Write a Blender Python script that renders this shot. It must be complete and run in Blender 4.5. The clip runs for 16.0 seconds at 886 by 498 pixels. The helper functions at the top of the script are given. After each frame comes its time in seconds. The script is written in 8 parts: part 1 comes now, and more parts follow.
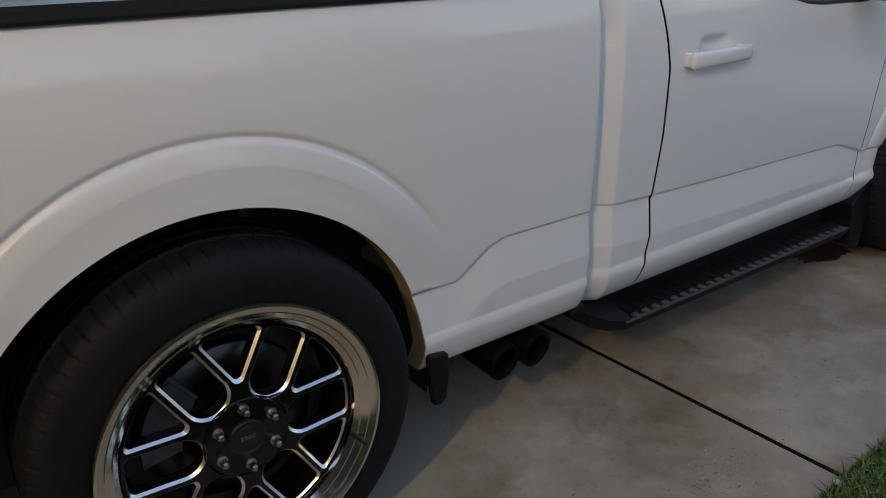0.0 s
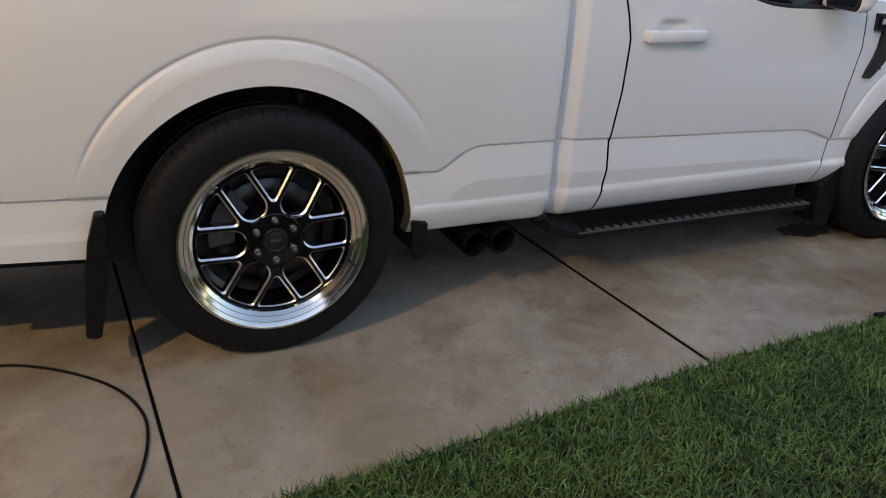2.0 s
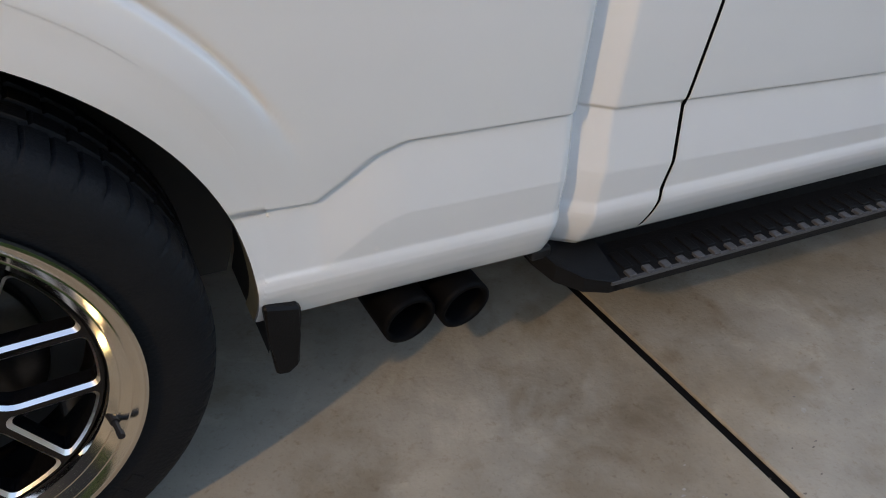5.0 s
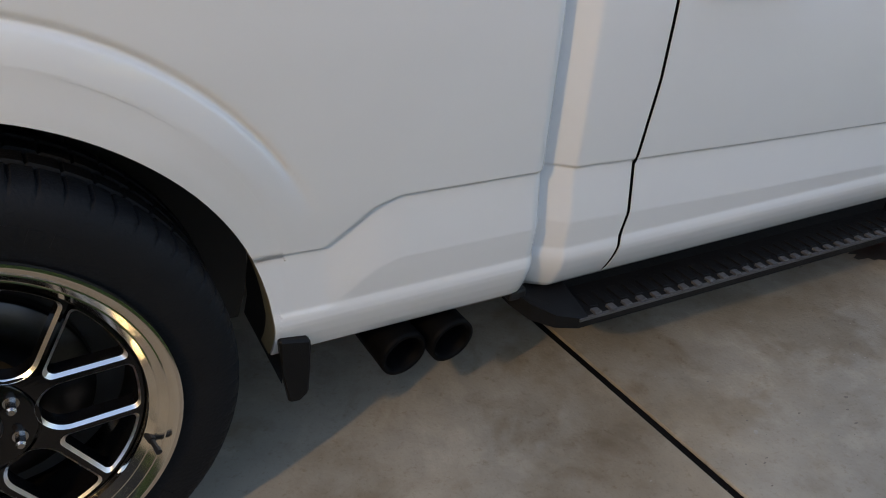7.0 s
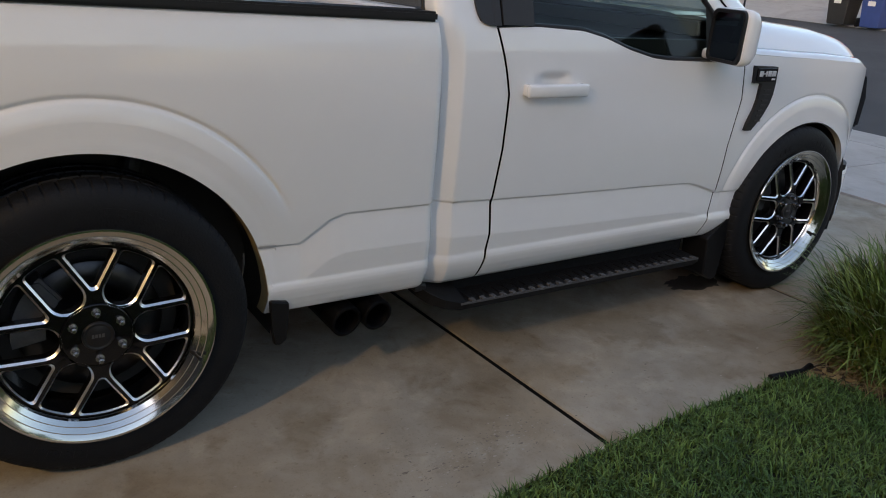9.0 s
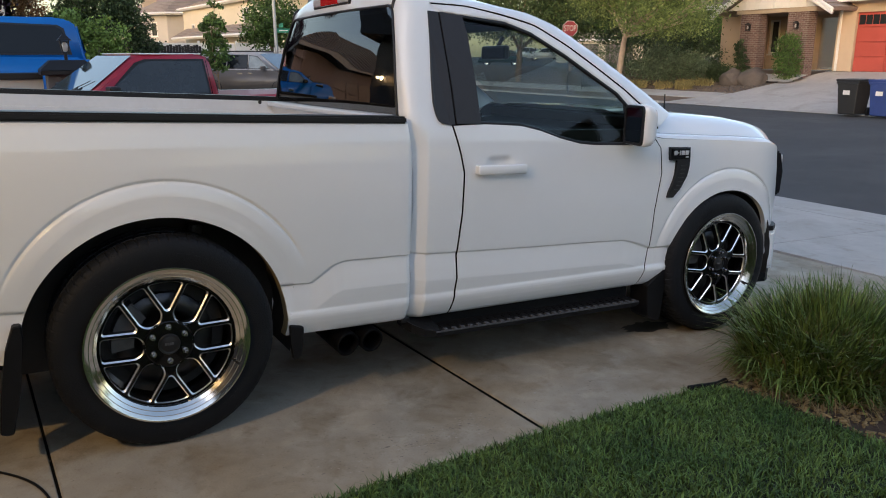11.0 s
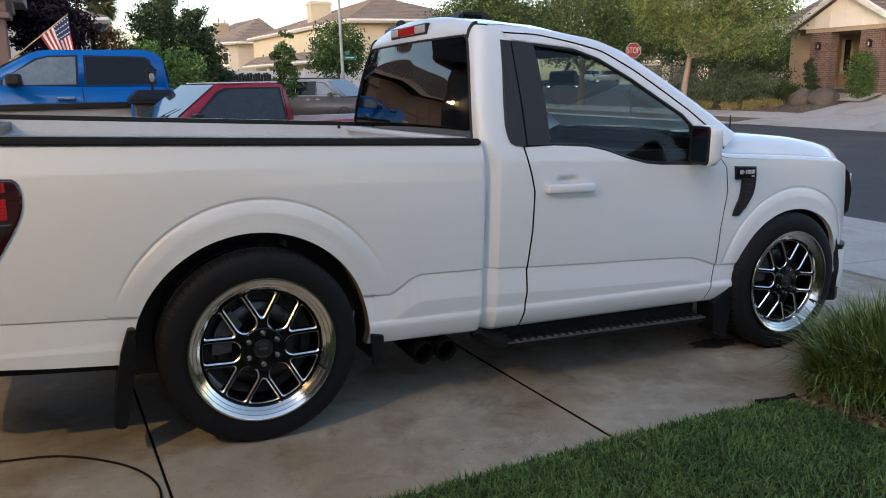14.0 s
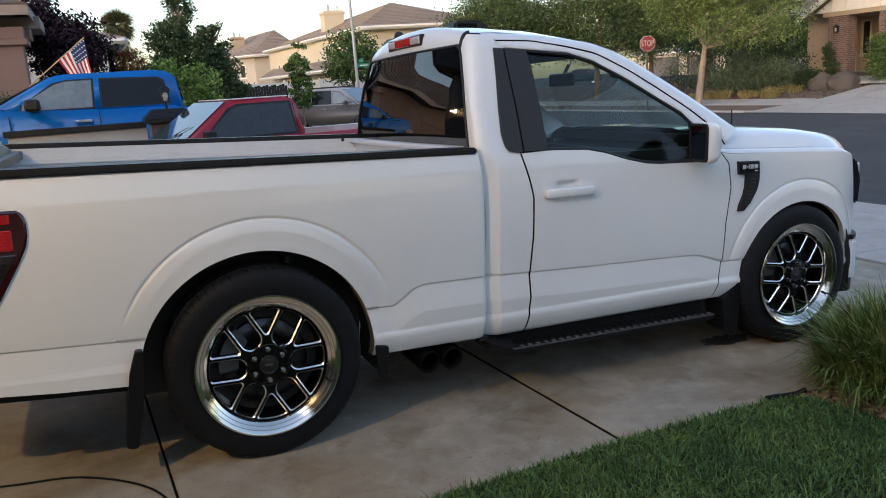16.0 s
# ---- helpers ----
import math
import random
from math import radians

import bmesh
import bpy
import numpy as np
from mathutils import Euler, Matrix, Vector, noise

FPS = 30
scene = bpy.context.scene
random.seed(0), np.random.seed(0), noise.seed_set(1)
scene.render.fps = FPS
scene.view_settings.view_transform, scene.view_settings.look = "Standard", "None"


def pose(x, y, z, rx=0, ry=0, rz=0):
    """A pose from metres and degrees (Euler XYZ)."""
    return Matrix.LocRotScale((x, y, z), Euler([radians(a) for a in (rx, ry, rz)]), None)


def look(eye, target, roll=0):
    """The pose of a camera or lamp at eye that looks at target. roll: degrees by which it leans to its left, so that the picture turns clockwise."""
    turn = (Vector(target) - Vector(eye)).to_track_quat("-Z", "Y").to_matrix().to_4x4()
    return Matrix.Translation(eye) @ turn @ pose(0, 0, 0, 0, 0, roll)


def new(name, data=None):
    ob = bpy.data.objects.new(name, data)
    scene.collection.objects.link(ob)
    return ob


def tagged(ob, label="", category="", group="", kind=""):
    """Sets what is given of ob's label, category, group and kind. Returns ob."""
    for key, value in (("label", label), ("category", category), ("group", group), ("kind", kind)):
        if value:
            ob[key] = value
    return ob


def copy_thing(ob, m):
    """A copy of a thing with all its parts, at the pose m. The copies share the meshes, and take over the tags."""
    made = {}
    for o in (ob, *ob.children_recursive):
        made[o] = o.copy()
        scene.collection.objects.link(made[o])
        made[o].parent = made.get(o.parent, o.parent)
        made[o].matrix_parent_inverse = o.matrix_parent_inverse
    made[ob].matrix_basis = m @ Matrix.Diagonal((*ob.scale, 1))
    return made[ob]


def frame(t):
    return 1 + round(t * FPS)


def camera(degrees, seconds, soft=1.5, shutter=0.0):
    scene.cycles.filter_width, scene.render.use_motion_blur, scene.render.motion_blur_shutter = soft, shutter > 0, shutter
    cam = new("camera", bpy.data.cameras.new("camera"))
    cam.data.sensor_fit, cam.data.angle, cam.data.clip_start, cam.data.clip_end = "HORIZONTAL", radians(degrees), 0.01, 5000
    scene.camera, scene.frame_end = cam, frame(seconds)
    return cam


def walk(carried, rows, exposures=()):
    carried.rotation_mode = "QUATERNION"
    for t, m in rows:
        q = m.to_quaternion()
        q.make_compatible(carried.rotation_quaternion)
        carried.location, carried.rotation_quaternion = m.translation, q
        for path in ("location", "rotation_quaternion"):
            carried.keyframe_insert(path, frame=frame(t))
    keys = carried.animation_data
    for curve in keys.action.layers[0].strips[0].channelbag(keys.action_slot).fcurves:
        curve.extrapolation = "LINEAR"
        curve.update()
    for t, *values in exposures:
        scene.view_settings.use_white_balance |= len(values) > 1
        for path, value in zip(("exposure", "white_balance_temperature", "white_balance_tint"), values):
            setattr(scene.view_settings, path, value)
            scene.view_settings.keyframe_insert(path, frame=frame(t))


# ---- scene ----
cam = camera(60.8, 16.0, soft=1.0)
# The driveway falls gently towards the street; SLOPE carries the truck's own level frame into the upright world.
SLOPE = Vector((-0.04, -0.012, 1.0)).normalized().rotation_difference(Vector((0, 0, 1))).to_matrix().to_4x4()
PATH = [
    (0, (-0.419, -1.318, 1.374), (0.653, 0.185, 0.604), -1.5),
    (0.5, (-0.349, -1.628, 1.378), (0.628, -0.045, 0.643), -0.1),
    (1, (-0.398, -2.011, 1.393), (0.542, -0.395, 0.685), 1.2),
    (1.5, (-0.493, -2.234, 1.392), (0.376, -0.591, 0.655), 2.4),
    (2, (-0.498, -2.239, 1.384), (0.312, -0.594, 0.585), 3.2),
    (2.5, (-0.365, -2.004, 1.348), (0.416, -0.385, 0.469), 3.4),
    (3, (-0.258, -1.655, 1.306), (0.539, -0.092, 0.345), 3.7),
    (3.5, (-0.071, -1.363, 1.263), (0.739, 0.146, 0.23), 4.1),
    (4, (0.147, -1.083, 1.213), (0.948, 0.385, 0.115), 3.9),
    (4.2, (0.183, -0.993, 1.204), (0.992, 0.445, 0.074), 4.4),
    (6.3, (0.409, -0.899, 1.195), (1.137, 0.566, 0.045), 2.7),
    (6.5, (0.349, -0.954, 1.209), (1.124, 0.516, 0.097), 3.1),
    (7, (0.185, -1.097, 1.262), (1.054, 0.415, 0.284), 3.5),
    (7.5, (0.132, -1.342, 1.296), (1.055, 0.196, 0.411), 3.6),
    (8, (0.025, -1.567, 1.356), (0.975, -0.007, 0.542), 3.4),
    (8.5, (-0.189, -1.75, 1.376), (0.819, -0.199, 0.616), 4.1),
    (9, (-0.266, -1.986, 1.395), (0.794, -0.438, 0.702), 4.5),
    (9.2, (-0.289, -2.083, 1.41), (0.792, -0.537, 0.747), 4.2),
    (11.3, (-0.555, -2.976, 1.438), (0.381, -1.259, 1.02), 1.3),
    (11.5, (-0.597, -3.008, 1.442), (0.291, -1.264, 1.03), 1.3),
    (12, (-0.654, -3.044, 1.439), (0.117, -1.241, 1.042), 1.5),
    (12.5, (-0.689, -3.038, 1.43), (0.006, -1.203, 1.044), 1.6),
    (13, (-0.669, -3.039, 1.436), (0.049, -1.213, 1.051), 1.5),
    (13.5, (-0.658, -3.042, 1.434), (0.149, -1.252, 1.054), 1.3),
    (14, (-0.641, -3.049, 1.435), (0.213, -1.281, 1.054), 0.8),
    (14.5, (-0.64, -3.045, 1.446), (0.236, -1.29, 1.054), 0.5),
    (15, (-0.633, -3.05, 1.433), (0.253, -1.298, 1.053), 0.1),
    (15.5, (-0.633, -3.06, 1.437), (0.238, -1.299, 1.067), -0.8),
    (16, (-0.552, -3.115, 1.473), (0.245, -1.319, 1.098), -2.0),
]
walk(cam, [(t, SLOPE @ look(eye, target, roll)) for t, eye, target, roll in PATH],
     [(0.0, 1.16, 6170, 17), (0.5, 1.36, 6130, 17), (1.5, 1.44, 6400, 20), (2.0, 1.60, 6400, 20), (3.5, 1.89, 6250, 18), (4.2, 1.96, 6350, 18), (6.3, 1.72, 6250, 17), (7.0, 1.66, 6250, 17), (8.0, 1.32, 6400, 17), (9.2, 1.36, 6430, 18), (11.3, 1.50, 6250, 17), (13.0, 1.50, 6000, 17), (16.0, 1.47, 6050, 17)])

# ---- light ----
SUN_EL, SUN_AZ = radians(11.0), radians(-122.0)
world = bpy.data.worlds.new("dusk")
world.use_nodes = True
scene.world = world
wn, wl = world.node_tree.nodes, world.node_tree.links
sky = wn.new("ShaderNodeTexSky")
sky.sky_type, sky.sun_disc = "NISHITA", False
sky.sun_elevation, sky.sun_rotation = SUN_EL, SUN_AZ
sky.air_density, sky.dust_density, sky.ozone_density = 1.0, 1.6, 0.6
wl.new(sky.outputs[0], wn["Background"].inputs[0])
wn["Background"].inputs[1].default_value = 0.128
sun = new("sun", bpy.data.lights.new("sun", "SUN"))
sun.data.energy, sun.data.angle, sun.data.color = 0.24, radians(50), (1.0, 0.95, 0.90)
sun.matrix_world = look((0, 0, 60), (-60 * math.sin(SUN_AZ) * 1.3, -60 * math.cos(SUN_AZ) * 1.3, 0))


# ---- materials ----
def material(name, color, rough=0.6, metal=0.0, var=0.0, scale=8.0, bump=0.0, bscale=60.0, coat=0.0, spec=0.5, color2=None, rvar=0.0, island=0.0, obrand=0.0):
    """A surface with colour patches at two scales, fine relief and uneven gloss."""
    m = bpy.data.materials.new(name)
    m.use_nodes = True
    n, l = m.node_tree.nodes, m.node_tree.links
    b = n["Principled BSDF"]
    b.inputs["Base Color"].default_value = (*color, 1)
    b.inputs["Roughness"].default_value, b.inputs["Metallic"].default_value = rough, metal
    b.inputs["Specular IOR Level"].default_value = spec
    b.inputs["Coat Weight"].default_value, b.inputs["Coat Roughness"].default_value = coat, 0.03
    tc = n.new("ShaderNodeTexCoord")
    if var or color2:
        big, small = n.new("ShaderNodeTexNoise"), n.new("ShaderNodeTexNoise")
        big.inputs["Scale"].default_value, small.inputs["Scale"].default_value = scale, scale * 9
        big.inputs["Detail"].default_value = small.inputs["Detail"].default_value = 5
        l.new(tc.outputs["Object"], big.inputs["Vector"]), l.new(tc.outputs["Object"], small.inputs["Vector"])
        add = n.new("ShaderNodeMath")
        add.operation = "MULTIPLY_ADD"
        add.inputs[1].default_value = 0.45
        l.new(small.outputs["Fac"], add.inputs[0]), l.new(big.outputs["Fac"], add.inputs[2])
        ramp = n.new("ShaderNodeMapRange")
        ramp.inputs[1].default_value, ramp.inputs[2].default_value = 0.45, 1.0
        l.new(add.outputs[0], ramp.inputs[0])
        mix = n.new("ShaderNodeMix")
        mix.data_type = "RGBA"
        c2 = color2 or tuple(c * (1 - var) for c in color)
        mix.inputs[6].default_value, mix.inputs[7].default_value = (*color, 1), (*c2, 1)
        l.new(ramp.outputs[0], mix.inputs[0])
        out = mix.outputs[2]
        if island or obrand:
            hsv = n.new("ShaderNodeHueSaturation")
            rnd = n.new("ShaderNodeNewGeometry" if island else "ShaderNodeObjectInfo")
            mr = n.new("ShaderNodeMapRange")
            k = island or obrand
            mr.inputs[3].default_value, mr.inputs[4].default_value = 1 - k, 1 + k
            l.new(rnd.outputs["Random Per Island" if island else "Random"], mr.inputs[0])
            l.new(mr.outputs[0], hsv.inputs["Value"]), l.new(out, hsv.inputs["Color"])
            out = hsv.outputs[0]
        l.new(out, b.inputs["Base Color"])
        if rvar:
            rr = n.new("ShaderNodeMapRange")
            rr.inputs[3].default_value, rr.inputs[4].default_value = rough - rvar, rough + rvar
            l.new(add.outputs[0], rr.inputs[0]), l.new(rr.outputs[0], b.inputs["Roughness"])
    if bump:
        bn, bu = n.new("ShaderNodeTexNoise"), n.new("ShaderNodeBump")
        bn.inputs["Scale"].default_value, bn.inputs["Detail"].default_value = bscale, 6
        bu.inputs["Strength"].default_value, bu.inputs["Distance"].default_value = bump, 0.01
        l.new(tc.outputs["Object"], bn.inputs["Vector"])
        l.new(bn.outputs["Fac"], bu.inputs["Height"]), l.new(bu.outputs[0], b.inputs["Normal"])
    return m


def glass(name, tint, alpha_mix, rough=0.02):
    """Tinted window glass: mirror gloss over a see-through tint."""
    m = bpy.data.materials.new(name)
    m.use_nodes = True
    n, l = m.node_tree.nodes, m.node_tree.links
    n.remove(n["Principled BSDF"])
    tr, gl, mx, lw, pw, ma = (n.new("ShaderNode" + k) for k in ("BsdfTransparent", "BsdfGlossy", "MixShader", "LayerWeight", "Math", "Math"))
    tr.inputs[0].default_value = (*tint, 1)
    gl.inputs["Roughness"].default_value = rough
    lw.inputs[0].default_value = 0.5
    pw.operation, pw.inputs[1].default_value = "POWER", 5.0
    ma.operation, ma.inputs[1].default_value, ma.inputs[2].default_value = "MULTIPLY_ADD", 1 - alpha_mix, alpha_mix
    l.new(lw.outputs["Facing"], pw.inputs[0]), l.new(pw.outputs[0], ma.inputs[0])
    l.new(ma.outputs[0], mx.inputs[0]), l.new(tr.outputs[0], mx.inputs[1]), l.new(gl.outputs[0], mx.inputs[2])
    l.new(mx.outputs[0], n["Material Output"].inputs[0])
    return m


def glowing(name, color, power):
    m = bpy.data.materials.new(name)
    m.use_nodes = True
    b = m.node_tree.nodes["Principled BSDF"]
    b.inputs["Emission Color"].default_value, b.inputs["Emission Strength"].default_value = (*color, 1), power
    return m


def brick_mat(name, c1, c2, mortar, scale=1.0, bw=0.22, bh=0.075):
    m = material(name, c1, 0.9, bump=0.3, bscale=40)
    n, l = m.node_tree.nodes, m.node_tree.links
    bt, tc = n.new("ShaderNodeTexBrick"), n.new("ShaderNodeTexCoord")
    bt.inputs["Color1"].default_value, bt.inputs["Color2"].default_value, bt.inputs["Mortar"].default_value = (*c1, 1), (*c2, 1), (*mortar, 1)
    bt.inputs["Scale"].default_value, bt.inputs["Brick Width"].default_value, bt.inputs["Row Height"].default_value = 1.0, bw, bh
    bt.inputs["Mortar Size"].default_value = 0.008
    comb, sep, add = n.new("ShaderNodeCombineXYZ"), n.new("ShaderNodeSeparateXYZ"), n.new("ShaderNodeMath")
    l.new(tc.outputs["Object"], sep.inputs[0])
    l.new(sep.outputs[0], add.inputs[0]), l.new(sep.outputs[1], add.inputs[1])
    l.new(add.outputs[0], comb.inputs[0]), l.new(sep.outputs[2], comb.inputs[1])
    l.new(comb.outputs[0], bt.inputs["Vector"]), l.new(bt.outputs["Color"], n["Principled BSDF"].inputs["Base Color"])
    return m


PAINT = material("white_paint", (0.80, 0.81, 0.82), 0.30, var=0.03, scale=1.5, coat=1.0, spec=0.5, bump=0.006, bscale=500)
BEDPAINT = material("bed_paint", (0.72, 0.73, 0.74), 0.4, var=0.12, scale=4, coat=0.4)
PLASTIC = material("black_plastic", (0.0085, 0.0085, 0.0095), 0.5, spec=0.2, var=0.35, scale=12, bump=0.15, bscale=300)
SATIN = material("satin_black", (0.016, 0.016, 0.018), 0.38, spec=0.35, var=0.2, scale=10)
# lighter than the board: the glint on the step's teeth is put in
TOOTH = material("glint_and_bar_grey", (0.085, 0.085, 0.09), 0.45, var=0.3, scale=30)
TRIM = material("grey_black_trim", (0.030, 0.029, 0.032), 0.48, var=0.12, scale=6, spec=0.35)
GLOSSBLACK = material("gloss_black", (0.005, 0.005, 0.006), 0.12, coat=0.3, spec=0.3)
RUBBER = material("tyre_rubber", (0.0080, 0.0088, 0.0108), 0.55, var=0.4, scale=14, spec=0.16, color2=(0.0125, 0.0132, 0.0152), bump=0.25, bscale=160, rvar=0.1)
# slightly warm: the gold tone reflected in the lip is put into it
POLISHED = material("polished_aluminium", (0.84, 0.81, 0.75), 0.11, 1.0, var=0.08, scale=30, rvar=0.04)
MILLED = material("milled_edge", (0.95, 0.95, 0.96), 0.29, 1.0)
NUT = material("steel_nut", (0.45, 0.45, 0.46), 0.25, 1.0)
# lamplight on the arch flange, put into a yellow-tan colour
LAMPLIT_FLANGE = material("lamplit_flange", (0.46, 0.36, 0.18), 0.4, var=0.3, scale=40, coat=0.4)
CHROME = material("chrome", (0.8, 0.8, 0.8), 0.08, 1.0)
STEEL = material("brake_steel", (0.08, 0.08, 0.085), 0.35, 1.0, var=0.3, scale=20)
CASTING = material("cast_metal", (0.16, 0.16, 0.17), 0.5, 0.8, var=0.3, scale=30)
DARKVOID = material("dark_underside", (0.022, 0.022, 0.023), 0.6, var=0.5, scale=10, color2=(0.03, 0.027, 0.024))
# near-black, painted in for the shade of door shut lines
GAPSHADE = material("shut_line_shade", (0.003, 0.003, 0.003), 0.95, spec=0.0)
TIP = material("black_exhaust", (0.003, 0.003, 0.0036), 0.6, 0.0, spec=0.08, var=0.4, scale=20)
TINT = glass("tinted_glass", (0.44, 0.52, 0.50), 0.045)
TINTDARK = glass("dark_rear_glass", (0.03, 0.03, 0.032), 0.19)
CLEAR = glass("clear_glass", (0.75, 0.8, 0.8), 0.06)
MIRROR = material("mirror", (0.16, 0.18, 0.20), 0.03, 1.0)
REDLENS = material("red_lens", (0.36, 0.004, 0.009), 0.1, coat=0.8, var=0.3, scale=60)
REDBRIGHT = material("red_reflector", (0.56, 0.004, 0.008), 0.10, coat=1.0, var=0.25, scale=90)
DEEPRED = material("deep_red_lens", (0.040, 0.001, 0.003), 0.08, coat=1.0, var=0.4, scale=12, color2=(0.022, 0.001, 0.002))
SMOKED = material("smoked_lens", (0.02, 0.014, 0.016), 0.10, coat=1.0, var=0.3, scale=40)
LENSCLEAR = material("clear_lens", (0.62, 0.6, 0.6), 0.12, coat=1.0, var=0.2, scale=50)
AMBER = material("amber_lens", (0.75, 0.25, 0.03), 0.15, coat=1.0)
CLOTH = material("seat_cloth", (0.03, 0.03, 0.032), 0.9, var=0.3, scale=30)
CABLE = material("cable_black", (0.008, 0.008, 0.009), 0.55, spec=0.2)
CONCRETE = material("driveway_concrete", (0.425, 0.380, 0.303), 0.6, var=0.3, scale=1.6, color2=(0.320, 0.288, 0.232), bump=0.2, bscale=90, rvar=0.12)
WALKCON = material("walk_concrete", (0.47, 0.45, 0.42), 0.85, var=0.2, scale=0.8, bump=0.25, bscale=60, obrand=0.06)
JOINT = material("joint_filler", (0.008, 0.0075, 0.007), 0.95, spec=0.1, var=0.5, scale=20)
ASPHALT = material("asphalt", (0.06, 0.06, 0.062), 0.88, var=0.3, scale=0.35, bump=0.4, bscale=120)
SOIL = material("mulch_soil", (0.075, 0.05, 0.035), 0.95, var=0.6, scale=9, bump=0.9, bscale=45)
EARTH = material("far_earth", (0.13, 0.12, 0.08), 0.95, var=0.4, scale=0.05, bump=0.2, bscale=4)
GRASS = material("lawn_blades", (0.036, 0.090, 0.026), 0.55, spec=0.28, var=0.5, scale=2.6, color2=(0.128, 0.205, 0.052), island=0.8)
# near-black: the shade between the blades is put into the turf's colour
TURF = material("shaded_turf", (0.010, 0.018, 0.007), 0.95, var=0.5, scale=12, bump=0.8, bscale=60)
CLUMP = material("strap_leaves", (0.040, 0.094, 0.017), 0.5, spec=0.28, var=0.4, scale=7, color2=(0.165, 0.210, 0.054), island=0.7)
THATCH = material("dry_thatch", (0.26, 0.19, 0.09), 0.85, var=0.4, scale=12, island=0.35)


def stained(m, spots):
    """Adds blotches and darker dried stains with shapes of their own over a surface's colour."""
    n, l = m.node_tree.nodes, m.node_tree.links
    b = n["Principled BSDF"]
    src = b.inputs["Base Color"].links[0].from_socket
    tc = n.new("ShaderNodeTexCoord")
    for scale, lo, hi, tone, dist in spots:
        t, r, mx = n.new("ShaderNodeTexNoise"), n.new("ShaderNodeMapRange"), n.new("ShaderNodeMix")
        t.inputs["Scale"].default_value, t.inputs["Detail"].default_value, t.inputs["Distortion"].default_value = scale, 7, dist
        t.inputs["Roughness"].default_value = 0.6
        r.inputs[1].default_value, r.inputs[2].default_value = lo, hi
        mx.data_type, mx.blend_type = "RGBA", "MULTIPLY"
        mx.inputs[7].default_value = (*tone, 1)
        l.new(tc.outputs["Object"], t.inputs["Vector"]), l.new(t.outputs["Fac"], r.inputs[0])
        l.new(r.outputs[0], mx.inputs[0]), l.new(src, mx.inputs[6])
        src = mx.outputs[2]
    l.new(src, b.inputs["Base Color"])
    return m


stained(CONCRETE, ((1.1, .46, .62, (.80, .74, .66), .3), (2.6, .52, .64, (.80, .76, .70), .25), (5.0, .56, .72, (.74, .69, .62), .5), (1.9, .52, .66, (1.18, 1.16, 1.13), .4), (6.1, .58, .68, (1.16, 1.16, 1.16), .3), (38.0, .60, .72, (.80, .76, .70), 0), (120.0, .56, .72, (.84, .81, .77), 0)))
stained(WALKCON, ((.6, .50, .64, (.86, .84, .82), 1.0), (4.0, .57, .70, (.84, .81, .78), 1.0)))
stained(ASPHALT, ((.5, .50, .62, (1.25, 1.24, 1.22), .8), (3.0, .56, .66, (.82, .82, .82), 1.0)))


# ---- mesh helpers ----
def tidy(ob, mat, parent=None, label="", smooth=True):
    if mat:
        ob.data.materials.append(mat)
    if smooth:
        ob.data.shade_smooth()
    if parent:
        ob.parent = parent
    if label:
        ob["label"] = label
    return ob


def crisp(ob, degrees=28):
    """Smooth shading that keeps the sharp edges sharp."""
    ob.data.set_sharp_from_angle(angle=radians(degrees))
    return ob


def mesh(name, verts, faces, mat, parent=None, label="", smooth=True):
    me = bpy.data.meshes.new(name)
    me.from_pydata([tuple(map(float, v)) for v in verts], [], faces)
    me.update()
    return tidy(new(name, me), mat, parent, label, smooth)


def part(name, bm, mat, parent=None, label="", smooth=False):
    me = bpy.data.meshes.new(name)
    bmesh.ops.recalc_face_normals(bm, faces=bm.faces)
    bm.to_mesh(me)
    bm.free()
    return tidy(new(name, me), mat, parent, label, smooth)


def empty(name, m=None):
    ob = new(name)
    ob.empty_display_size = 0.1
    if m is not None:
        ob.matrix_world = m
    return ob


def block(bm, x0, x1, y0, y1, z0, z1, bevel=0.0, m=None):
    r = bmesh.ops.create_cube(bm, size=1, matrix=Matrix.LocRotScale(((x0 + x1) / 2, (y0 + y1) / 2, (z0 + z1) / 2), None, (abs(x1 - x0), abs(y1 - y0), abs(z1 - z0))))
    if bevel:
        es = list({e for v in r["verts"] for e in v.link_edges})
        r2 = bmesh.ops.bevel(bm, geom=es, offset=bevel, segments=2, affect="EDGES", profile=0.5)
        vs = list({v for f in r2["faces"] for v in f.verts} | {v for v in r["verts"] if v.is_valid})
    else:
        vs = r["verts"]
    if m is not None:
        bmesh.ops.transform(bm, matrix=m, verts=vs)
    return vs


def box(name, x0, x1, y0, y1, z0, z1, mat, parent=None, label="", bevel=0.0, m=None):
    bm = bmesh.new()
    block(bm, x0, x1, y0, y1, z0, z1, bevel, m)
    return part(name, bm, mat, parent, label)


def tube(bm, a, b, r0, r1=None, n=12, cap=True):
    a, b = Vector(a), Vector(b)
    q = (b - a).to_track_quat("Z", "Y").to_matrix().to_4x4()
    bmesh.ops.create_cone(bm, cap_ends=cap, segments=n, radius1=r0, radius2=r0 if r1 is None else r1, depth=(b - a).length,
                          matrix=Matrix.Translation((a + b) / 2) @ q)


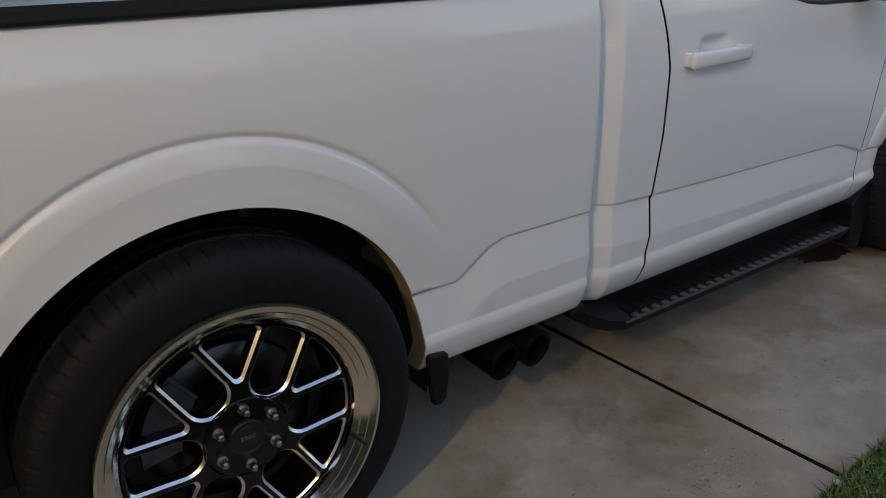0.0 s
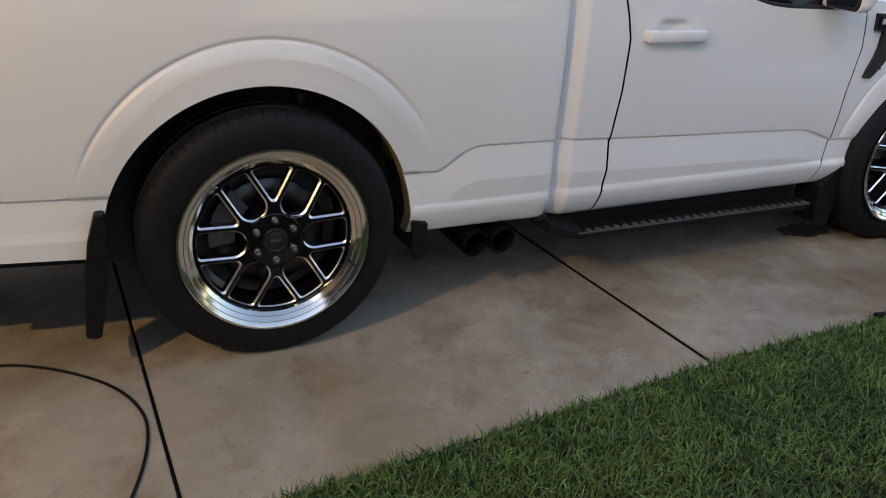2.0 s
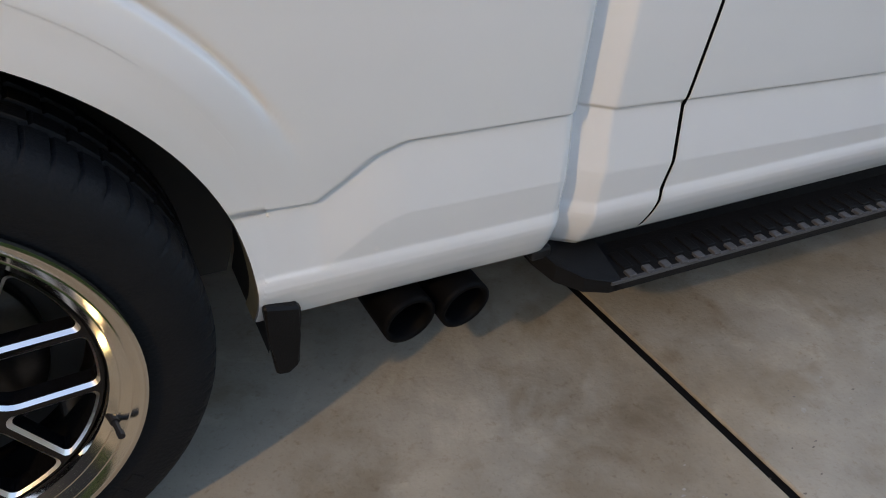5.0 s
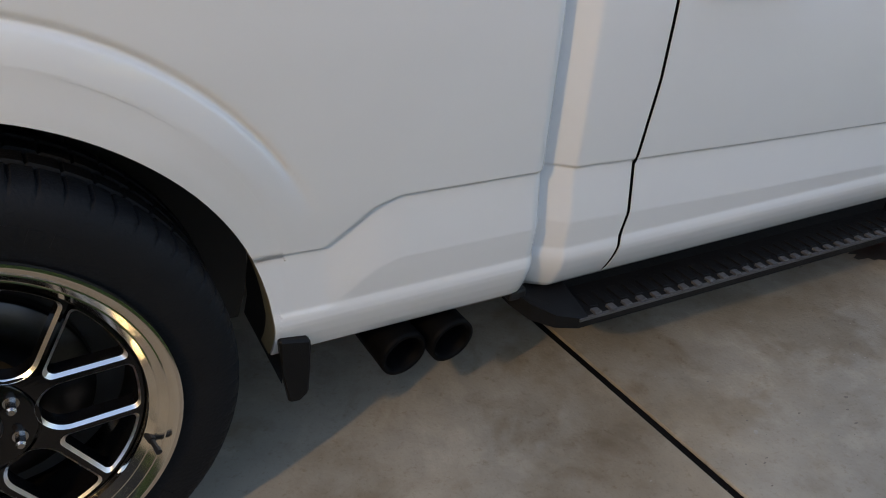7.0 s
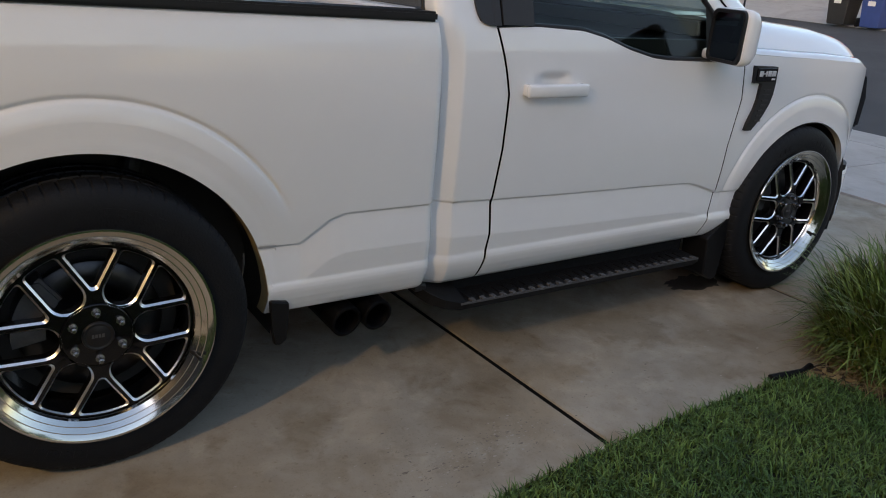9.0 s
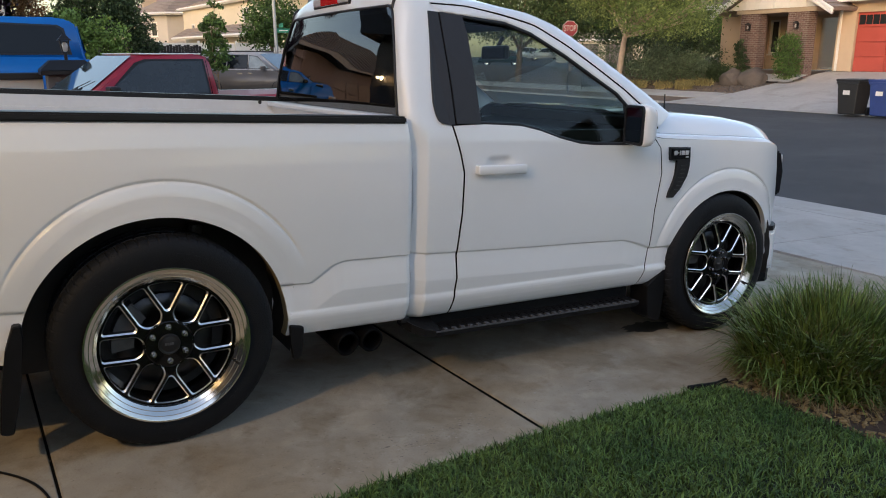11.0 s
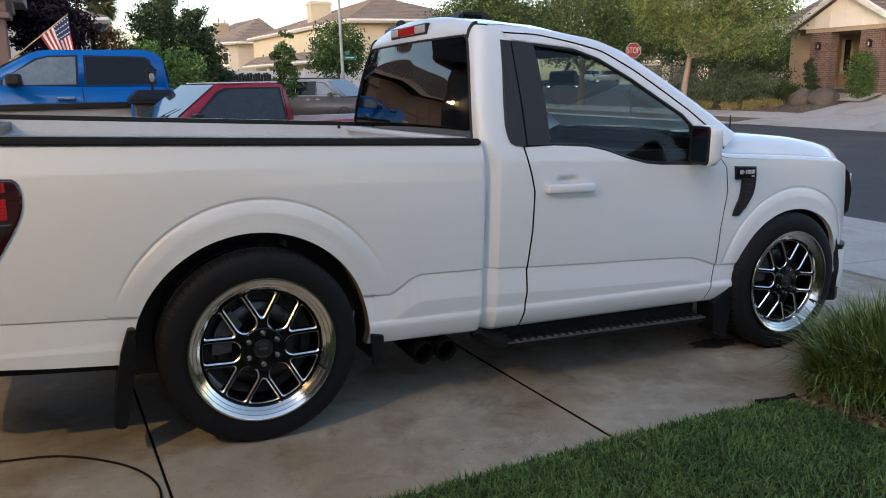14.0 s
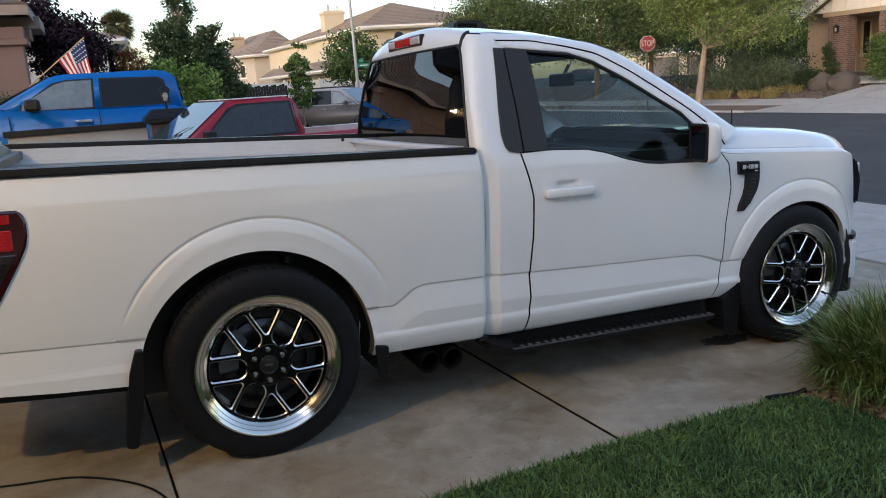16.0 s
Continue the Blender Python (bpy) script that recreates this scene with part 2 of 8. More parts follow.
def prism(bm, poly, a, b, axis="y"):
    """A closed outline (u, v) pushed from a to b along an axis; for y the outline is (x, z), for x it is (y, z), for z it is (x, y)."""
    put = {"y": lambda u, v, w: (u, w, v), "x": lambda u, v, w: (w, u, v), "z": lambda u, v, w: (u, v, w)}[axis]
    lo = [bm.verts.new(put(u, v, a)) for u, v in poly]
    hi = [bm.verts.new(put(u, v, b)) for u, v in poly]
    bm.faces.new(lo), bm.faces.new(hi)
    for i in range(len(poly)):
        j = (i + 1) % len(poly)
        bm.faces.new((lo[i], lo[j], hi[j], hi[i]))


def revolve(profile, n, axis="y", closed=False, wobble=None):
    """Rings of (radius, height) turned about an axis: verts and faces."""
    vs, fs, k = [], [], len(profile)
    for i in range(n):
        a = 2 * math.pi * i / n
        for j, (r, h) in enumerate(profile):
            rr = r if wobble is None else wobble(i, j, r)
            u, v = rr * math.cos(a), rr * math.sin(a)
            vs.append((u, h, v) if axis == "y" else (u, v, h))
    for i in range(n):
        for j in range(k if closed else k - 1):
            a, b = i * k + j, i * k + (j + 1) % k
            c, d = ((i + 1) % n) * k + (j + 1) % k, ((i + 1) % n) * k + j
            fs.append((a, b, c, d))
    return vs, fs


def smooth01(t):
    t = np.clip(t, 0, 1)
    return t * t * (3 - 2 * t)


def along(points, n):
    """A polyline resampled at n + 1 even steps of its length."""
    p = np.array(points, float)
    s = np.r_[0, np.cumsum(np.hypot(*np.diff(p, axis=0).T))]
    q = np.linspace(0, s[-1], n + 1)
    return np.c_[np.interp(q, s, p[:, 0]), np.interp(q, s, p[:, 1])]


def rounded(points, n=200, soft=6):
    """A polyline with its corners eased."""
    p = along(points, n)
    k = np.exp(-np.linspace(-2, 2, 2 * soft + 1) ** 2)
    k /= k.sum()
    out = p.copy()
    for c in (0, 1):
        e = np.r_[2 * p[0, c] - p[1:soft + 1, c][::-1], p[:, c], 2 * p[-1, c] - p[-soft - 1:-1, c][::-1]]
        out[:, c] = np.convolve(e, k, "valid")
    return out


def coons(bottom, top, left, right, nu, nv):
    """A grid of (x, z) between four border lines."""
    b, t, l, r = along(bottom, nu), along(top, nu), along(left, nv), along(right, nv)
    u, v = np.linspace(0, 1, nu + 1)[None, :, None], np.linspace(0, 1, nv + 1)[:, None, None]
    g = (1 - v) * b[None] + v * t[None] + (1 - u) * l[:, None] + u * r[:, None]
    return g - ((1 - u) * (1 - v) * b[0] + u * (1 - v) * b[-1] + (1 - u) * v * t[0] + u * v * t[-1])


YC = 0.985


def skin(name, grid, yfun, mat, parent, label="", hem=0.018, far=False):
    """A body panel: the grid laid on the depth yfun, with its border turned inwards. far: the same panel on the other flank."""
    x, z = grid[..., 0], grid[..., 1]
    y = yfun(x, z)
    nv, nu = x.shape
    vs = np.stack([x, y, z], -1).reshape(-1, 3)
    idx = np.arange(nv * nu).reshape(nv, nu)
    fs = [(int(idx[j, i]), int(idx[j, i + 1]), int(idx[j + 1, i + 1]), int(idx[j + 1, i])) for j in range(nv - 1) for i in range(nu - 1)]
    ring = [*idx[0, :-1], *idx[:-1, -1], *idx[-1, :0:-1], *idx[:0:-1, 0]]
    edge = vs[ring] + np.array([0, hem, 0])
    n0, m = len(vs), len(ring)
    vs = np.r_[vs, vs[ring], edge]
    fs += [(n0 + (i + 1) % m, n0 + i, n0 + m + i, n0 + m + (i + 1) % m) for i in range(m)]
    if far:
        vs[:, 1] = 2 * YC - vs[:, 1]
        fs = [f[::-1] for f in fs]
    ob = mesh(name, vs, fs, mat, parent, label)
    return ob


# ---- the white pickup ----
truck = tagged(empty("pickup_truck", SLOPE), "lowered white single-cab pickup truck parked on the driveway", "truck")
HUB = 0.415

ZT = np.linspace(0.2, 2.0, 361)
YT = np.interp(ZT, [0.28, 0.33, 0.35, 0.37, 0.395, 0.418, 0.430, 0.442, 0.456, 0.50, 0.58, 0.66, 0.80, 0.95, 1.08, 1.16, 1.22, 1.27, 1.40, 1.60, 1.75, 1.83],
               [0.145, 0.110, 0.090, 0.079, 0.068, 0.0605, 0.0585, 0.0595, 0.0635, 0.058, 0.050, 0.043, 0.038, 0.036, 0.038, 0.044, 0.055, 0.070, 0.108, 0.176, 0.236, 0.30])
KER = np.exp(-np.linspace(-2, 2, 13) ** 2)
YT = np.where(ZT > 0.6, np.convolve(np.pad(YT, 6, "edge"), KER / KER.sum(), "valid"), YT)
CREASE = np.array([(-1.3, .632), (-1.04, .623), (-.48, .594), (.49, .584), (.598, .580), (.645, .612), (.695, .648), (.745, .664),
                   (1.07, .661), (1.32, .651), (1.73, .637), (2.10, .628), (2.376, .618), (2.448, .600), (2.578, .556), (2.9, .556)])


def flare(x, z, cx, cz, r0, depth, lo):
    r = np.hypot(x - cx, z - cz)
    fade = smooth01((z - lo + 0.06) / 0.20)
    t = np.clip((r0 - r) / 0.052, 0, 1)
    groove = 0.0075 * np.exp(-((r - r0 - 0.004) / 0.007) ** 2)
    return (depth * (1 - (1 - t) ** 1.35) - groove) * fade + 0.0012 * smooth01((r0 - 0.085 - r) / 0.03)


def flank(x, z):
    """How far in from the near flank the body's skin lies."""
    x, z = np.asarray(x, float), np.asarray(z, float)
    y = np.interp(z + (np.maximum(z, .50) - z) * smooth01((-.42 - x) / .08), ZT, YT)
    zc = np.interp(x, CREASE[:, 0], CREASE[:, 1]) - .004
    y = y + 0.0085 * smooth01((zc - z) / 0.006 + 0.1) - 0.0250 * np.clip((zc - z) / 0.13, 0, 1)
    y = y - flare(x, z, 0.012, 0.430, 0.600, 0.009, 0.68) - flare(x, z, 3.165, 0.42, 0.548, 0.010, 0.50)
    y = y + 0.05 * np.clip((-1.0 - x) / 0.17, 0, 2) ** 2
    y = y + 0.09 * np.clip((x - 3.38) / 0.34, 0, 2) ** 2
    return y


def bed_flank(x, z):
    return flank(x, z) + 0.022 * np.clip((x - 1.050) / 0.03, 0, 2) ** 2


# the rear window's upright edge: height, x, half width
EDGE = ([1.20, 1.28, 1.43, 1.59, 1.72, 1.79], [1.052, 1.046, 1.052, 1.072, 1.096, 1.106], [.862, .847, .812, .755, .69, .645])


def cab_flank(x, z):
    f = flank(x, z)
    low = 0.040 * np.clip((1.151 - x) / 0.057, 0, 1.25)
    xe, ye = np.interp(z, EDGE[0], EDGE[1]), YC - np.interp(z, EDGE[0], EDGE[2])
    u = np.clip((xe + 0.085 - x) / 0.085, 0, 1)
    high = (ye + 0.004 - f) * (1 - np.sqrt(np.clip(1 - u ** 2.2, 0, 1)))
    w = smooth01((z - 1.10) / 0.16)
    return f + low * (1 - w) + high * w


def door_flank(x, z):
    """The door's skin, with the finger scoop above and behind the handle."""
    return flank(x, z) + 0.020 * np.exp(-((x - 1.535) / 0.062) ** 4 - ((z - 1.046) / 0.036) ** 4)


def arc(cx, cz, r, a0, a1, n=40, squash=1.0):
    return [(cx + r * math.cos(radians(a0 + (a1 - a0) * i / n)), cz + squash * r * math.sin(radians(a0 + (a1 - a0) * i / n))) for i in range(n + 1)]


REAR_ARCH = arc(-0.005, HUB, 0.497, 183, -8, 60, .977)
FRONT_ARCH = arc(3.16, 0.41, 0.452, 172, -2, 60, .968)
for far in (False, True):
    side = "near" if not far else "far"
    # bed side, with the wheel opening
    bottom = [(-1.02, .448), (-.80, .424), (-.52, .402)] + REAR_ARCH + [(.55, .346), (.75, .342), (1.02, .338), (1.066, .338)]
    top = [(-1.163, 1.270), (1.052, 1.246)]
    left = rounded([(-1.02, .448), (-1.052, .605), (-1.066, .638), (-1.105, .648), (-1.135, .668), (-1.148, .71), (-1.158, .78), (-1.163, .87), (-1.163, 1.270)], 120, 2)
    right = [(1.066, .338), (1.082, .55), (1.072, .64), (1.084, .8), (1.083, 1.02), (1.052, 1.246)]
    skin("bed_side", coons(bottom, top, left, right, 120 if far else 320, 60 if far else 360), bed_flank, PAINT, truck, "white painted bed side with flared wheel arch", 0.06, far)
    # cab corner and rear pillar
    gap = [(1.298, .338), (1.306, .40), (1.318, .52), (1.316, .645), (1.336, .83), (1.340, 1.016), (1.318, 1.109), (1.282, 1.23), (1.27, 1.36), (1.262, 1.51), (1.256, 1.70), (1.252, 1.752)]
    skin("cab_corner", coons([(1.078, .335), (1.298, .335)], [(1.130, 1.806), (1.26, 1.800)],
                             [(1.080, .335), (1.093, .55), (1.083, .64), (1.094, .80), (1.094, 1.02), (1.066, 1.20), (1.046, 1.28), (1.052, 1.43), (1.072, 1.59), (1.096, 1.72), (1.106, 1.775), (1.130, 1.806)], [(x - .005, z) for x, z in gap[:-1]] + [(1.252, 1.77), (1.26, 1.800)], 40, 80 if far else 420),
         cab_flank, PAINT, truck, "white cab corner and rear pillar", 0.03, far)
    # door skin
    fgap = [(2.520, .338), (2.548, .45), (2.574, .56), (2.578, .77), (2.604, .97), (2.584, 1.106), (2.53, 1.165)]
    belt = [(1.285, 1.228), (1.45, 1.235), (1.66, 1.226), (1.77, 1.204), (1.895, 1.165), (2.02, 1.137), (2.12, 1.128), (2.40, 1.122), (2.53, 1.165)]
    door = skin("door", coons([(1.303, .338), (2.52, .338)], rounded(belt, 120, 3), [(x + .005, z) for x, z in gap[:8]], [(x - .004, z) for x, z in fgap], 60 if far else 130, 60 if far else 330),
                door_flank, PAINT, truck, "white door skin with a sharp lower crease", 0.03, far)
    # fender
    bot = [(2.526, .338), (2.60, .335), (2.66, .345), (2.70, .375)] + FRONT_ARCH[4:] + [(3.64, .42), (3.75, .42)]
    ftop = [(2.536, 1.168), (2.60, 1.158), (2.9, 1.145), (3.2, 1.135), (3.5, 1.118), (3.615, 1.086)]
    skin("fender", coons(bot, ftop, [(x + .004, z) for x, z in fgap], [(3.75, .42), (3.765, .56), (3.70, .80), (3.615, 1.086)], 80 if far else 190, 60 if far else 240),
         flank, PAINT, truck, "white front fender with flared arch", 0.03, far)

    # shoulder of the fender, rolling in to the bonnet
    vs, fs = [], []
    for x, z in along(ftop, 40):
        y0 = float(flank(x, z))
        for dy, dz in ((.001, -.001), (.008, .010), (.022, .019), (.044, .024), (.050, .012)):
            vs.append((x, 2 * YC - y0 - dy if far else y0 + dy, z + dz))
    fs = [(5 * i + j, 5 * i + j + 1, 5 * i + j + 6, 5 * i + j + 5) for i in range(40) for j in range(4)]
    mesh("fender_shoulder", vs, fs, PAINT, truck, "white fender shoulder beside the bonnet")

    def gap_strip(name, line, fun, half=.0055, far=far):
        """A black strip a little inside a shut line, for the gap's shade."""
        p = along(line, 40)
        vs, fs = [], []
        for x, z in p:
            for d in (-half, half):
                y = float(fun(x, z)) + .0015
                vs.append((x + d, 2 * YC - y if far else y, z))
        fs = [(2 * i, 2 * i + 1, 2 * i + 3, 2 * i + 2) for i in range(40)]
        mesh(name, vs, fs, GAPSHADE, truck, "", False)

    gap_strip("door_gap_shade", gap[:8], flank)
    gap_strip("door_gap_shade", fgap, flank)

    def flip(v, far=far):
        return (v[0], 2 * YC - v[1], v[2]) if far else v

    # window frame of the door and the roof rail
    tw = [(1.30, 1.738), (1.405, 1.730), (1.66, 1.712), (1.80, 1.668), (1.99, 1.572), (2.16, 1.472), (2.30, 1.392), (2.43, 1.275), (2.50, 1.17)]
    mid = [(1.262, 1.776), (1.45, 1.776), (1.66, 1.745), (1.83, 1.71), (2.01, 1.622), (2.19, 1.515), (2.36, 1.408), (2.50, 1.305), (2.575, 1.21)]
    roofe = [(1.205, 1.8165), (1.30, 1.818), (1.555, 1.804), (1.822, 1.768), (1.985, 1.715), (2.18, 1.606), (2.393, 1.480), (2.543, 1.386), (2.70, 1.285)]
    ys = lambda z, k: np.interp(z, [1.15, 1.27, 1.40, 1.60, 1.75, 1.83], [.062, .075, .112, .18, .24, .30]) + k

    def strip(name, a, b, n, ya, yb, mat, label="", rows=5, far=far):
        pa, pb = rounded(a, n, 3), rounded(b, n, 3)
        vs, fs = [], []
        for j in range(rows + 1):
            v = j / rows
            for i in range(n + 1):
                p = pa[i] * (1 - v) + pb[i] * v
                y = float(ys(pa[i][1], ya)) * (1 - v) + float(ys(pb[i][1], yb)) * v - 0.005 * math.sin(math.pi * v)
                vs.append(flip((p[0], y, p[1])))
        for i in range(n + 1):
            vs.append(flip((pa[i][0], float(ys(pa[i][1], ya)) + .03, pa[i][1])))
        for i in range(n + 1):
            vs.append(flip((pb[i][0], float(ys(pb[i][1], yb)) + .03, pb[i][1])))
        w = n + 1
        for j in range(rows):
            for i in range(n):
                fs.append((j * w + i, j * w + i + 1, (j + 1) * w + i + 1, (j + 1) * w + i))
        for i in range(n):
            fs.append(((rows + 1) * w + i, (rows + 1) * w + i + 1, i + 1, i))
            fs.append((rows * w + i, rows * w + i + 1, (rows + 2) * w + i + 1, (rows + 2) * w + i))
        if far:
            fs = [f[::-1] for f in fs]
        return mesh(name, vs, fs, mat, truck, label)

    strip("window_frame", tw, [(x + .002, z - .006) for x, z in mid], 80, 0.004, 0.0, PAINT, "white upper door frame")
    strip("roof_rail", [(1.205, 1.777)] + mid, roofe, 80, 0.0, 0.03, PAINT, "white roof side rail and windscreen pillar")
    # white corner over the pillar trim
    quad = [(1.222, 1.732), (1.262, 1.734), (1.31, 1.732), (1.31, 1.772), (1.262, 1.778), (1.222, 1.776)]
    vs = [flip((x, float(ys(z, .004)), z)) for x, z in quad] + [flip((x, float(ys(z, .03)), z)) for x, z in quad]
    mesh("door_frame_corner", vs, [tuple(range(6)), tuple(range(11, 5, -1))] + [(i, i + 6, (i + 1) % 6 + 6, (i + 1) % 6) for i in range(6)], PAINT, truck, "white corner of the door frame", False)
    # the shade of the door's upper shut gap, drawn as a black line
    line = rounded(mid, 60, 3)
    shut = bpy.data.curves.new("door_gap_shade", "CURVE")
    shut.dimensions, shut.bevel_depth, shut.bevel_resolution = "3D", .0042, 1
    sp_ = shut.splines.new("POLY")
    sp_.points.add(len(line) - 1)
    for p, (x, z) in zip(sp_.points, line):
        p.co = (*flip((x + .001, float(ys(z, 0)) - .001, z - .003)), 1)
    shut.materials.append(GAPSHADE)
    new("door_gap_shade", shut).parent = truck
    # dark pillar trim
    tr = [(1.233, 1.737), (1.284, 1.735), (1.286, 1.576), (1.287, 1.48), (1.288, 1.40), (1.289, 1.32), (1.291, 1.236), (1.262, 1.236), (1.231, 1.240), (1.212, 1.250), (1.202, 1.268), (1.196, 1.29), (1.190, 1.33), (1.196, 1.43), (1.210, 1.545), (1.222, 1.64)]
    for nm, poly in (("pillar_trim", tr), ("door_trim", [(1.293, 1.735), (1.412, 1.725), (1.424, 1.639), (1.428, 1.43), (1.430, 1.240), (1.300, 1.240), (1.297, 1.40), (1.294, 1.576)])):
        front = [min(float(ys(z, 0)) - .010, float(cab_flank(x, z)) - .010 if z < 1.5 else 9) for x, z in poly]
        vs = [flip((x, y, z)) for (x, z), y in zip(poly, front)] + [flip((x, float(ys(z, 0)) + .03, z)) for x, z in poly]
        n = len(poly)
        mesh(nm, vs, [tuple(range(n)), tuple(range(2 * n - 1, n - 1, -1))] + [(i, i + n, (i + 1) % n + n, (i + 1) % n) for i in range(n)], TRIM, truck, "satin black pillar trim", False)
    # side glass and its seal
    glasso = [(1.416, 1.722), (1.66, 1.702), (1.80, 1.662), (1.99, 1.565), (2.16, 1.465), (2.30, 1.385), (2.40, 1.29), (2.47, 1.14), (2.40, 1.128), (2.12, 1.134), (2.02, 1.143), (1.895, 1.171), (1.77, 1.210), (1.66, 1.232), (1.432, 1.241)]
    n = len(glasso)
    mesh("side_window", [flip((x, float(ys(z, .018)), z)) for x, z in glasso], [tuple(range(n))], TINT, truck, "tinted door glass", False)
    seal = bpy.data.curves.new("window_seal", "CURVE")
    seal.dimensions, seal.bevel_depth, seal.bevel_resolution = "3D", .010, 2
    sp_ = seal.splines.new("POLY")
    sp_.points.add(n - 1)
    for p, (x, z) in zip(sp_.points, glasso):
        p.co = (*flip((x, float(ys(z, .006)), z)), 1)
    sp_.use_cyclic_u = True
    seal.materials.append(SATIN)
    so = new("window_seal", seal)
    so.parent, so["label"] = truck, "black rubber window seal"
    # mirror sail, black triangle at the front of the window
    bm = bmesh.new()
    poly = [(2.335, 1.345), (2.40, 1.29), (2.475, 1.14), (2.36, 1.128)]
    vsn = [bm.verts.new(flip((x, float(ys(z, .002)), z))) for x, z in poly]
    bm.faces.new(vsn)
    bmesh.ops.solidify(bm, geom=bm.faces[:], thickness=0.01)
    part("mirror_sail", bm, SATIN, truck)
    # door mirror
    s = -1 if not far else 1
    base_y = float(ys(1.2, 0)) if not far else 2 * YC - float(ys(1.2, 0))
    def shell(bm, rings, cap0, cap1):
        """Rounded-rectangle rings (depth, half width, half height, corner) about the mirror's face, joined."""
        c0 = Vector((2.232, base_y + s * .172, 1.238))
        u, f_ = Vector((-.30, s * .954, 0)), Vector((.954, s * .30, 0))
        loops = []
        for d, w_, h_, r_ in rings:
            pts = []
            for k, (sx, sz) in enumerate(((1, 1), (-1, 1), (-1, -1), (1, -1))):
                for q in range(6):
                    t_ = math.pi / 2 * (k + q / 5)
                    pts.append(c0 + f_ * d + u * (sx * (w_ - r_) + r_ * math.cos(t_)) + Vector((0, 0, sz * (h_ - r_) + r_ * math.sin(t_))))
            loops.append([bm.verts.new(p) for p in pts])
        for a_, b_ in zip(loops, loops[1:]):
            for i in range(24):
                bm.faces.new((a_[i], a_[(i + 1) % 24], b_[(i + 1) % 24], b_[i]))
        if cap0:
            bm.faces.new(loops[0])
        if cap1:
            bm.faces.new(loops[-1])

    bm = bmesh.new()
    shell(bm, [(.004, .104, .099, .03), (.030, .107, .102, .034), (.058, .102, .097, .038), (.080, .086, .082, .04), (.092, .06, .056, .03)], True, True)
    block(bm, 2.33, 2.44, base_y - s * .01, base_y + s * .10, 1.135, 1.178, 0.014)
    mir = part("door_mirror", bm, PAINT, truck, "white door mirror housing", True)
    bm = bmesh.new()
    shell(bm, [(.006, .103, .098, .03), (-.006, .101, .096, .028), (-.006, .090, .084, .022), (.002, .089, .083, .022)], False, False)
    part("mirror_surround", bm, SATIN, mir, "black mirror surround")
    bm = bmesh.new()
    shell(bm, [(-.001, .090, .084, .022), (.003, .090, .084, .022)], True, True)
    part("mirror_glass", bm, MIRROR, mir, "mirror glass")
    # handle with its scoop
    bm = bmesh.new()
    hy = lambda k: base_y * 0 + (0.032 + k if not far else 2 * YC - 0.032 - k)
    block(bm, 1.396, 1.672, hy(-.034), hy(-.014), 1.006, 1.052, 0.009)
    block(bm, 1.400, 1.425, hy(-.025), hy(.02), 1.010, 1.049, 0.004)
    block(bm, 1.645, 1.670, hy(-.025), hy(.02), 1.010, 1.049, 0.004)
    part("door_handle", bm, PAINT, door, "white pull handle", True)
    # fender vent with its badge
    bm = bmesh.new()
    yv = lambda k: 0.035 + k if not far else 2 * YC - 0.035 - k
    vent = [(2.642, 1.110), (2.792, 1.106), (2.799, 1.035), (2.797, .99), (2.785, .945), (2.748, .888), (2.692, .832), (2.652, .832), (2.662, .868), (2.688, .925), (2.698, .965), (2.702, 1.035), (2.648, 1.038)]
    prism(bm, vent, yv(-.014), yv(.02))
    vent_ob = part("fender_vent", bm, SATIN, truck, "black fender vent with a badge plate")
    box("badge_plate", 2.648, 2.788, yv(-.020), yv(-.012), 1.044, 1.102, GLOSSBLACK, vent_ob, bevel=0.003)
    for x0, x1, z0, z1 in ((2.662, 2.686, 1.066, 1.09), (2.690, 2.700, 1.075, 1.081), (2.705, 2.714, 1.066, 1.09), (2.719, 2.743, 1.066, 1.09), (2.748, 2.774, 1.066, 1.09), (2.752, 2.774, 1.050, 1.058)):
        box("badge_bar", x0, x1, yv(-.023), yv(-.018), z0, z1, LENSCLEAR, vent_ob, bevel=0.002)
    for i in range(7):
        z = .87 + i * .022
        xx = float(np.interp(z, [.86, .925, .965, 1.03], [2.69, 2.712, 2.722, 2.726]))
        box("vent_slat", xx, xx + .045, yv(-.017), yv(-.010), z, z + .007, TRIM, vent_ob)
    # headlamp wrapping round the corner
    bm = bmesh.new()
    hl = [(3.622, 1.062), (3.72, 1.052), (3.762, .93), (3.752, .78), (3.712, .78), (3.668, .93)]
    prism(bm, hl, (0.118 if not far else 2 * YC - .118), (0.30 if not far else 2 * YC - .30))
    bmesh.ops.bevel(bm, geom=bm.edges[:], offset=0.012, segments=2, affect="EDGES")
    hlo = part("headlamp", bm, GLOSSBLACK, truck, "dark smoked headlamp")
    box("lamp_lens", 3.70, 3.80, (.16 if not far else 2 * YC - .16), (.36 if not far else 2 * YC - .36), .80, 1.03, LENSCLEAR, hlo, bevel=0.01)
    # running board: body, serrated edge
    bm = bmesh.new()
    sy = lambda k: k if not far else 2 * YC - k
    prism(bm, [(1.06, .330), (1.09, .300), (1.19, .262), (2.47, .246), (2.50, .27), (2.50, .318), (2.44, .322), (1.10, .335)], sy(.125), sy(.185))
    prism(bm, [(1.19, .284), (1.205, .258), (2.45, .242), (2.48, .252), (2.48, .272)], sy(.0), sy(.125))
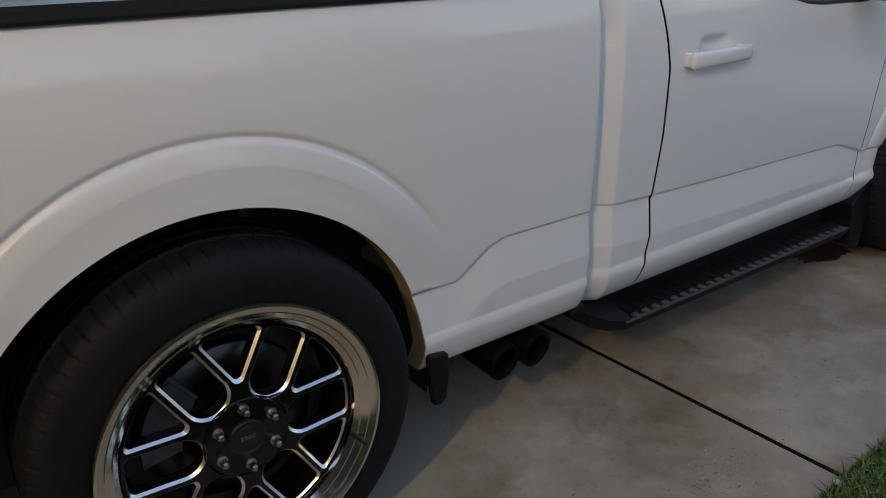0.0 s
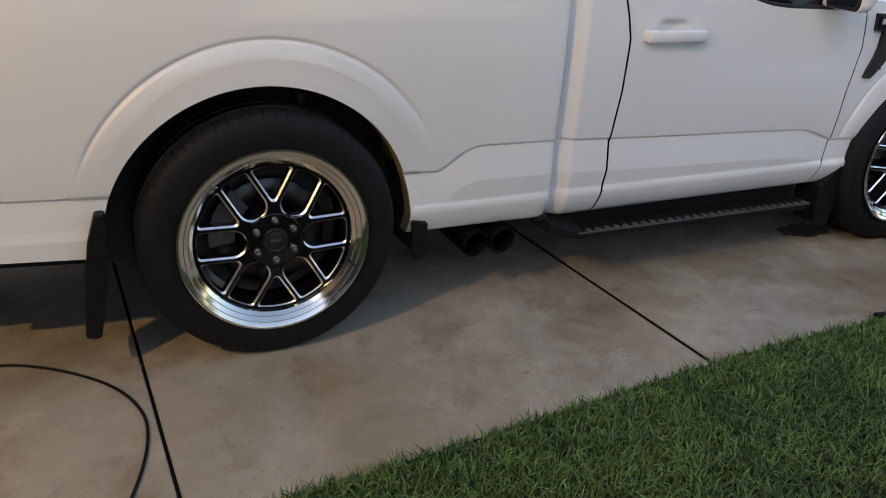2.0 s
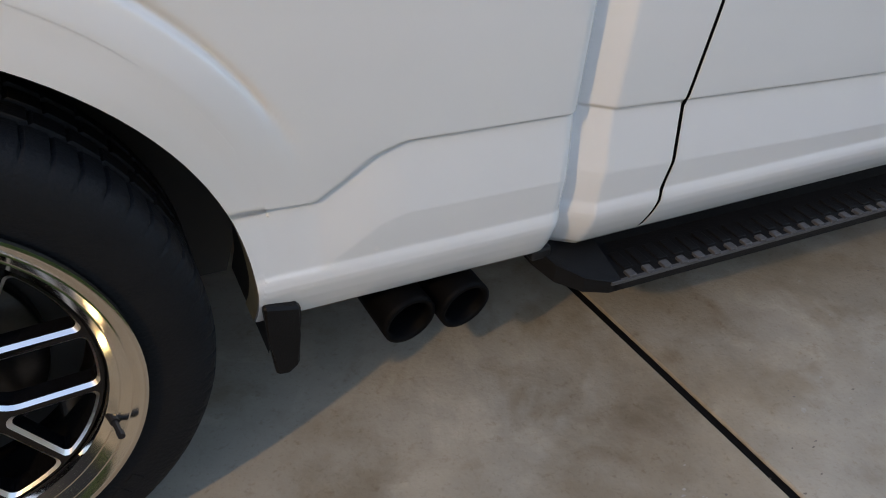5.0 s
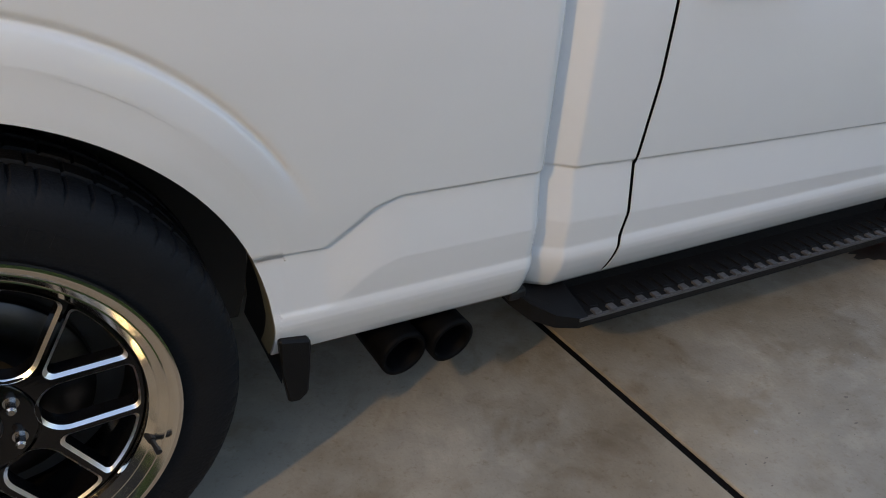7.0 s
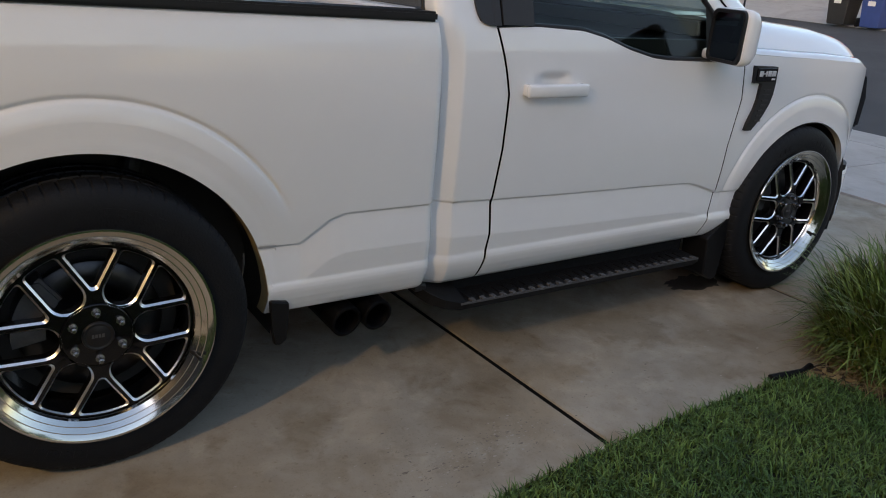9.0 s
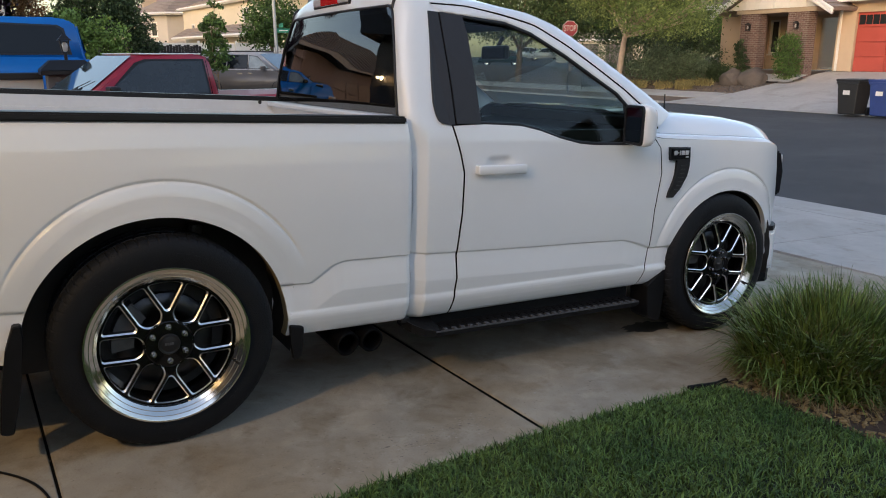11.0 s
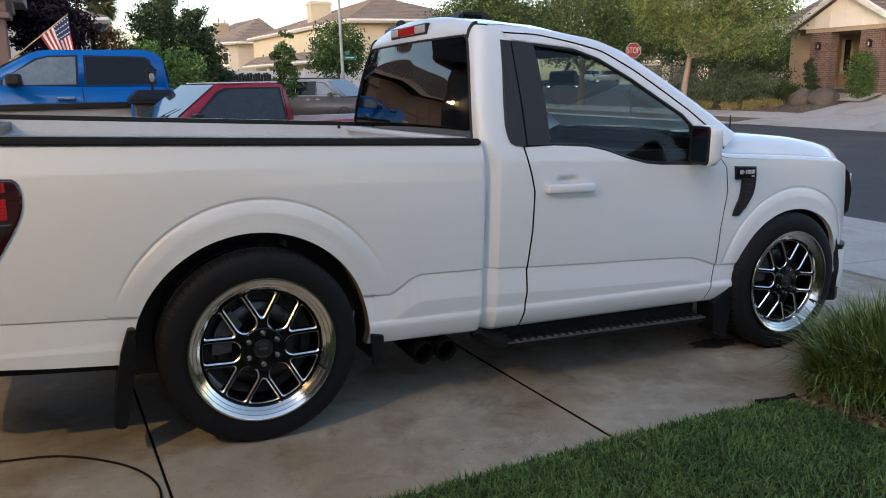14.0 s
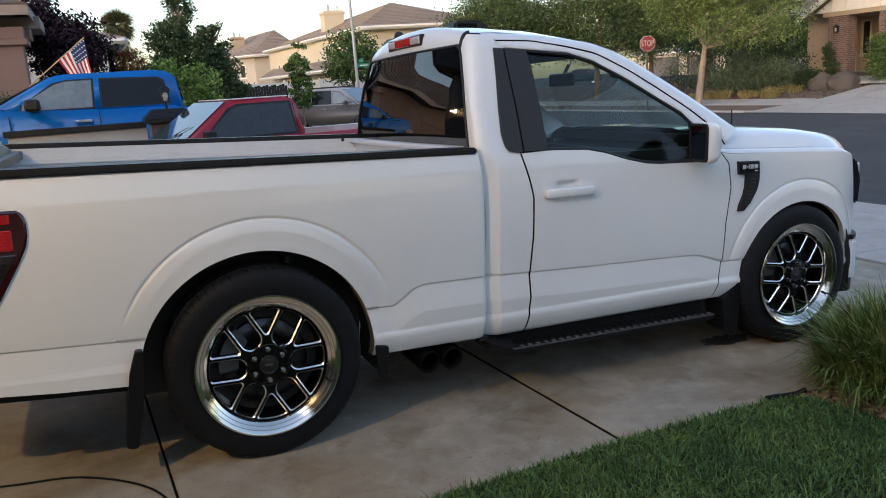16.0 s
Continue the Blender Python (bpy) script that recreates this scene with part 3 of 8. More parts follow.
    plan = [(1.058, .150, .336, .300), (1.064, .105, .334, .292), (1.088, .055, .318, .276), (1.135, .018, .298, .264), (1.19, .0, .286, .258), (1.215, .0, .286, .258), (1.215, .150, .332, .27)]
    tops, lows = [bm.verts.new((x, sy(y), z)) for x, y, z, _ in plan], [bm.verts.new((x, sy(y), z)) for x, y, _, z in plan]
    bm.faces.new(tops), bm.faces.new(lows)
    for i in range(len(plan)):
        j = (i + 1) % len(plan)
        bm.faces.new((tops[i], tops[j], lows[j], lows[i]))
    board = part("running_board", bm, PLASTIC, truck, "black metal running board with a serrated outer edge")
    rail = lambda x: .284 - (x - 1.19) * .0093
    bm = bmesh.new()
    prism(bm, [(1.19, rail(1.19) - .006), (2.475, rail(2.475) - .006), (2.475, rail(2.475) + .001), (1.19, rail(1.19) + .001)], sy(-.004), sy(.004))
    part("step_edge", bm, TOOTH, board, "outer step edge, its glint put into a lighter grey")
    for i in range(27):
        x = 1.235 + i * .0462
        bm = bmesh.new()
        block(bm, x, x + .020, sy(-.002), sy(.020), rail(x) - .004, rail(x) + .007, 0.002)
        part("step_tooth", bm, TOOTH, board)
    for i in range(26):
        x = 1.243 + i * .0462
        bm = bmesh.new()
        block(bm, x, x + .026, sy(.030), sy(.085), rail(x) - .003, rail(x) + .004, 0.002)
        part("step_tread", bm, PLASTIC, board)
    box("step_bracket", 1.045, 1.092, sy(.082), sy(.13), .318, .346, SATIN, board, "black end bracket", .006)
    for x in (1.45, 1.95, 2.35):
        box("step_bracket", x, x + .05, sy(.15), sy(.45), .27, .33, DARKVOID, board)
    # mud flaps
    for nm, poly, y0 in (("mud_flap", [(.496, .404), (.558, .390), (.559, .365), (.554, .33), (.550, .262), (.531, .246), (.509, .249), (.500, .33)], .036),
                         ("mud_flap", [(-.488, .55), (-.515, .55), (-.545, .46), (-.570, .30), (-.585, .155), (-.562, .146), (-.541, .148), (-.508, .30), (-.494, .42), (-.484, .50)], .012),
                         ("mud_flap", [(2.776, .56), (2.72, .40), (2.70, .12), (2.66, .115), (2.60, .15), (2.58, .33), (2.70, .42)], .045)):
        bm = bmesh.new()
        prism(bm, poly, sy(y0), sy(y0 + (.022 if 0 < poly[0][0] < .6 else .14)))
        bmesh.ops.bevel(bm, geom=bm.edges[:], offset=0.005, segments=1, affect="EDGES")
        part(nm, bm, PLASTIC, truck, "black rubber mud flap")
    # inner flange along the rear arch's front, the lamp's gold light in its colour
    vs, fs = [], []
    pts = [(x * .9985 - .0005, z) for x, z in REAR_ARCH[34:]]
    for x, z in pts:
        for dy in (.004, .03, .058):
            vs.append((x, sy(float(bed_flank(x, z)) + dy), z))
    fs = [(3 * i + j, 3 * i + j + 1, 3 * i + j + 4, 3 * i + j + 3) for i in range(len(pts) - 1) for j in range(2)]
    mesh("arch_flange", vs, fs, LAMPLIT_FLANGE, truck, "inner arch flange with the lamp's gold light painted on")
    # arch liners
    for cx, r, nm in ((-.005, .4985, "wheel_liner"), (3.16, .4535, "wheel_liner")):
        vs, fs = [], []
        a = np.radians(np.linspace(195, -15, 43))
        for i, t in enumerate(a):
            rr = r + (0.006 if i % 4 else 0.0)
            for y in (.066, .09, .30, .34):
                q = rr + (0.022 if .05 < y else 0)
                vs.append((cx + q * math.cos(t), sy(y), HUB + q * math.sin(t)))
        for i in range(42):
            for j in range(3):
                fs.append((i * 4 + j, i * 4 + j + 1, (i + 1) * 4 + j + 1, (i + 1) * 4 + j))
        mesh(nm, vs, fs, DARKVOID, truck, "dark inner wheel arch")
    for cx in (-.005, 3.16):
        bm = bmesh.new()
        prism(bm, arc(cx, HUB, .54, 200, -20, 30), sy(.40), sy(.43))
        part("inner_arch_wall", bm, DARKVOID, truck)
        bm = bmesh.new()
        tube(bm, (cx + .12, sy(.36), .42), (cx + .20, sy(.38), .80), .035, n=14)
        tube(bm, (cx + .10, sy(.36), .34), (cx + .14, sy(.37), .50), .05, n=14)
        part("shock_absorber", bm, CASTING, truck)
    # bed rail cap, inner wall
    up = .042 if far else 0.0
    bm = bmesh.new()
    prism(bm, [(-1.165, 1.266 + up), (1.045, 1.242 + up * .7), (1.045, 1.272 + up * .7), (-1.165, 1.298 + up)], sy(.050), sy(.175))
    bmesh.ops.bevel(bm, geom=bm.edges[:], offset=0.007, segments=2, affect="EDGES")
    part("bed_rail", bm, SATIN, truck, "black plastic bed rail cap")
    bm = bmesh.new()
    prism(bm, [(-1.10, .98), (1.02, .98), (1.02, 1.245 + up * .7), (-1.10, 1.27 + up)], sy(.165), sy(.185))
    prism(bm, [(-1.10, 1.182 + up), (1.02, 1.158 + up * .7), (1.02, 1.183 + up * .7), (-1.10, 1.207 + up)], sy(.184), sy(.215))
    wallb = part("bed_inner_wall", bm, BEDPAINT, truck, "pale grey painted inner bed wall")
    for x in (-1.02, .92):
        bm = bmesh.new()
        tube(bm, (x, sy(.180), 1.225 + up), (x, sy(.189), 1.225 + up), .011, n=12)
        part("tie_down_hole", bm, DARKVOID, wallb)
    # tail lamp
    yl = lambda x, z, k: (float(bed_flank(x, z)) + k) if not far else 2 * YC - float(bed_flank(x, z)) - k
    def lens(name, poly, k, mat, par, label="", depth=.03):
        g = coons(*poly, 30, 30)
        vs = [(x, yl(x, z, -k * .7), z) for row in g for x, z in row]
        vs += [(x, yl(x, z, depth), z) for row in g for x, z in row]
        fs, w, o = [], 31, 961
        for j in range(30):
            for i in range(30):
                fs.append((j * w + i, j * w + i + 1, (j + 1) * w + i + 1, (j + 1) * w + i))
        for i in range(30):
            for a, b in ((i, i + 1), (30 * w + i + 1, 30 * w + i), ((i + 1) * w, i * w), (i * w + 30, (i + 1) * w + 30)):
                fs.append((b, a, a + o, b + o))
        if far:
            fs = [f[::-1] for f in fs]
        return mesh(name, vs, fs, mat, par, label)
    tl = lens("tail_lamp", ([(-1.172, .765), (-1.02, .772)], [(-1.172, 1.15), (-.862, 1.145)], [(-1.172, .765), (-1.176, .95), (-1.172, 1.15)],
                            rounded([(-1.02, .772), (-.985, .782), (-.955, .806), (-.875, .945), (-.845, 1.005), (-.834, 1.05), (-.833, 1.10), (-.842, 1.132), (-.862, 1.145)], 90, 3)), .010, DEEPRED, truck, "red and smoked black wrap-round tail lamp", .03)
    lens("lamp_bar", ([(-1.10, 1.098), (-.885, 1.098)], [(-1.10, 1.132), (-.885, 1.132)], [(-1.10, 1.098), (-1.10, 1.132)], [(-.885, 1.098), (-.885, 1.132)]), .014, REDLENS, tl, "dark red lamp bar", .0)
    lens("lamp_panel", ([(-1.03, 1.00), (-.885, 1.0)], [(-1.03, 1.075), (-.885, 1.075)], [(-1.03, 1.00), (-1.03, 1.075)], [(-.885, 1.0), (-.885, 1.075)]), .014, REDBRIGHT, tl, "bright red reflector", .0)
    lens("lamp_panel", ([(-1.142, .868), (-1.134, .861), (-1.070, .858), (-1.058, .866)], rounded([(-1.152, 1.005), (-1.140, 1.034), (-1.105, 1.056), (-1.045, 1.078)], 20, 3), [(-1.142, .868), (-1.152, 1.005)], rounded([(-1.058, .866), (-1.056, .95), (-1.050, 1.04), (-1.045, 1.078)], 20, 3)), .014, REDBRIGHT, tl, "bright red reflector", .0)
    for i in range(6):
        z = 1.005 + i * .0125
        lens("lamp_rib", ([(-1.03, z), (-.888, z)], [(-1.03, z + .0035), (-.888, z + .0035)], [(-1.03, z), (-1.03, z + .0035)], [(-.888, z), (-.888, z + .0035)]), .0165, REDLENS, tl, "", .0)
    lens("lamp_panel", ([(-1.058, .90), (-1.034, .93)], [(-1.058, 1.072), (-1.034, 1.072)], [(-1.058, .90), (-1.058, 1.072)], [(-1.034, .93), (-1.034, 1.072)]), .0135, REDLENS, tl, "dark red ribbed link", .0)
    lens("lamp_insert", ([(-1.035, .795), (-.985, .80)], [(-1.035, .985), (-.875, .985)], [(-1.035, .795), (-1.035, .985)], [(-.985, .80), (-.875, .985)]), .0125, SMOKED, tl, "smoked black insert", .0)
    for i in range(9):
        z = .80 + i * .019
        xr = float(np.interp(z, [.78, .97], [-1.012, -.90]))
        lens("lamp_fin", ([(-1.03, z), (xr, z)], [(-1.03, z + .006), (xr, z + .006)], [(-1.03, z), (-1.03, z + .006)], [(xr, z), (xr, z + .006)]), .0145, SATIN, tl, "", .0)

# bed floor, bulkhead, tailgate
box("bed_floor", -1.10, 1.03, .18, 2 * YC - .18, .955, .985, BEDPAINT, truck, "pale bed floor")
bm = bmesh.new()
block(bm, 1.0, 1.03, .10, 2 * YC - .10, .36, 1.262)
block(bm, .965, 1.045, .17, 2 * YC - .17, 1.245, 1.275, 0.01)
block(bm, .985, 1.0, .19, 2 * YC - .19, 1.10, 1.125, 0.005)
part("bed_bulkhead", bm, BEDPAINT, truck, "pale grey front wall of the bed")
bm = bmesh.new()
block(bm, -1.172, -1.10, .13, 2 * YC - .13, .66, 1.262, 0.012)
block(bm, -1.178, -1.15, .35, 2 * YC - .35, .78, 1.12, 0.01)
part("tailgate", bm, PAINT, truck, "white tailgate")
bm = bmesh.new()
block(bm, -1.10, -1.06, .19, .30, .98, 1.262, .006)
block(bm, -1.10, -1.06, 2 * YC - .30, 2 * YC - .19, .98, 1.29, .006)
part("bed_corner_post", bm, BEDPAINT, truck)
box("latch", -1.062, -1.05, .20, .235, 1.19, 1.235, SATIN, truck, "black tailgate latch striker", 0.003)
box("latch", -1.062, -1.05, 2 * YC - .25, 2 * YC - .205, 1.17, 1.225, SATIN, truck, "black tailgate latch striker", 0.003)
# tailgate top panel: a crowned spoiler, low at its ends, that reaches back in the middle
def crown(y):
    return .016 + .062 * math.sin(.5 * math.pi * min(1, max(0, (min(y, 2 * YC - y) - .075) / .80))) ** .9


def spoiler_back(y):
    return -1.160 - .120 * float(smooth01((min(y, 2 * YC - y) - .06) / .50))


secs = [.075, .09, .11, .14, .18, .22, .28, .34, .40, .48, .58, .70, .84, YC]
secs = secs + [2 * YC - y for y in secs[-2::-1]]
bm = bmesh.new()
rows = []
for y in secs:
    c, back = crown(y), spoiler_back(y)
    rows.append([bm.verts.new((x, y, z)) for x, z in ((-1.135, 1.258), (back + .012, 1.268 + c * .5), (back, 1.276 + c * .75), (back + .005, 1.287 + c), (back + .04, 1.291 + c), (-1.06, 1.292 + c), (-1.026, 1.290 + c * .94), (-1.018, 1.282 + c * .9), (-.995, 1.258))])
for r0, r1 in zip(rows, rows[1:]):
    for i in range(9):
        f = bm.faces.new((r0[i], r0[(i + 1) % 9], r1[(i + 1) % 9], r1[i]))
        f.material_index = 0 if 2 <= i <= 6 else 1
for f in (bm.faces.new(rows[0]), bm.faces.new(rows[-1])):
    f.material_index = 1
SPOILER = material("satin_grey_trim", (0.17, 0.168, 0.172), 0.40, var=0.12, scale=6)
spoiler = crisp(part("tailgate_spoiler", bm, SPOILER, truck, "grey tailgate top panel with black louvres and black edges", True), 40)
spoiler.data.materials.append(SATIN)
for i in range(26):
    k = i % 13
    y = .27 + k * .052
    mid, half = -1.148 - .004 * k, .036 + .036 * math.sin(math.pi * (k + 1) / 15)
    side = -1 if i < 13 else 1
    bm = bmesh.new()
    rim_a, rim_b = [], []
    for q in range(9):
        u = q / 4 - 1
        x, w = mid + u * half, .0125 * (1 - u * u) + .0006
        yy = y + .016 * u * u - .02 * u
        rim_a.append((x, yy - w * .3)), rim_b.append((x, yy + w))
    loop = rim_a + rim_b[::-1]
    dz = lambda yy: crown(yy) + 1.2945
    loop = [(x, yy if side < 0 else 2 * YC - yy, dz(yy)) for x, yy in loop]
    up = [bm.verts.new(p) for p in loop]
    dn = [bm.verts.new((p[0], p[1], p[2] - .006)) for p in loop]
    bm.faces.new(up)
    for q in range(len(up)):
        bm.faces.new((up[q], up[(q + 1) % len(up)], dn[(q + 1) % len(up)], dn[q]))
    bmesh.ops.recalc_face_normals(bm, faces=bm.faces)
    part("louvre", bm, GLOSSBLACK, spoiler)
box("inner_edge", -1.004, -.960, .17, 2 * YC - .17, 1.25, 1.297, SATIN, spoiler, "black inner edge of the tailgate", .005)
# rear bumper
bm = bmesh.new()
half_plan = [(-1.03, .090), (-1.15, .091), (-1.220, .097), (-1.257, .125), (-1.270, .20), (-1.278, .50)]
bmpr = rounded(half_plan + [(-1.282, YC)] + [(x, 2 * YC - y) for x, y in half_plan[::-1]], 80, 3)
prof = [(0.0, .585), (-.004, .56), (.0, .50), (.012, .445), (.05, .415), (.09, .41)]
rows = []
for x, y in bmpr:
    n = Vector((-1.0 - x, 0.985 - y, 0)).normalized()
    rows.append([bm.verts.new((x + n.x * o, y + n.y * o, z)) for o, z in prof])
for a, b in zip(rows, rows[1:]):
    for i in range(len(prof) - 1):
        bm.faces.new((a[i], b[i], b[i + 1], a[i + 1]))
part("rear_bumper", bm, PAINT, truck, "white painted rear bumper", True)
bm = bmesh.new()
pts = [(x, y) for x, y in bmpr]
prism(bm, pts + [(-1.02, 2 * YC - .115), (-1.02, .115)], .582, .632, "z")
pad = part("bumper_step", bm, PLASTIC, truck, "ribbed black bumper step pad")
for i in range(16):
    box("tread_rib", -1.250, -1.085, .165 + i * .036, .177 + i * .036, .632, .640, SATIN, pad)
bm = bmesh.new()
prism(bm, [(-1.085, .632), (-1.052, .632), (-1.036, .58), (-.998, .43), (-1.012, .415), (-1.03, .415), (-1.062, .575)], .072, .115)
prism(bm, [(-1.02, .404), (-.78, .384), (-.53, .366), (-.53, .43), (-1.02, .47)], .098, .14)
part("bumper_bracket", bm, PLASTIC, truck, "black lower trim behind the bumper")

# cab shell: roof, back wall, windscreen, bonnet, nose
rx = np.linspace(1.15, 1.97, 30)
ry = np.linspace(-1, 1, 31)
redge = lambda x: float(np.interp(x, [1.085, 1.12, 1.30, 1.555, 1.822, 1.985], [1.806, 1.814, 1.818, 1.804, 1.768, 1.715]))
vs, fs = [], []
for x in rx:
    for t in ry:
        yy = YC + t * (YC - .315)
        vs.append((x + .03 * (1 - t * t) * (1 if x > 1.5 else -.35), yy, redge(x) + .072 * (1 - abs(t) ** 2.4)))
for i in range(29):
    for j in range(30):
        fs.append((i * 31 + j, (i + 1) * 31 + j, (i + 1) * 31 + j + 1, i * 31 + j + 1))
mesh("roof", vs, fs, PAINT, truck, "white cab roof")
box("roof_lining", 1.13, 1.90, .36, 2 * YC - .36, 1.70, 1.735, CLOTH, truck)
bm = bmesh.new()
block(bm, 1.085, 1.115, .12, 2 * YC - .12, .36, 1.262)
part("cab_back", bm, PAINT, truck, "white lower back wall of the cab")
vs, fs = [], []
nz, ny = 12, 24
for j in range(nz + 1):
    z = 1.262 + (1.762 - 1.262) * j / nz
    hw = float(np.interp(z, EDGE[0], EDGE[2])) - .004
    for i in range(ny + 1):
        t = -1 + 2 * i / ny
        vs.append((float(np.interp(z, EDGE[0], EDGE[1])) + .035 * (t * t - 1), YC + t * hw, z))
for j in range(nz):
    for i in range(ny):
        fs.append((j * (ny + 1) + i, (j + 1) * (ny + 1) + i, (j + 1) * (ny + 1) + i + 1, j * (ny + 1) + i + 1))
mesh("rear_window", vs, fs, TINTDARK, truck, "dark tinted rear window")
# header over the rear window, rounding into the roof
vs, fs = [], []
for i in range(33):
    t = -1 + i / 16
    a = Vector((1.103 + .035 * (t * t - 1), YC + t * .668, 1.754))
    e = Vector((1.15 + .03 * (1 - t * t) * -.35, YC + t * (YC - .315), redge(1.15) + .072 * (1 - abs(t) ** 2.4)))
    c = Vector((a.x + .004, a.y, e.z - .006))
    for k in range(9):
        q = k / 8
        vs.append(a * (1 - q) ** 2 + c * 2 * q * (1 - q) + e * q * q)
for i in range(32):
    for j in range(8):
        fs.append((i * 9 + j, i * 9 + j + 1, (i + 1) * 9 + j + 1, (i + 1) * 9 + j))
mesh("rear_header", vs, fs, PAINT, truck, "white header over the rear window")
seal = bpy.data.curves.new("rear_window_seal", "CURVE")
seal.dimensions, seal.bevel_depth, seal.bevel_resolution = "3D", .006, 2
zz = np.linspace(1.262, 1.735, 14)
ledge = [(float(np.interp(z, EDGE[0], EDGE[1])), YC - float(np.interp(z, EDGE[0], EDGE[2])) + .004, z) for z in zz]
ring = ledge + [(1.103 + .035 * (t * t - 1), YC + t * .655, 1.758) for t in np.linspace(-.97, .97, 21)] + [(x, 2 * YC - y, z) for x, y, z in ledge[::-1]]
sp_ = seal.splines.new("POLY")
sp_.points.add(len(ring) - 1)
for p, c in zip(sp_.points, ring):
    p.co = (c[0] - .004, c[1], c[2], 1)
seal.materials.append(SATIN)
new("rear_window_seal", seal).parent = truck
# drip strip at the roof corner
for f in (lambda y: y, lambda y: 2 * YC - y):
    a, e = Vector((1.103, .317, 1.74)), Vector((1.15, .315, redge(1.15)))
    c = Vector((1.107, .317, e.z - .006))
    pts = [a * (1 - q) ** 2 + c * 2 * q * (1 - q) + e * q * q for q in np.linspace(0, 1, 9)]
    dc = bpy.data.curves.new("roof_drip_strip", "CURVE")
    dc.dimensions, dc.bevel_depth, dc.bevel_resolution = "3D", .009, 2
    sp_ = dc.splines.new("POLY")
    sp_.points.add(len(pts) - 1)
    for p, q in zip(sp_.points, pts):
        p.co = (q.x - .003, f(q.y - .003), q.z + .003, 1)
    dc.materials.append(SATIN)
    so = new("roof_drip_strip", dc)
    so.parent, so["label"] = truck, "black roof ditch strip"
# high brake lamp
bm = bmesh.new()
block(bm, 1.060, 1.12, .75, 2 * YC - .75, 1.800, 1.842, 0.008)
hbl = part("high_brake_lamp", bm, LENSCLEAR, truck, "red and clear high brake lamp")
box("brake_lens", 1.055, 1.12, .87, 2 * YC - .87, 1.797, 1.845, REDBRIGHT, hbl, "red lens", 0.006)
box("lamp_base", 1.068, 1.13, .735, 2 * YC - .735, 1.790, 1.850, SATIN, hbl, "", 0.006)
for xx, yy, ww, zz in ((1.285, .86, .25, 1.872), (1.15, 1.50, .17, 1.838)):
    bm = bmesh.new()
    prism(bm, [(xx, zz), (xx + .018, zz + .052), (xx + ww * .62, zz + .060), (xx + ww * .80, zz + .045), (xx + ww, zz)], yy - .075, yy + .075)
    bmesh.ops.bevel(bm, geom=bm.edges[:], offset=0.012, segments=2, affect="EDGES")
    pod = part("roof_pod", bm, SATIN, truck, "small black roof antenna pod")
    box("pod_panel", xx + .03, xx + ww * .6, yy - .079, yy - .07, zz + .012, zz + .042, GLOSSBLACK, pod, bevel=.004)
bm = bmesh.new()
bmesh.ops.create_uvsphere(bm, u_segments=16, v_segments=10, radius=.034, matrix=Matrix.Translation((1.245, 1.50, 1.905)))
part("antenna_dome", bm, SATIN, truck, "small round antenna dome", True)
# windscreen and pillars between
vs, fs = [], []
for j in range(13):
    v = j / 12
    for i in range(21):
        t = -1 + 2 * i / 20
        hw = .66 + .10 * (1 - v)
        vs.append((1.975 + (2.74 - 1.975) * (1 - v) + .10 * (1 - t * t), YC + t * hw, 1.735 + (1.265 - 1.735) * (1 - v) + .035 * (1 - t * t)))
for j in range(12):
    for i in range(20):
        fs.append((j * 21 + i, j * 21 + i + 1, (j + 1) * 21 + i + 1, (j + 1) * 21 + i))
mesh("windscreen", vs, fs, CLEAR, truck, "windscreen glass")
# bonnet
vs, fs = [], []
nx = 34
for i in range(nx + 1):
    x = 2.58 + (3.97 - 2.58) * i / nx
    for j in range(41):
        t = -1 + 2 * j / 40
        at = abs(t)
        edge = float(np.interp(x, [2.58, 2.90, 3.20, 3.50, 3.615, 3.80, 3.97], [1.184, 1.170, 1.160, 1.143, 1.112, 1.06, .99]))
        top = float(np.interp(x, [2.58, 2.80, 2.98, 3.31, 3.62, 3.76, 3.84, 3.97], [1.285, 1.293, 1.285, 1.262, 1.218, 1.19, 1.14, 1.04]))
        hw = YC - float(flank(min(x, 3.64), 1.13)) - .052 - max(0, x - 3.64) * .75
        w = 1 - (1 - min(1, (1 - at) / .30)) ** 3.4
        vs.append((x + .07 * (1 - t * t) * max(0, (x - 3.3) / .67), YC + t * hw, edge + (top - edge) * (.9 * w) + .02 * (1 - t * t) * w - .012 * math.exp(-((at - .62) / .03) ** 2)))
for i in range(nx):
    for j in range(40):
        fs.append((i * 41 + j, (i + 1) * 41 + j, (i + 1) * 41 + j + 1, i * 41 + j + 1))
mesh("bonnet", vs, fs, PAINT, truck, "white bonnet with a raised centre")
bm = bmesh.new()
tube(bm, (2.855, .30, 1.255), (2.850, .30, 1.385), .006, .004, 10)
tube(bm, (2.855, .30, 1.245), (2.855, .30, 1.27), .012, .009, 10)
part("radio_aerial", bm, SATIN, truck, "short black stub aerial")
box("cowl", 2.56, 2.78, .30, 2 * YC - .30, 1.20, 1.262, SATIN, truck, "black cowl under the windscreen", 0.01)
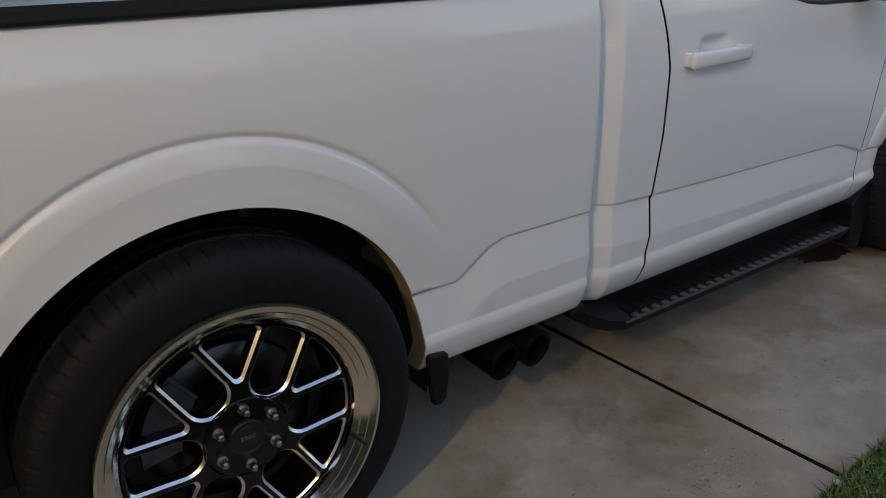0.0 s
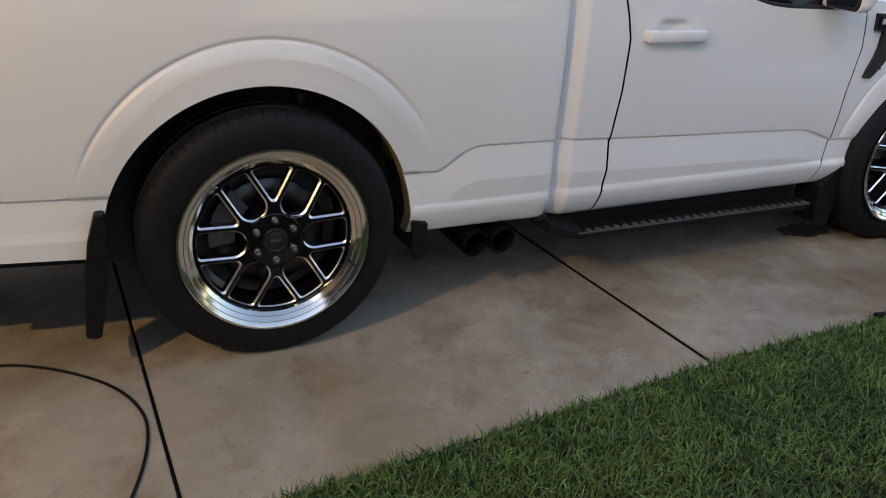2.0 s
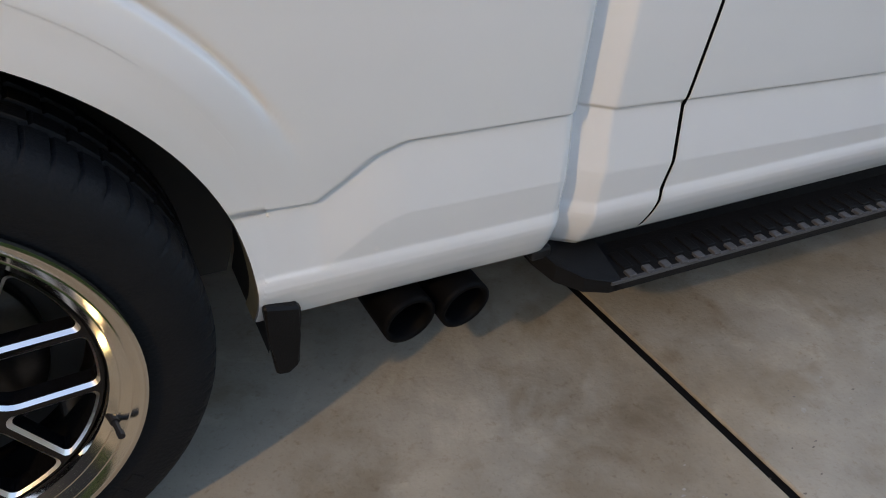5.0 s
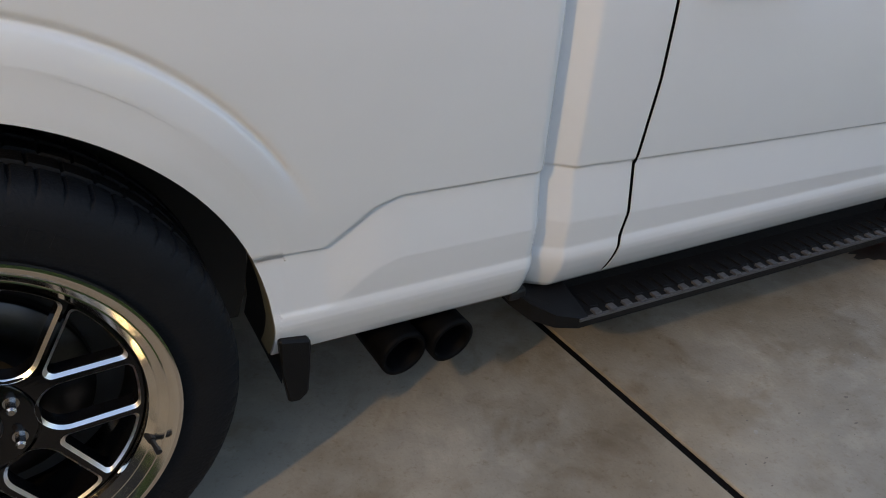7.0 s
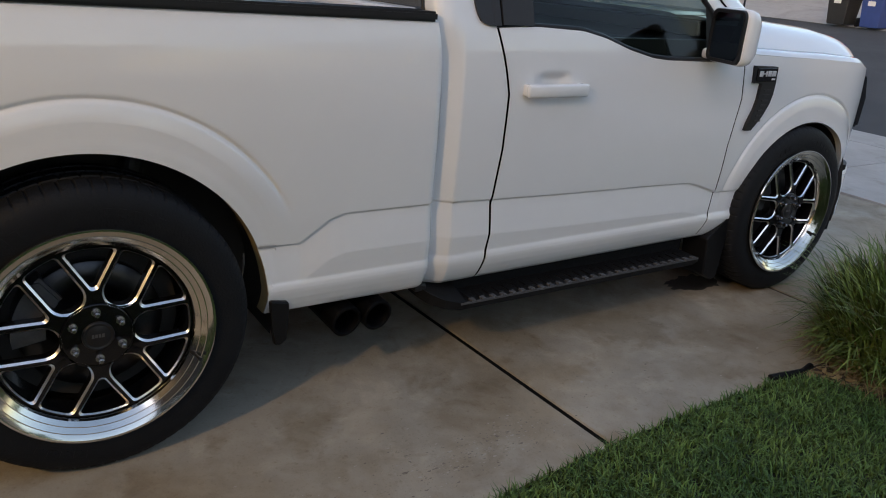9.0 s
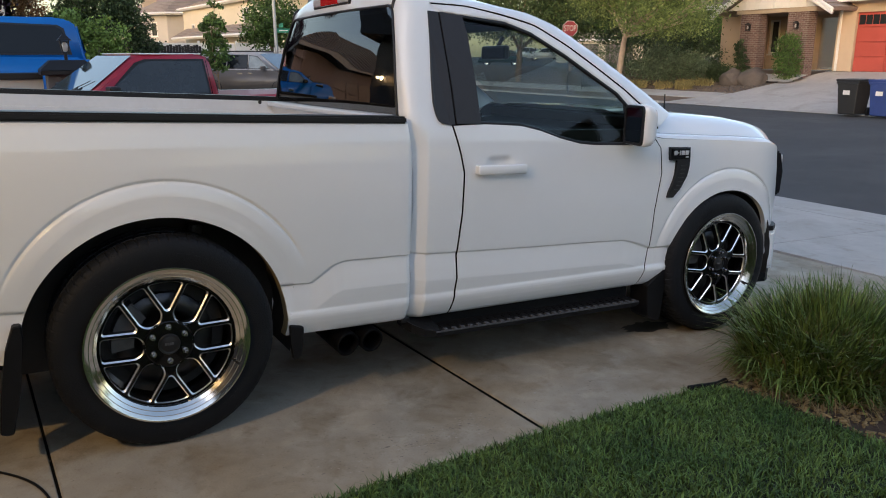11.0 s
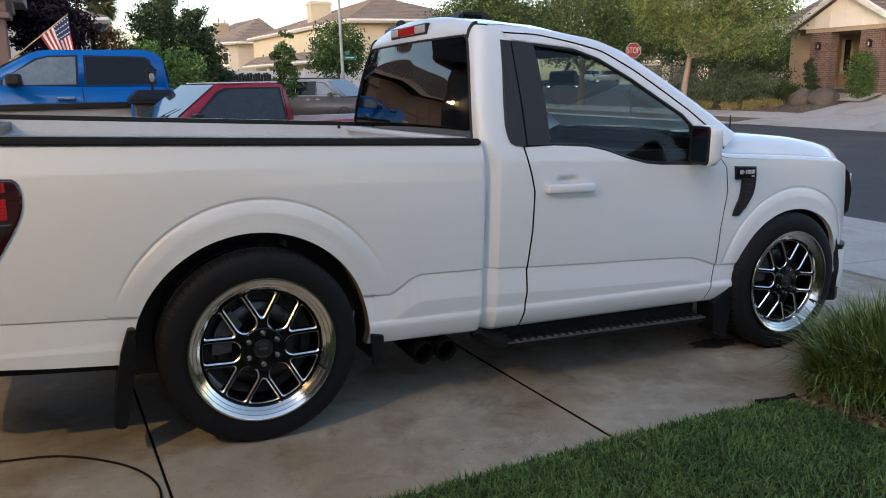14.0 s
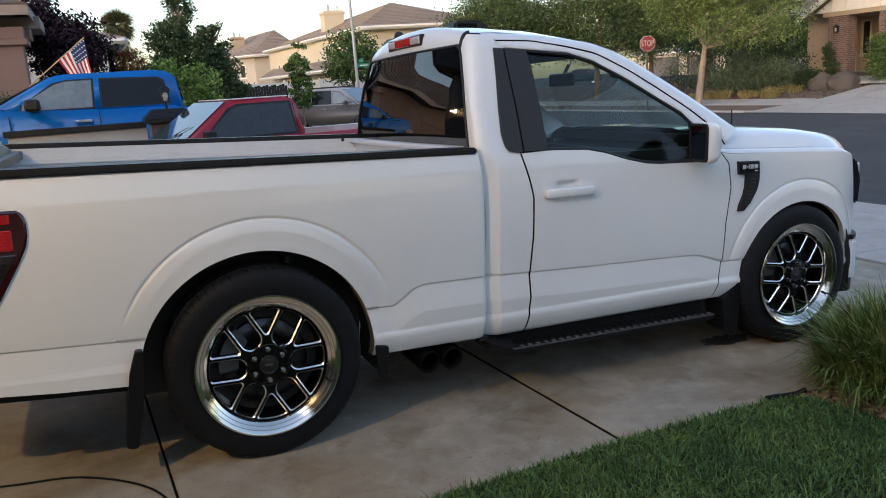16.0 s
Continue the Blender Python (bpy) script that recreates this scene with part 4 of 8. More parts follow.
# nose: grille, bumper
nose = rounded([(3.66, .115), (3.74, .15), (3.83, .25), (3.92, .45), (3.98, .70), (4.0, .985), (3.98, 1.27), (3.92, 1.52), (3.83, 1.72), (3.74, 1.82), (3.66, 1.855)], 60, 3)
for nm, z0, z1, grow, mat, lab in (("front_bumper", .30, .558, .055, PAINT, "white front bumper"), ("bumper_lip", .22, .30, .03, PLASTIC, "black lower bumper lip"), ("bumper_gap", .553, .582, .045, PLASTIC, "black strip over the bumper"),
                                   ("nose_panel", .58, 1.0, -.012, PAINT, "white nose panel round the grille")):
    bm = bmesh.new()
    prism(bm, [(x + grow, (y - YC) * (1 + grow * .25) + YC) for x, y in nose] + [(3.60, 1.84), (3.60, .13)], z0, z1, "z")
    if nm == "front_bumper":
        bmesh.ops.bevel(bm, geom=[e for e in bm.edges if abs(e.verts[0].co.z - e.verts[1].co.z) < 1e-4], offset=0.025, segments=3, affect="EDGES")
    part(nm, bm, mat, truck, lab)

box("grille", 3.93, 4.005, .42, 2 * YC - .42, .62, .97, GLOSSBLACK, truck, "black grille", .02)
# interior
for y0 in (.30, 1.18):
    bm = bmesh.new()
    block(bm, 1.60, 2.12, y0, y0 + .50, .78, .92, 0.05)
    block(bm, -.07, .07, y0, y0 + .50, 0, .50, 0.05, Matrix.Translation((1.62, 0, .90)) @ Matrix.Rotation(radians(-14), 4, "Y"))
    block(bm, -.045, .045, y0 + .13, y0 + .37, .46, .68, 0.035, Matrix.Translation((1.62, 0, .90)) @ Matrix.Rotation(radians(-14), 4, "Y"))
    part("seat", bm, CLOTH, truck, "dark cloth front seat", True)
bm = bmesh.new()
prism(bm, [(2.30, .80), (2.34, 1.10), (2.42, 1.16), (2.75, 1.20), (2.75, .70)], .16, 2 * YC - .16)
bmesh.ops.bevel(bm, geom=bm.edges[:], offset=0.03, segments=2, affect="EDGES")
part("dashboard", bm, SATIN, truck, "dark dashboard")
bm = bmesh.new()
for i in range(24):
    a, b = 2 * math.pi * i / 24, 2 * math.pi * (i + 1) / 24
    m = Matrix.Translation((2.20, 1.42, 1.12)) @ Matrix.Rotation(radians(62), 4, "Y")
    tube(bm, m @ Vector((.19 * math.cos(a), .19 * math.sin(a), 0)), m @ Vector((.19 * math.cos(b), .19 * math.sin(b), 0)), .014, n=8)
tube(bm, (2.20, 1.42, 1.12), (2.38, 1.42, 1.03), .03)
part("steering_wheel", bm, SATIN, truck, "", True)
bm = bmesh.new()
block(bm, -.02, .02, -.13, .13, -.04, .04, 0.015, Matrix.Translation((2.12, YC, 1.60)))
tube(bm, (2.13, YC, 1.62), (2.17, YC, 1.69), .012)
part("cabin_mirror", bm, SATIN, truck)
# underbody
bm = bmesh.new()
for y0 in (.42, 1.45):
    block(bm, -1.05, 3.6, y0, y0 + .09, .42, .56)
block(bm, -.05, .05, .25, 2 * YC - .25, HUB - .05, HUB + .05)
block(bm, 1.15, 2.55, .22, 2 * YC - .22, .345, .42)
block(bm, .60, 1.02, .24, 2 * YC - .24, .36, .75)
block(bm, -.95, -.60, .3, 2 * YC - .3, .42, .70)
part("chassis", bm, DARKVOID, truck, "dark chassis rails and floor")
# dark sheets added behind the skins to keep the shut gaps black
box("inner_panel", 1.10, 2.58, .13, .16, .33, 1.2, DARKVOID, truck)
box("inner_panel", 1.10, 2.58, 2 * YC - .16, 2 * YC - .13, .33, 1.2, DARKVOID, truck)
box("inner_panel", 2.50, 3.66, .16, .20, .80, 1.12, DARKVOID, truck)
box("inner_panel", 2.50, 3.66, 2 * YC - .20, 2 * YC - .16, .80, 1.12, DARKVOID, truck)
box("inner_panel", 2.50, 2.74, .13, .16, .33, 1.12, DARKVOID, truck)
box("inner_panel", 1.115, 1.14, .14, .20, .34, 1.15, DARKVOID, truck)

# exhaust: two side-exit tips
for cx, r in ((.760, .056), (.878, .056)):
    d = Vector((.10, -.80, -.12)).normalized()
    prof = [(r * .80, .16), (r * .80, -.005), (r * .86, -.012), (r, -.010), (r * 1.01, 0.0), (r, .02), (r * .96, .26)]
    v, f = revolve(prof, 32, "z")
    q = (-d).to_track_quat("Z", "Y").to_matrix().to_4x4()
    m = Matrix.Translation((cx + .012, .075, .268)) @ q
    mesh("exhaust_tip", [m @ Vector(p) for p in v], f, TIP, truck, "large round black exhaust tip")
bm = bmesh.new()
tube(bm, (.78, .36, .31), (.70, 1.3, .36), .05)
tube(bm, (.88, .36, .31), (.80, 1.3, .36), .05)
part("exhaust_pipe", bm, DARKVOID, truck)


# ---- wheels ----
def build_wheel():
    """One wheel about the origin, its face towards -y."""
    w = part("wheel", bmesh.new(), None, truck)
    R = HUB
    side = [(.292, .012), (.300, .002), (.315, -.004), (.335, -.008), (.362, -.008), (.384, -.004), (.398, .003), (.4065, .011), (.412, .021), (R, .036),
            (R, .085), (R - .008, .088), (R - .008, .098), (R, .101), (R, .140), (R - .008, .143), (R - .008, .153), (R, .156), (R, .195), (R - .008, .198), (R - .008, .208), (R, .211),
            (R, .235), (.405, .262), (.385, .29), (.33, .30), (.29, .285)]

    def wob(i, j, r):
        if 6 <= j <= 10 and i % 9 == 0:
            return r - (.0055 if j > 8 else .0030)
        if 11 <= j <= 21 and (i + (5 if j > 15 else 0)) % 12 == 0 and r > R - .002:
            return r - .005
        return r
    v, f = revolve(side, 630, "y", wobble=wob)
    tyre = crisp(mesh("tyre", v, f, RUBBER, w, "wide black low-profile tyre"), 30)
    for k, (a0, n) in enumerate(((60, 5), (118, 4), (240, 5), (300, 4))):
        for i in range(n):
            a = radians(a0 + i * 5.5)
            bm = bmesh.new()
            block(bm, -.010, .010, -.0012, .0012, -.011, .011, 0.0, Matrix.Translation((.348 * math.cos(a), -.0085, .348 * math.sin(a))) @ Matrix.Rotation(math.pi / 2 - a, 4, "Y"))
            part("sidewall_bar", bm, RUBBER, tyre)
    lip = [(.262, .30), (.284, .03), (.298, .008), (.305, -.006), (.308, -.015), (.3065, -.020), (.3015, -.0205), (.299, -.0195), (.2865, -.0115), (.284, -.0118), (.2705, -.0015), (.268, -.0018), (.256, .0085), (.2535, .016), (.2505, .024), (.249, .30)]
    v, f = revolve(lip, 128, "y")
    rim = crisp(mesh("rim", v, f, POLISHED, w, "polished stepped rim lip"))
    v, f = revolve([(.2500, .026), (.2480, .040), (.2465, .20)], 96, "y")
    mesh("barrel", v, f, GLOSSBLACK, rim, "black inner barrel")
    v, f = revolve([(.2515, .0245), (.2475, .0225), (.2470, .045)], 128, "y")
    mesh("spoke_ring", v, f, GLOSSBLACK, rim, "black outer spoke ring")
    # each spoke: one sixth of the face, with a U window through it and half a V window on either side
    wi, wo, ro, e = .0425, .0630, .2415, .0056
    yf = lambda x, z: .020 - .009 * float(smooth01((.25 - math.hypot(x, z)) / .14))

    def fillet(poly, radii, n=6):
        """An outline with its corners rounded by the radii given."""
        out, k = [], len(poly)
        for i, (p, r) in enumerate(zip(poly, radii)):
            p, q0, q1 = Vector(p), Vector(poly[i - 1]), Vector(poly[(i + 1) % k])
            if r <= 0:
                out.append(p)
                continue
            d0, d1 = (q0 - p).normalized(), (q1 - p).normalized()
            h = d0.angle(d1) / 2
            c = p + (d0 + d1).normalized() * (r / math.sin(h))
            s0, s1 = p + d0 * (r / math.tan(h)) - c, p + d1 * (r / math.tan(h)) - c
            for j in range(n + 1):
                v_ = s0.lerp(s1, j / n)
                out.append(c + v_.normalized() * r)
        return out

    def u_outline(w, r):
        rc = .1345
        bow = [(r * math.cos(t), r * math.sin(t)) for t in np.linspace(-math.asin(w / r), math.asin(w / r), 7)]
        ends = fillet([*bow, (rc, w), (rc, -w)], [.013] + [0] * 5 + [.013, 0, 0])
        cap = [Vector((rc + w * math.cos(t), w * math.sin(t))) for t in np.radians(np.linspace(90, 270, 19))]
        return ends[:-2] + cap

    def v_outline(w, r, soft):
        """About the +x axis: the apex inwards, its sides parallel to the windows on both hands."""
        phi = radians(30) - math.asin(w / r)
        bow = [(r * math.cos(t), r * math.sin(t)) for t in np.linspace(-phi, phi, 9)]
        return fillet([*bow, (w / .5, 0)], [.008] + [0] * 7 + [.008, soft])

    def walls(bm, loop, y0, y1, shift, m):
        k = len(loop)
        r0 = [bm.verts.new(m @ Vector((p.x, yf(p.x, p.y) + y0, p.y))) for p in loop]
        r1 = [bm.verts.new(m @ Vector((p.x, yf(p.x, p.y) + y1, p.y))) for p in shift]
        for i in range(k):
            bm.faces.new((r0[i], r0[(i + 1) % k], r1[(i + 1) % k], r1[i]))
    ui, uo = u_outline(wi, ro), u_outline(wi + e, ro + e * .6)
    vi, vo = v_outline(wo, ro, .011), v_outline(wo - e, ro + e * .6, .014)
    for k in range(6):
        m = Matrix.Rotation(radians(60 * k), 4, "Y")
        m2 = Matrix.Rotation(radians(60 * k + 30), 4, "Y")
        bm = bmesh.new()
        c30, s30 = math.cos(radians(30)), math.sin(radians(30))
        turned = [Vector((p.x * c30 - p.y * s30, p.x * s30 + p.y * c30)) for p in vo]
        half = [turned[i] for i in range(len(vo)) if vo[i].y <= 1e-6]
        i0 = max(range(len(half)), key=lambda i: (half[i] - half[i - 1]).length)
        half = half[i0:] + half[:i0]
        if half[0].length > half[-1].length:
            half = half[::-1]
        arc_in = [Vector((.094 * math.cos(t), .094 * math.sin(t))) for t in np.radians(np.linspace(-30, 30, 9))]
        arc_out = [Vector((.2490 * math.cos(t), .2490 * math.sin(t))) for t in np.radians(np.linspace(30, -30, 25))]
        border = arc_in + half + arc_out + [Vector((p.x, -p.y)) for p in half[::-1]]
        edges = []
        for loop in (border, uo):
            vs = [bm.verts.new(m @ Vector((p.x, yf(p.x, p.y), p.y))) for p in loop]
            edges += [bm.edges.new((vs[i], vs[(i + 1) % len(vs)])) for i in range(len(vs))]
        bmesh.ops.triangle_fill(bm, use_beauty=True, edges=edges, normal=(0, -1, 0))
        walls(bm, ui, .0052, .034, ui, m)
        walls(bm, vi, .0052, .034, vi, m2)
        part("spoke", bm, GLOSSBLACK, rim, "gloss black spoke pair round a U window")
        for lo_, hi_, mm in ((ui, uo, m), (vi, vo, m2)):
            bm = bmesh.new()
            walls(bm, lo_, .0052, -.0003, hi_, mm)
            part("milled_edge", bm, MILLED, rim, "bright milled window edge")
    v, f = revolve([(.0, .0095), (.040, .0095), (.046, .0105), (.086, .0107), (.0905, .0112), (.0905, .05)], 64, "y")
    hub = mesh("hub_face", v, f, GLOSSBLACK, rim, "gloss black hub face")
    v, f = revolve([(.0, .004), (.030, .004), (.033, .006), (.035, .002), (.039, .002), (.041, .006), (.041, .02)], 48, "y")
    cap = mesh("centre_cap", v, f, SATIN, rim, "black centre cap with a marked plate")
    for i in range(4):
        box("cap_bar", -.016 + i * .0085, -.010 + i * .0085, .0028, .004, -.004, .006, TOOTH, rim)
    for k in range(6):
        a = radians(60 * k + 30)
        bm = bmesh.new()
        c = Vector((.068 * math.cos(a), 0, .068 * math.sin(a)))
        tube(bm, c + Vector((0, .02, 0)), c + Vector((0, -.010, 0)), .0088, .0078, 6)
        tube(bm, c + Vector((0, -.012, 0)), c + Vector((0, -.016, 0)), .0078, .005, 10)
        tube(bm, c + Vector((0, .022, 0)), c + Vector((0, .008, 0)), .012, .012, 16)
        part("lug_nut", bm, NUT, rim, "small steel lug nut")
    bm = bmesh.new()
    a = radians(-23)
    ax = lambda r, y: (r * math.cos(a), y, r * math.sin(a))
    tube(bm, ax(.264, .010), ax(.268, -.008), .0085, .007, 12)
    tube(bm, ax(.267, -.004), ax(.273, -.034), .0048, .0048, 10)
    tube(bm, ax(.272, -.028), ax(.274, -.038), .006, .0055, 10)
    part("valve_stem", bm, SATIN, rim, "black valve stem")
    v, f = revolve([(.075, .105), (.08, .09), (.182, .09), (.184, .093), (.184, .118), (.10, .12)], 72, "y")
    mesh("brake_disc", v, f, STEEL, w, "steel brake disc")
    bm = bmesh.new()
    out = [(.200 * math.cos(a), .200 * math.sin(a)) for a in np.radians(np.linspace(126, 188, 12))]
    inn = [(.118 * math.cos(a), .118 * math.sin(a)) for a in np.radians(np.linspace(188, 126, 9))]
    prism(bm, out + inn, .062, .14)
    bmesh.ops.bevel(bm, geom=[e for e in bm.edges if abs(e.verts[0].co.y - e.verts[1].co.y) < 1e-5], offset=.008, segments=2, affect="EDGES")
    part("brake_caliper", bm, CASTING, w, "grey brake caliper")
    v, f = revolve([(.0, .13), (.235, .13)], 48, "y")
    mesh("backing_plate", v, f, DARKVOID, w)
    return w


wheel = build_wheel()
wheel.matrix_basis = Matrix.Translation((0, -.018, HUB))
wf = copy_thing(wheel, Matrix.Translation((3.119, .012, HUB)) @ Matrix.Rotation(radians(8), 4, "Y"))
for x in (0, 3.119):
    copy_thing(wheel, Matrix.Translation((x, 2 * YC + .018, HUB)) @ Matrix.Rotation(math.pi, 4, "Z"))


# ---- driveway, lawn, street ----
def on_slope(x, y, z=0.0):
    return SLOPE @ Vector((x, y, z))


driveway = tagged(empty("driveway"), "light brown-grey concrete driveway slabs with dark joints", "driveway", kind="structure")
xs = [-6.6, -4.0, -2.22, -.43, 1.372, 3.149, 5.45]
slant = [0, -.03, -.035, -.045, -.038, -.01, .0]
gap = [.010, .010, .010, .0055, .0115, .0115, .010]
ys_ = [-.66, 2.62, 5.85]
for i in range(6):
    for j in range(2):
        y0, y1 = ys_[j], ys_[j + 1]
        g, ga, gb = .010, gap[i], gap[i + 1]
        quad = [(xs[i] + slant[i] * y0 + ga, y0 + g), (xs[i + 1] + slant[i + 1] * y0 - gb, y0 + g), (xs[i + 1] + slant[i + 1] * y1 - gb, y1 - g), (xs[i] + slant[i] * y1 + ga, y1 - g)]
        if j == 0:
            lo, hi = xs[i], xs[i + 1]
            edge = [(x, float(np.interp(x, [-7, -.6, -.14, .35, .73, 1.38, 1.82, 2.3, 6], [-.76, -.74, -.716, -.685, -.655, -.603, -.588, -.588, -.60]))) for x in np.linspace(lo, hi, 9)]
            quad = [(x + (ga if k == 0 else -gb if k == 8 else 0) + slant[i if k < 4 else i + 1] * y0 * (1 if k in (0, 8) else 0), y) for k, (x, y) in enumerate(edge)] + quad[2:]
        bm = bmesh.new()
        lo_ = [bm.verts.new(on_slope(x, y, -.12)) for x, y in quad]
        mid_ = [bm.verts.new(on_slope(x, y, -.004)) for x, y in quad]
        cx_, cy_ = sum(p[0] for p in quad) / len(quad), sum(p[1] for p in quad) / len(quad)
        hi_ = [bm.verts.new(on_slope(x + (.004 if x < cx_ else -.004), y + (.004 if y < cy_ else -.004), 0)) for x, y in quad]
        n = len(quad)
        bm.faces.new(hi_)
        for a, b in ((lo_, mid_), (mid_, hi_)):
            for k in range(n):
                bm.faces.new((a[k], a[(k + 1) % n], b[(k + 1) % n], b[k]))
        part("slab", bm, CONCRETE, driveway)
bm = bmesh.new()
prism(bm, [(-6.6, -.74), (5.45, -.58), (5.45, 5.9), (-6.6, 5.9)], -.14, -.007, "z")
bmesh.ops.transform(bm, matrix=SLOPE, verts=bm.verts)
part("joint_filler", bm, JOINT, driveway, "dark joint filler")

ST = -.40
walkway = tagged(empty("pavement"), "pale concrete pavement and gutter along the street", "pavement", kind="structure")
for k in range(-12, 16):
    y0 = k * 1.8 - .3
    bm = bmesh.new()
    a, b = [(5.465, -.218), (7.72, -.318)], [(7.735, -.318), (8.62, -.385)]
    for seg in (a, b):
        (xa, za), (xb, zb) = seg
        vs = [bm.verts.new(p) for p in ((xa, y0 + .006, za), (xb, y0 + .006, zb), (xb, y0 + 1.794, zb), (xa, y0 + 1.794, za), (xa, y0 + .006, za - .2), (xb, y0 + .006, zb - .2), (xb, y0 + 1.794, zb - .2), (xa, y0 + 1.794, za - .2))]
        for f in ((0, 1, 2, 3), (4, 7, 6, 5), (0, 4, 5, 1), (1, 5, 6, 2), (2, 6, 7, 3), (3, 7, 4, 0)):
            bm.faces.new([vs[i] for i in f])
    part("paving_slab", bm, WALKCON, walkway)
FX = 21.2
FZ = -.26
bm = bmesh.new()
vs = [bm.verts.new(p) for p in ((8.60, -120, ST + .01), (15, -120, ST + .10), (FX, -120, FZ), (FX, 160, FZ), (15, 160, ST + .10), (8.6, 160, ST + .01))]
bm.faces.new((vs[0], vs[1], vs[4], vs[5])), bm.faces.new((vs[1], vs[2], vs[3], vs[4]))
tagged(part("road", bm, ASPHALT), "dark grey asphalt street", "road", kind="structure")
bm = bmesh.new()
vs = [bm.verts.new(p) for p in ((-30, 27.5, ST + .06), (8.62, 27.5, ST + .06), (8.62, 38.5, ST + .06), (-30, 38.5, ST + .06))]
bm.faces.new(vs)
tagged(part("side_road", bm, ASPHALT), "dark grey asphalt side street", "road", kind="structure")
bm = bmesh.new()
vs = [bm.verts.new(p) for p in ((-900, -900, -.62), (900, -900, -.62), (900, 900, -.62), (-900, 900, -.62))]
bm.faces.new(vs)
tagged(part("ground", bm, EARTH), "dry brown-green ground reaching the horizon", "ground", kind="structure")

# lawn: turf bed and blades
lawn_edge = lambda x: float(np.interp(x, [-7, -.6, -.14, .35, .73, 1.38, 1.82, 2.25, 2.33], [-.76, -.74, -.716, -.685, -.655, -.603, -.588, -.59, -.62]))
bed_line = lambda y: float(np.interp(y, [-6, -2.2, -1.4, -1.02, -.82, -.62, -.5], [2.9, 2.62, 2.56, 2.53, 2.52, 2.42, 2.27]))
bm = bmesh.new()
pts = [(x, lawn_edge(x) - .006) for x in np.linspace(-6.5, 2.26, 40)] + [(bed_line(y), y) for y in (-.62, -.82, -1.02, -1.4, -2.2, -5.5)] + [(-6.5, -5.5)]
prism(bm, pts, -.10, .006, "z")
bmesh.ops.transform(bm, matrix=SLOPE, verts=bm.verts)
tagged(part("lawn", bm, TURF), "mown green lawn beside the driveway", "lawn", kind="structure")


def blades(name, pts, h, w, lean, mat, rng, hvar=.35, tip=0.15, parent=None):
    """Bent grass blades, three segments each."""
    n = len(pts)
    a = rng.uniform(0, 2 * np.pi, n)
    hh = h * (1 + hvar * rng.standard_normal(n)).clip(.4, 1.8)
    ln = lean * rng.uniform(.2, 1.3, n)
    ww = w * rng.uniform(.7, 1.3, n)
    f = a + rng.normal(0, .5, n) + np.pi / 2
    dx, dy, px, py = np.cos(a), np.sin(a), np.cos(f), np.sin(f)
    vs = np.zeros((n, 5, 3))
    for k, (s, hf, wf) in enumerate(((0, 0, 1), (0, 0, -1), (.35, .62, .75), (.35, .62, -.75), (1.0, 1.0, 0))):
        vs[:, k, 0] = pts[:, 0] + dx * ln * hh * s + px * ww * wf / 2
        vs[:, k, 1] = pts[:, 1] + dy * ln * hh * s + py * ww * wf / 2
        vs[:, k, 2] = pts[:, 2] + hh * (hf - .25 * ln * s)
    base = np.arange(n)[:, None] * 5
    quads = (base + np.array([0, 1, 3, 2])).tolist()
    tris = (base + np.array([2, 3, 4])).tolist()
    me = bpy.data.meshes.new(name)
    me.from_pydata(vs.reshape(-1, 3).tolist(), [], quads + tris)
    me.update()
    return tidy(new(name, me), mat, parent, smooth=False)


rng = np.random.default_rng(5)
n = 165000
px = rng.uniform(-1.2, 2.62, n)
d = rng.exponential(.95, n)
# part of the blades stand gathered in tufts
px[60000:] = px[60000:][::12].repeat(12)[:n - 60000] + rng.normal(0, .011, n - 60000)
d[60000:] = d[60000:][::12].repeat(12)[:n - 60000] + rng.normal(0, .011, n - 60000)
d = np.abs(d)
d = np.where(d > 3.2, d % 3.2, d)
py = np.array([lawn_edge(x) for x in px]) - .012 - d
keep = (px < np.array([bed_line(y) for y in py]) - .01)
px, py = px[keep], py[keep]
P = np.array([on_slope(x, y, .0) for x, y in zip(px, py)])
tagged(blades("grass", P, .030, .0054, .95, GRASS, rng, .5), "green mown grass blades of the lawn", "grass", kind="stuff")

WHITEPEB = material("white_pebble", (0.7, 0.68, 0.64), 0.8, var=0.2, scale=80)
# planting bed with a clump of strap-leaved grass
bm = bmesh.new()
pts = [(bed_line(y) + .005, y) for y in (-.60, -.62, -.82, -1.02, -1.4, -2.2, -5.5)] + [(5.4, -5.5), (5.4, -.60), (2.45, -.597)]
prism(bm, pts, -.10, .012, "z")
bmesh.ops.transform(bm, matrix=SLOPE, verts=bm.verts)
tagged(part("planting_bed", bm, SOIL), "dark mulch planting bed", "planting bed", kind="structure")
rng = np.random.default_rng(11)
bm = bmesh.new()
for k in range(520):
    y = rng.uniform(-1.7, -.62)
    x = bed_line(y) + rng.exponential(.25) + .01
    if x > 3.6:
        continue
    s = rng.uniform(.006, .02)
    block(bm, -s, s, -s * .5, s * .5, -s * .25, s * .25, 0, Matrix.Translation(on_slope(x, y, .014)) @ Euler((rng.normal(0, .4), rng.normal(0, .4), rng.uniform(0, 6))).to_matrix().to_4x4())
tagged(part("bark_chips", bm, THATCH), "brown bark chips and dry litter on the bed", "mulch", kind="stuff")


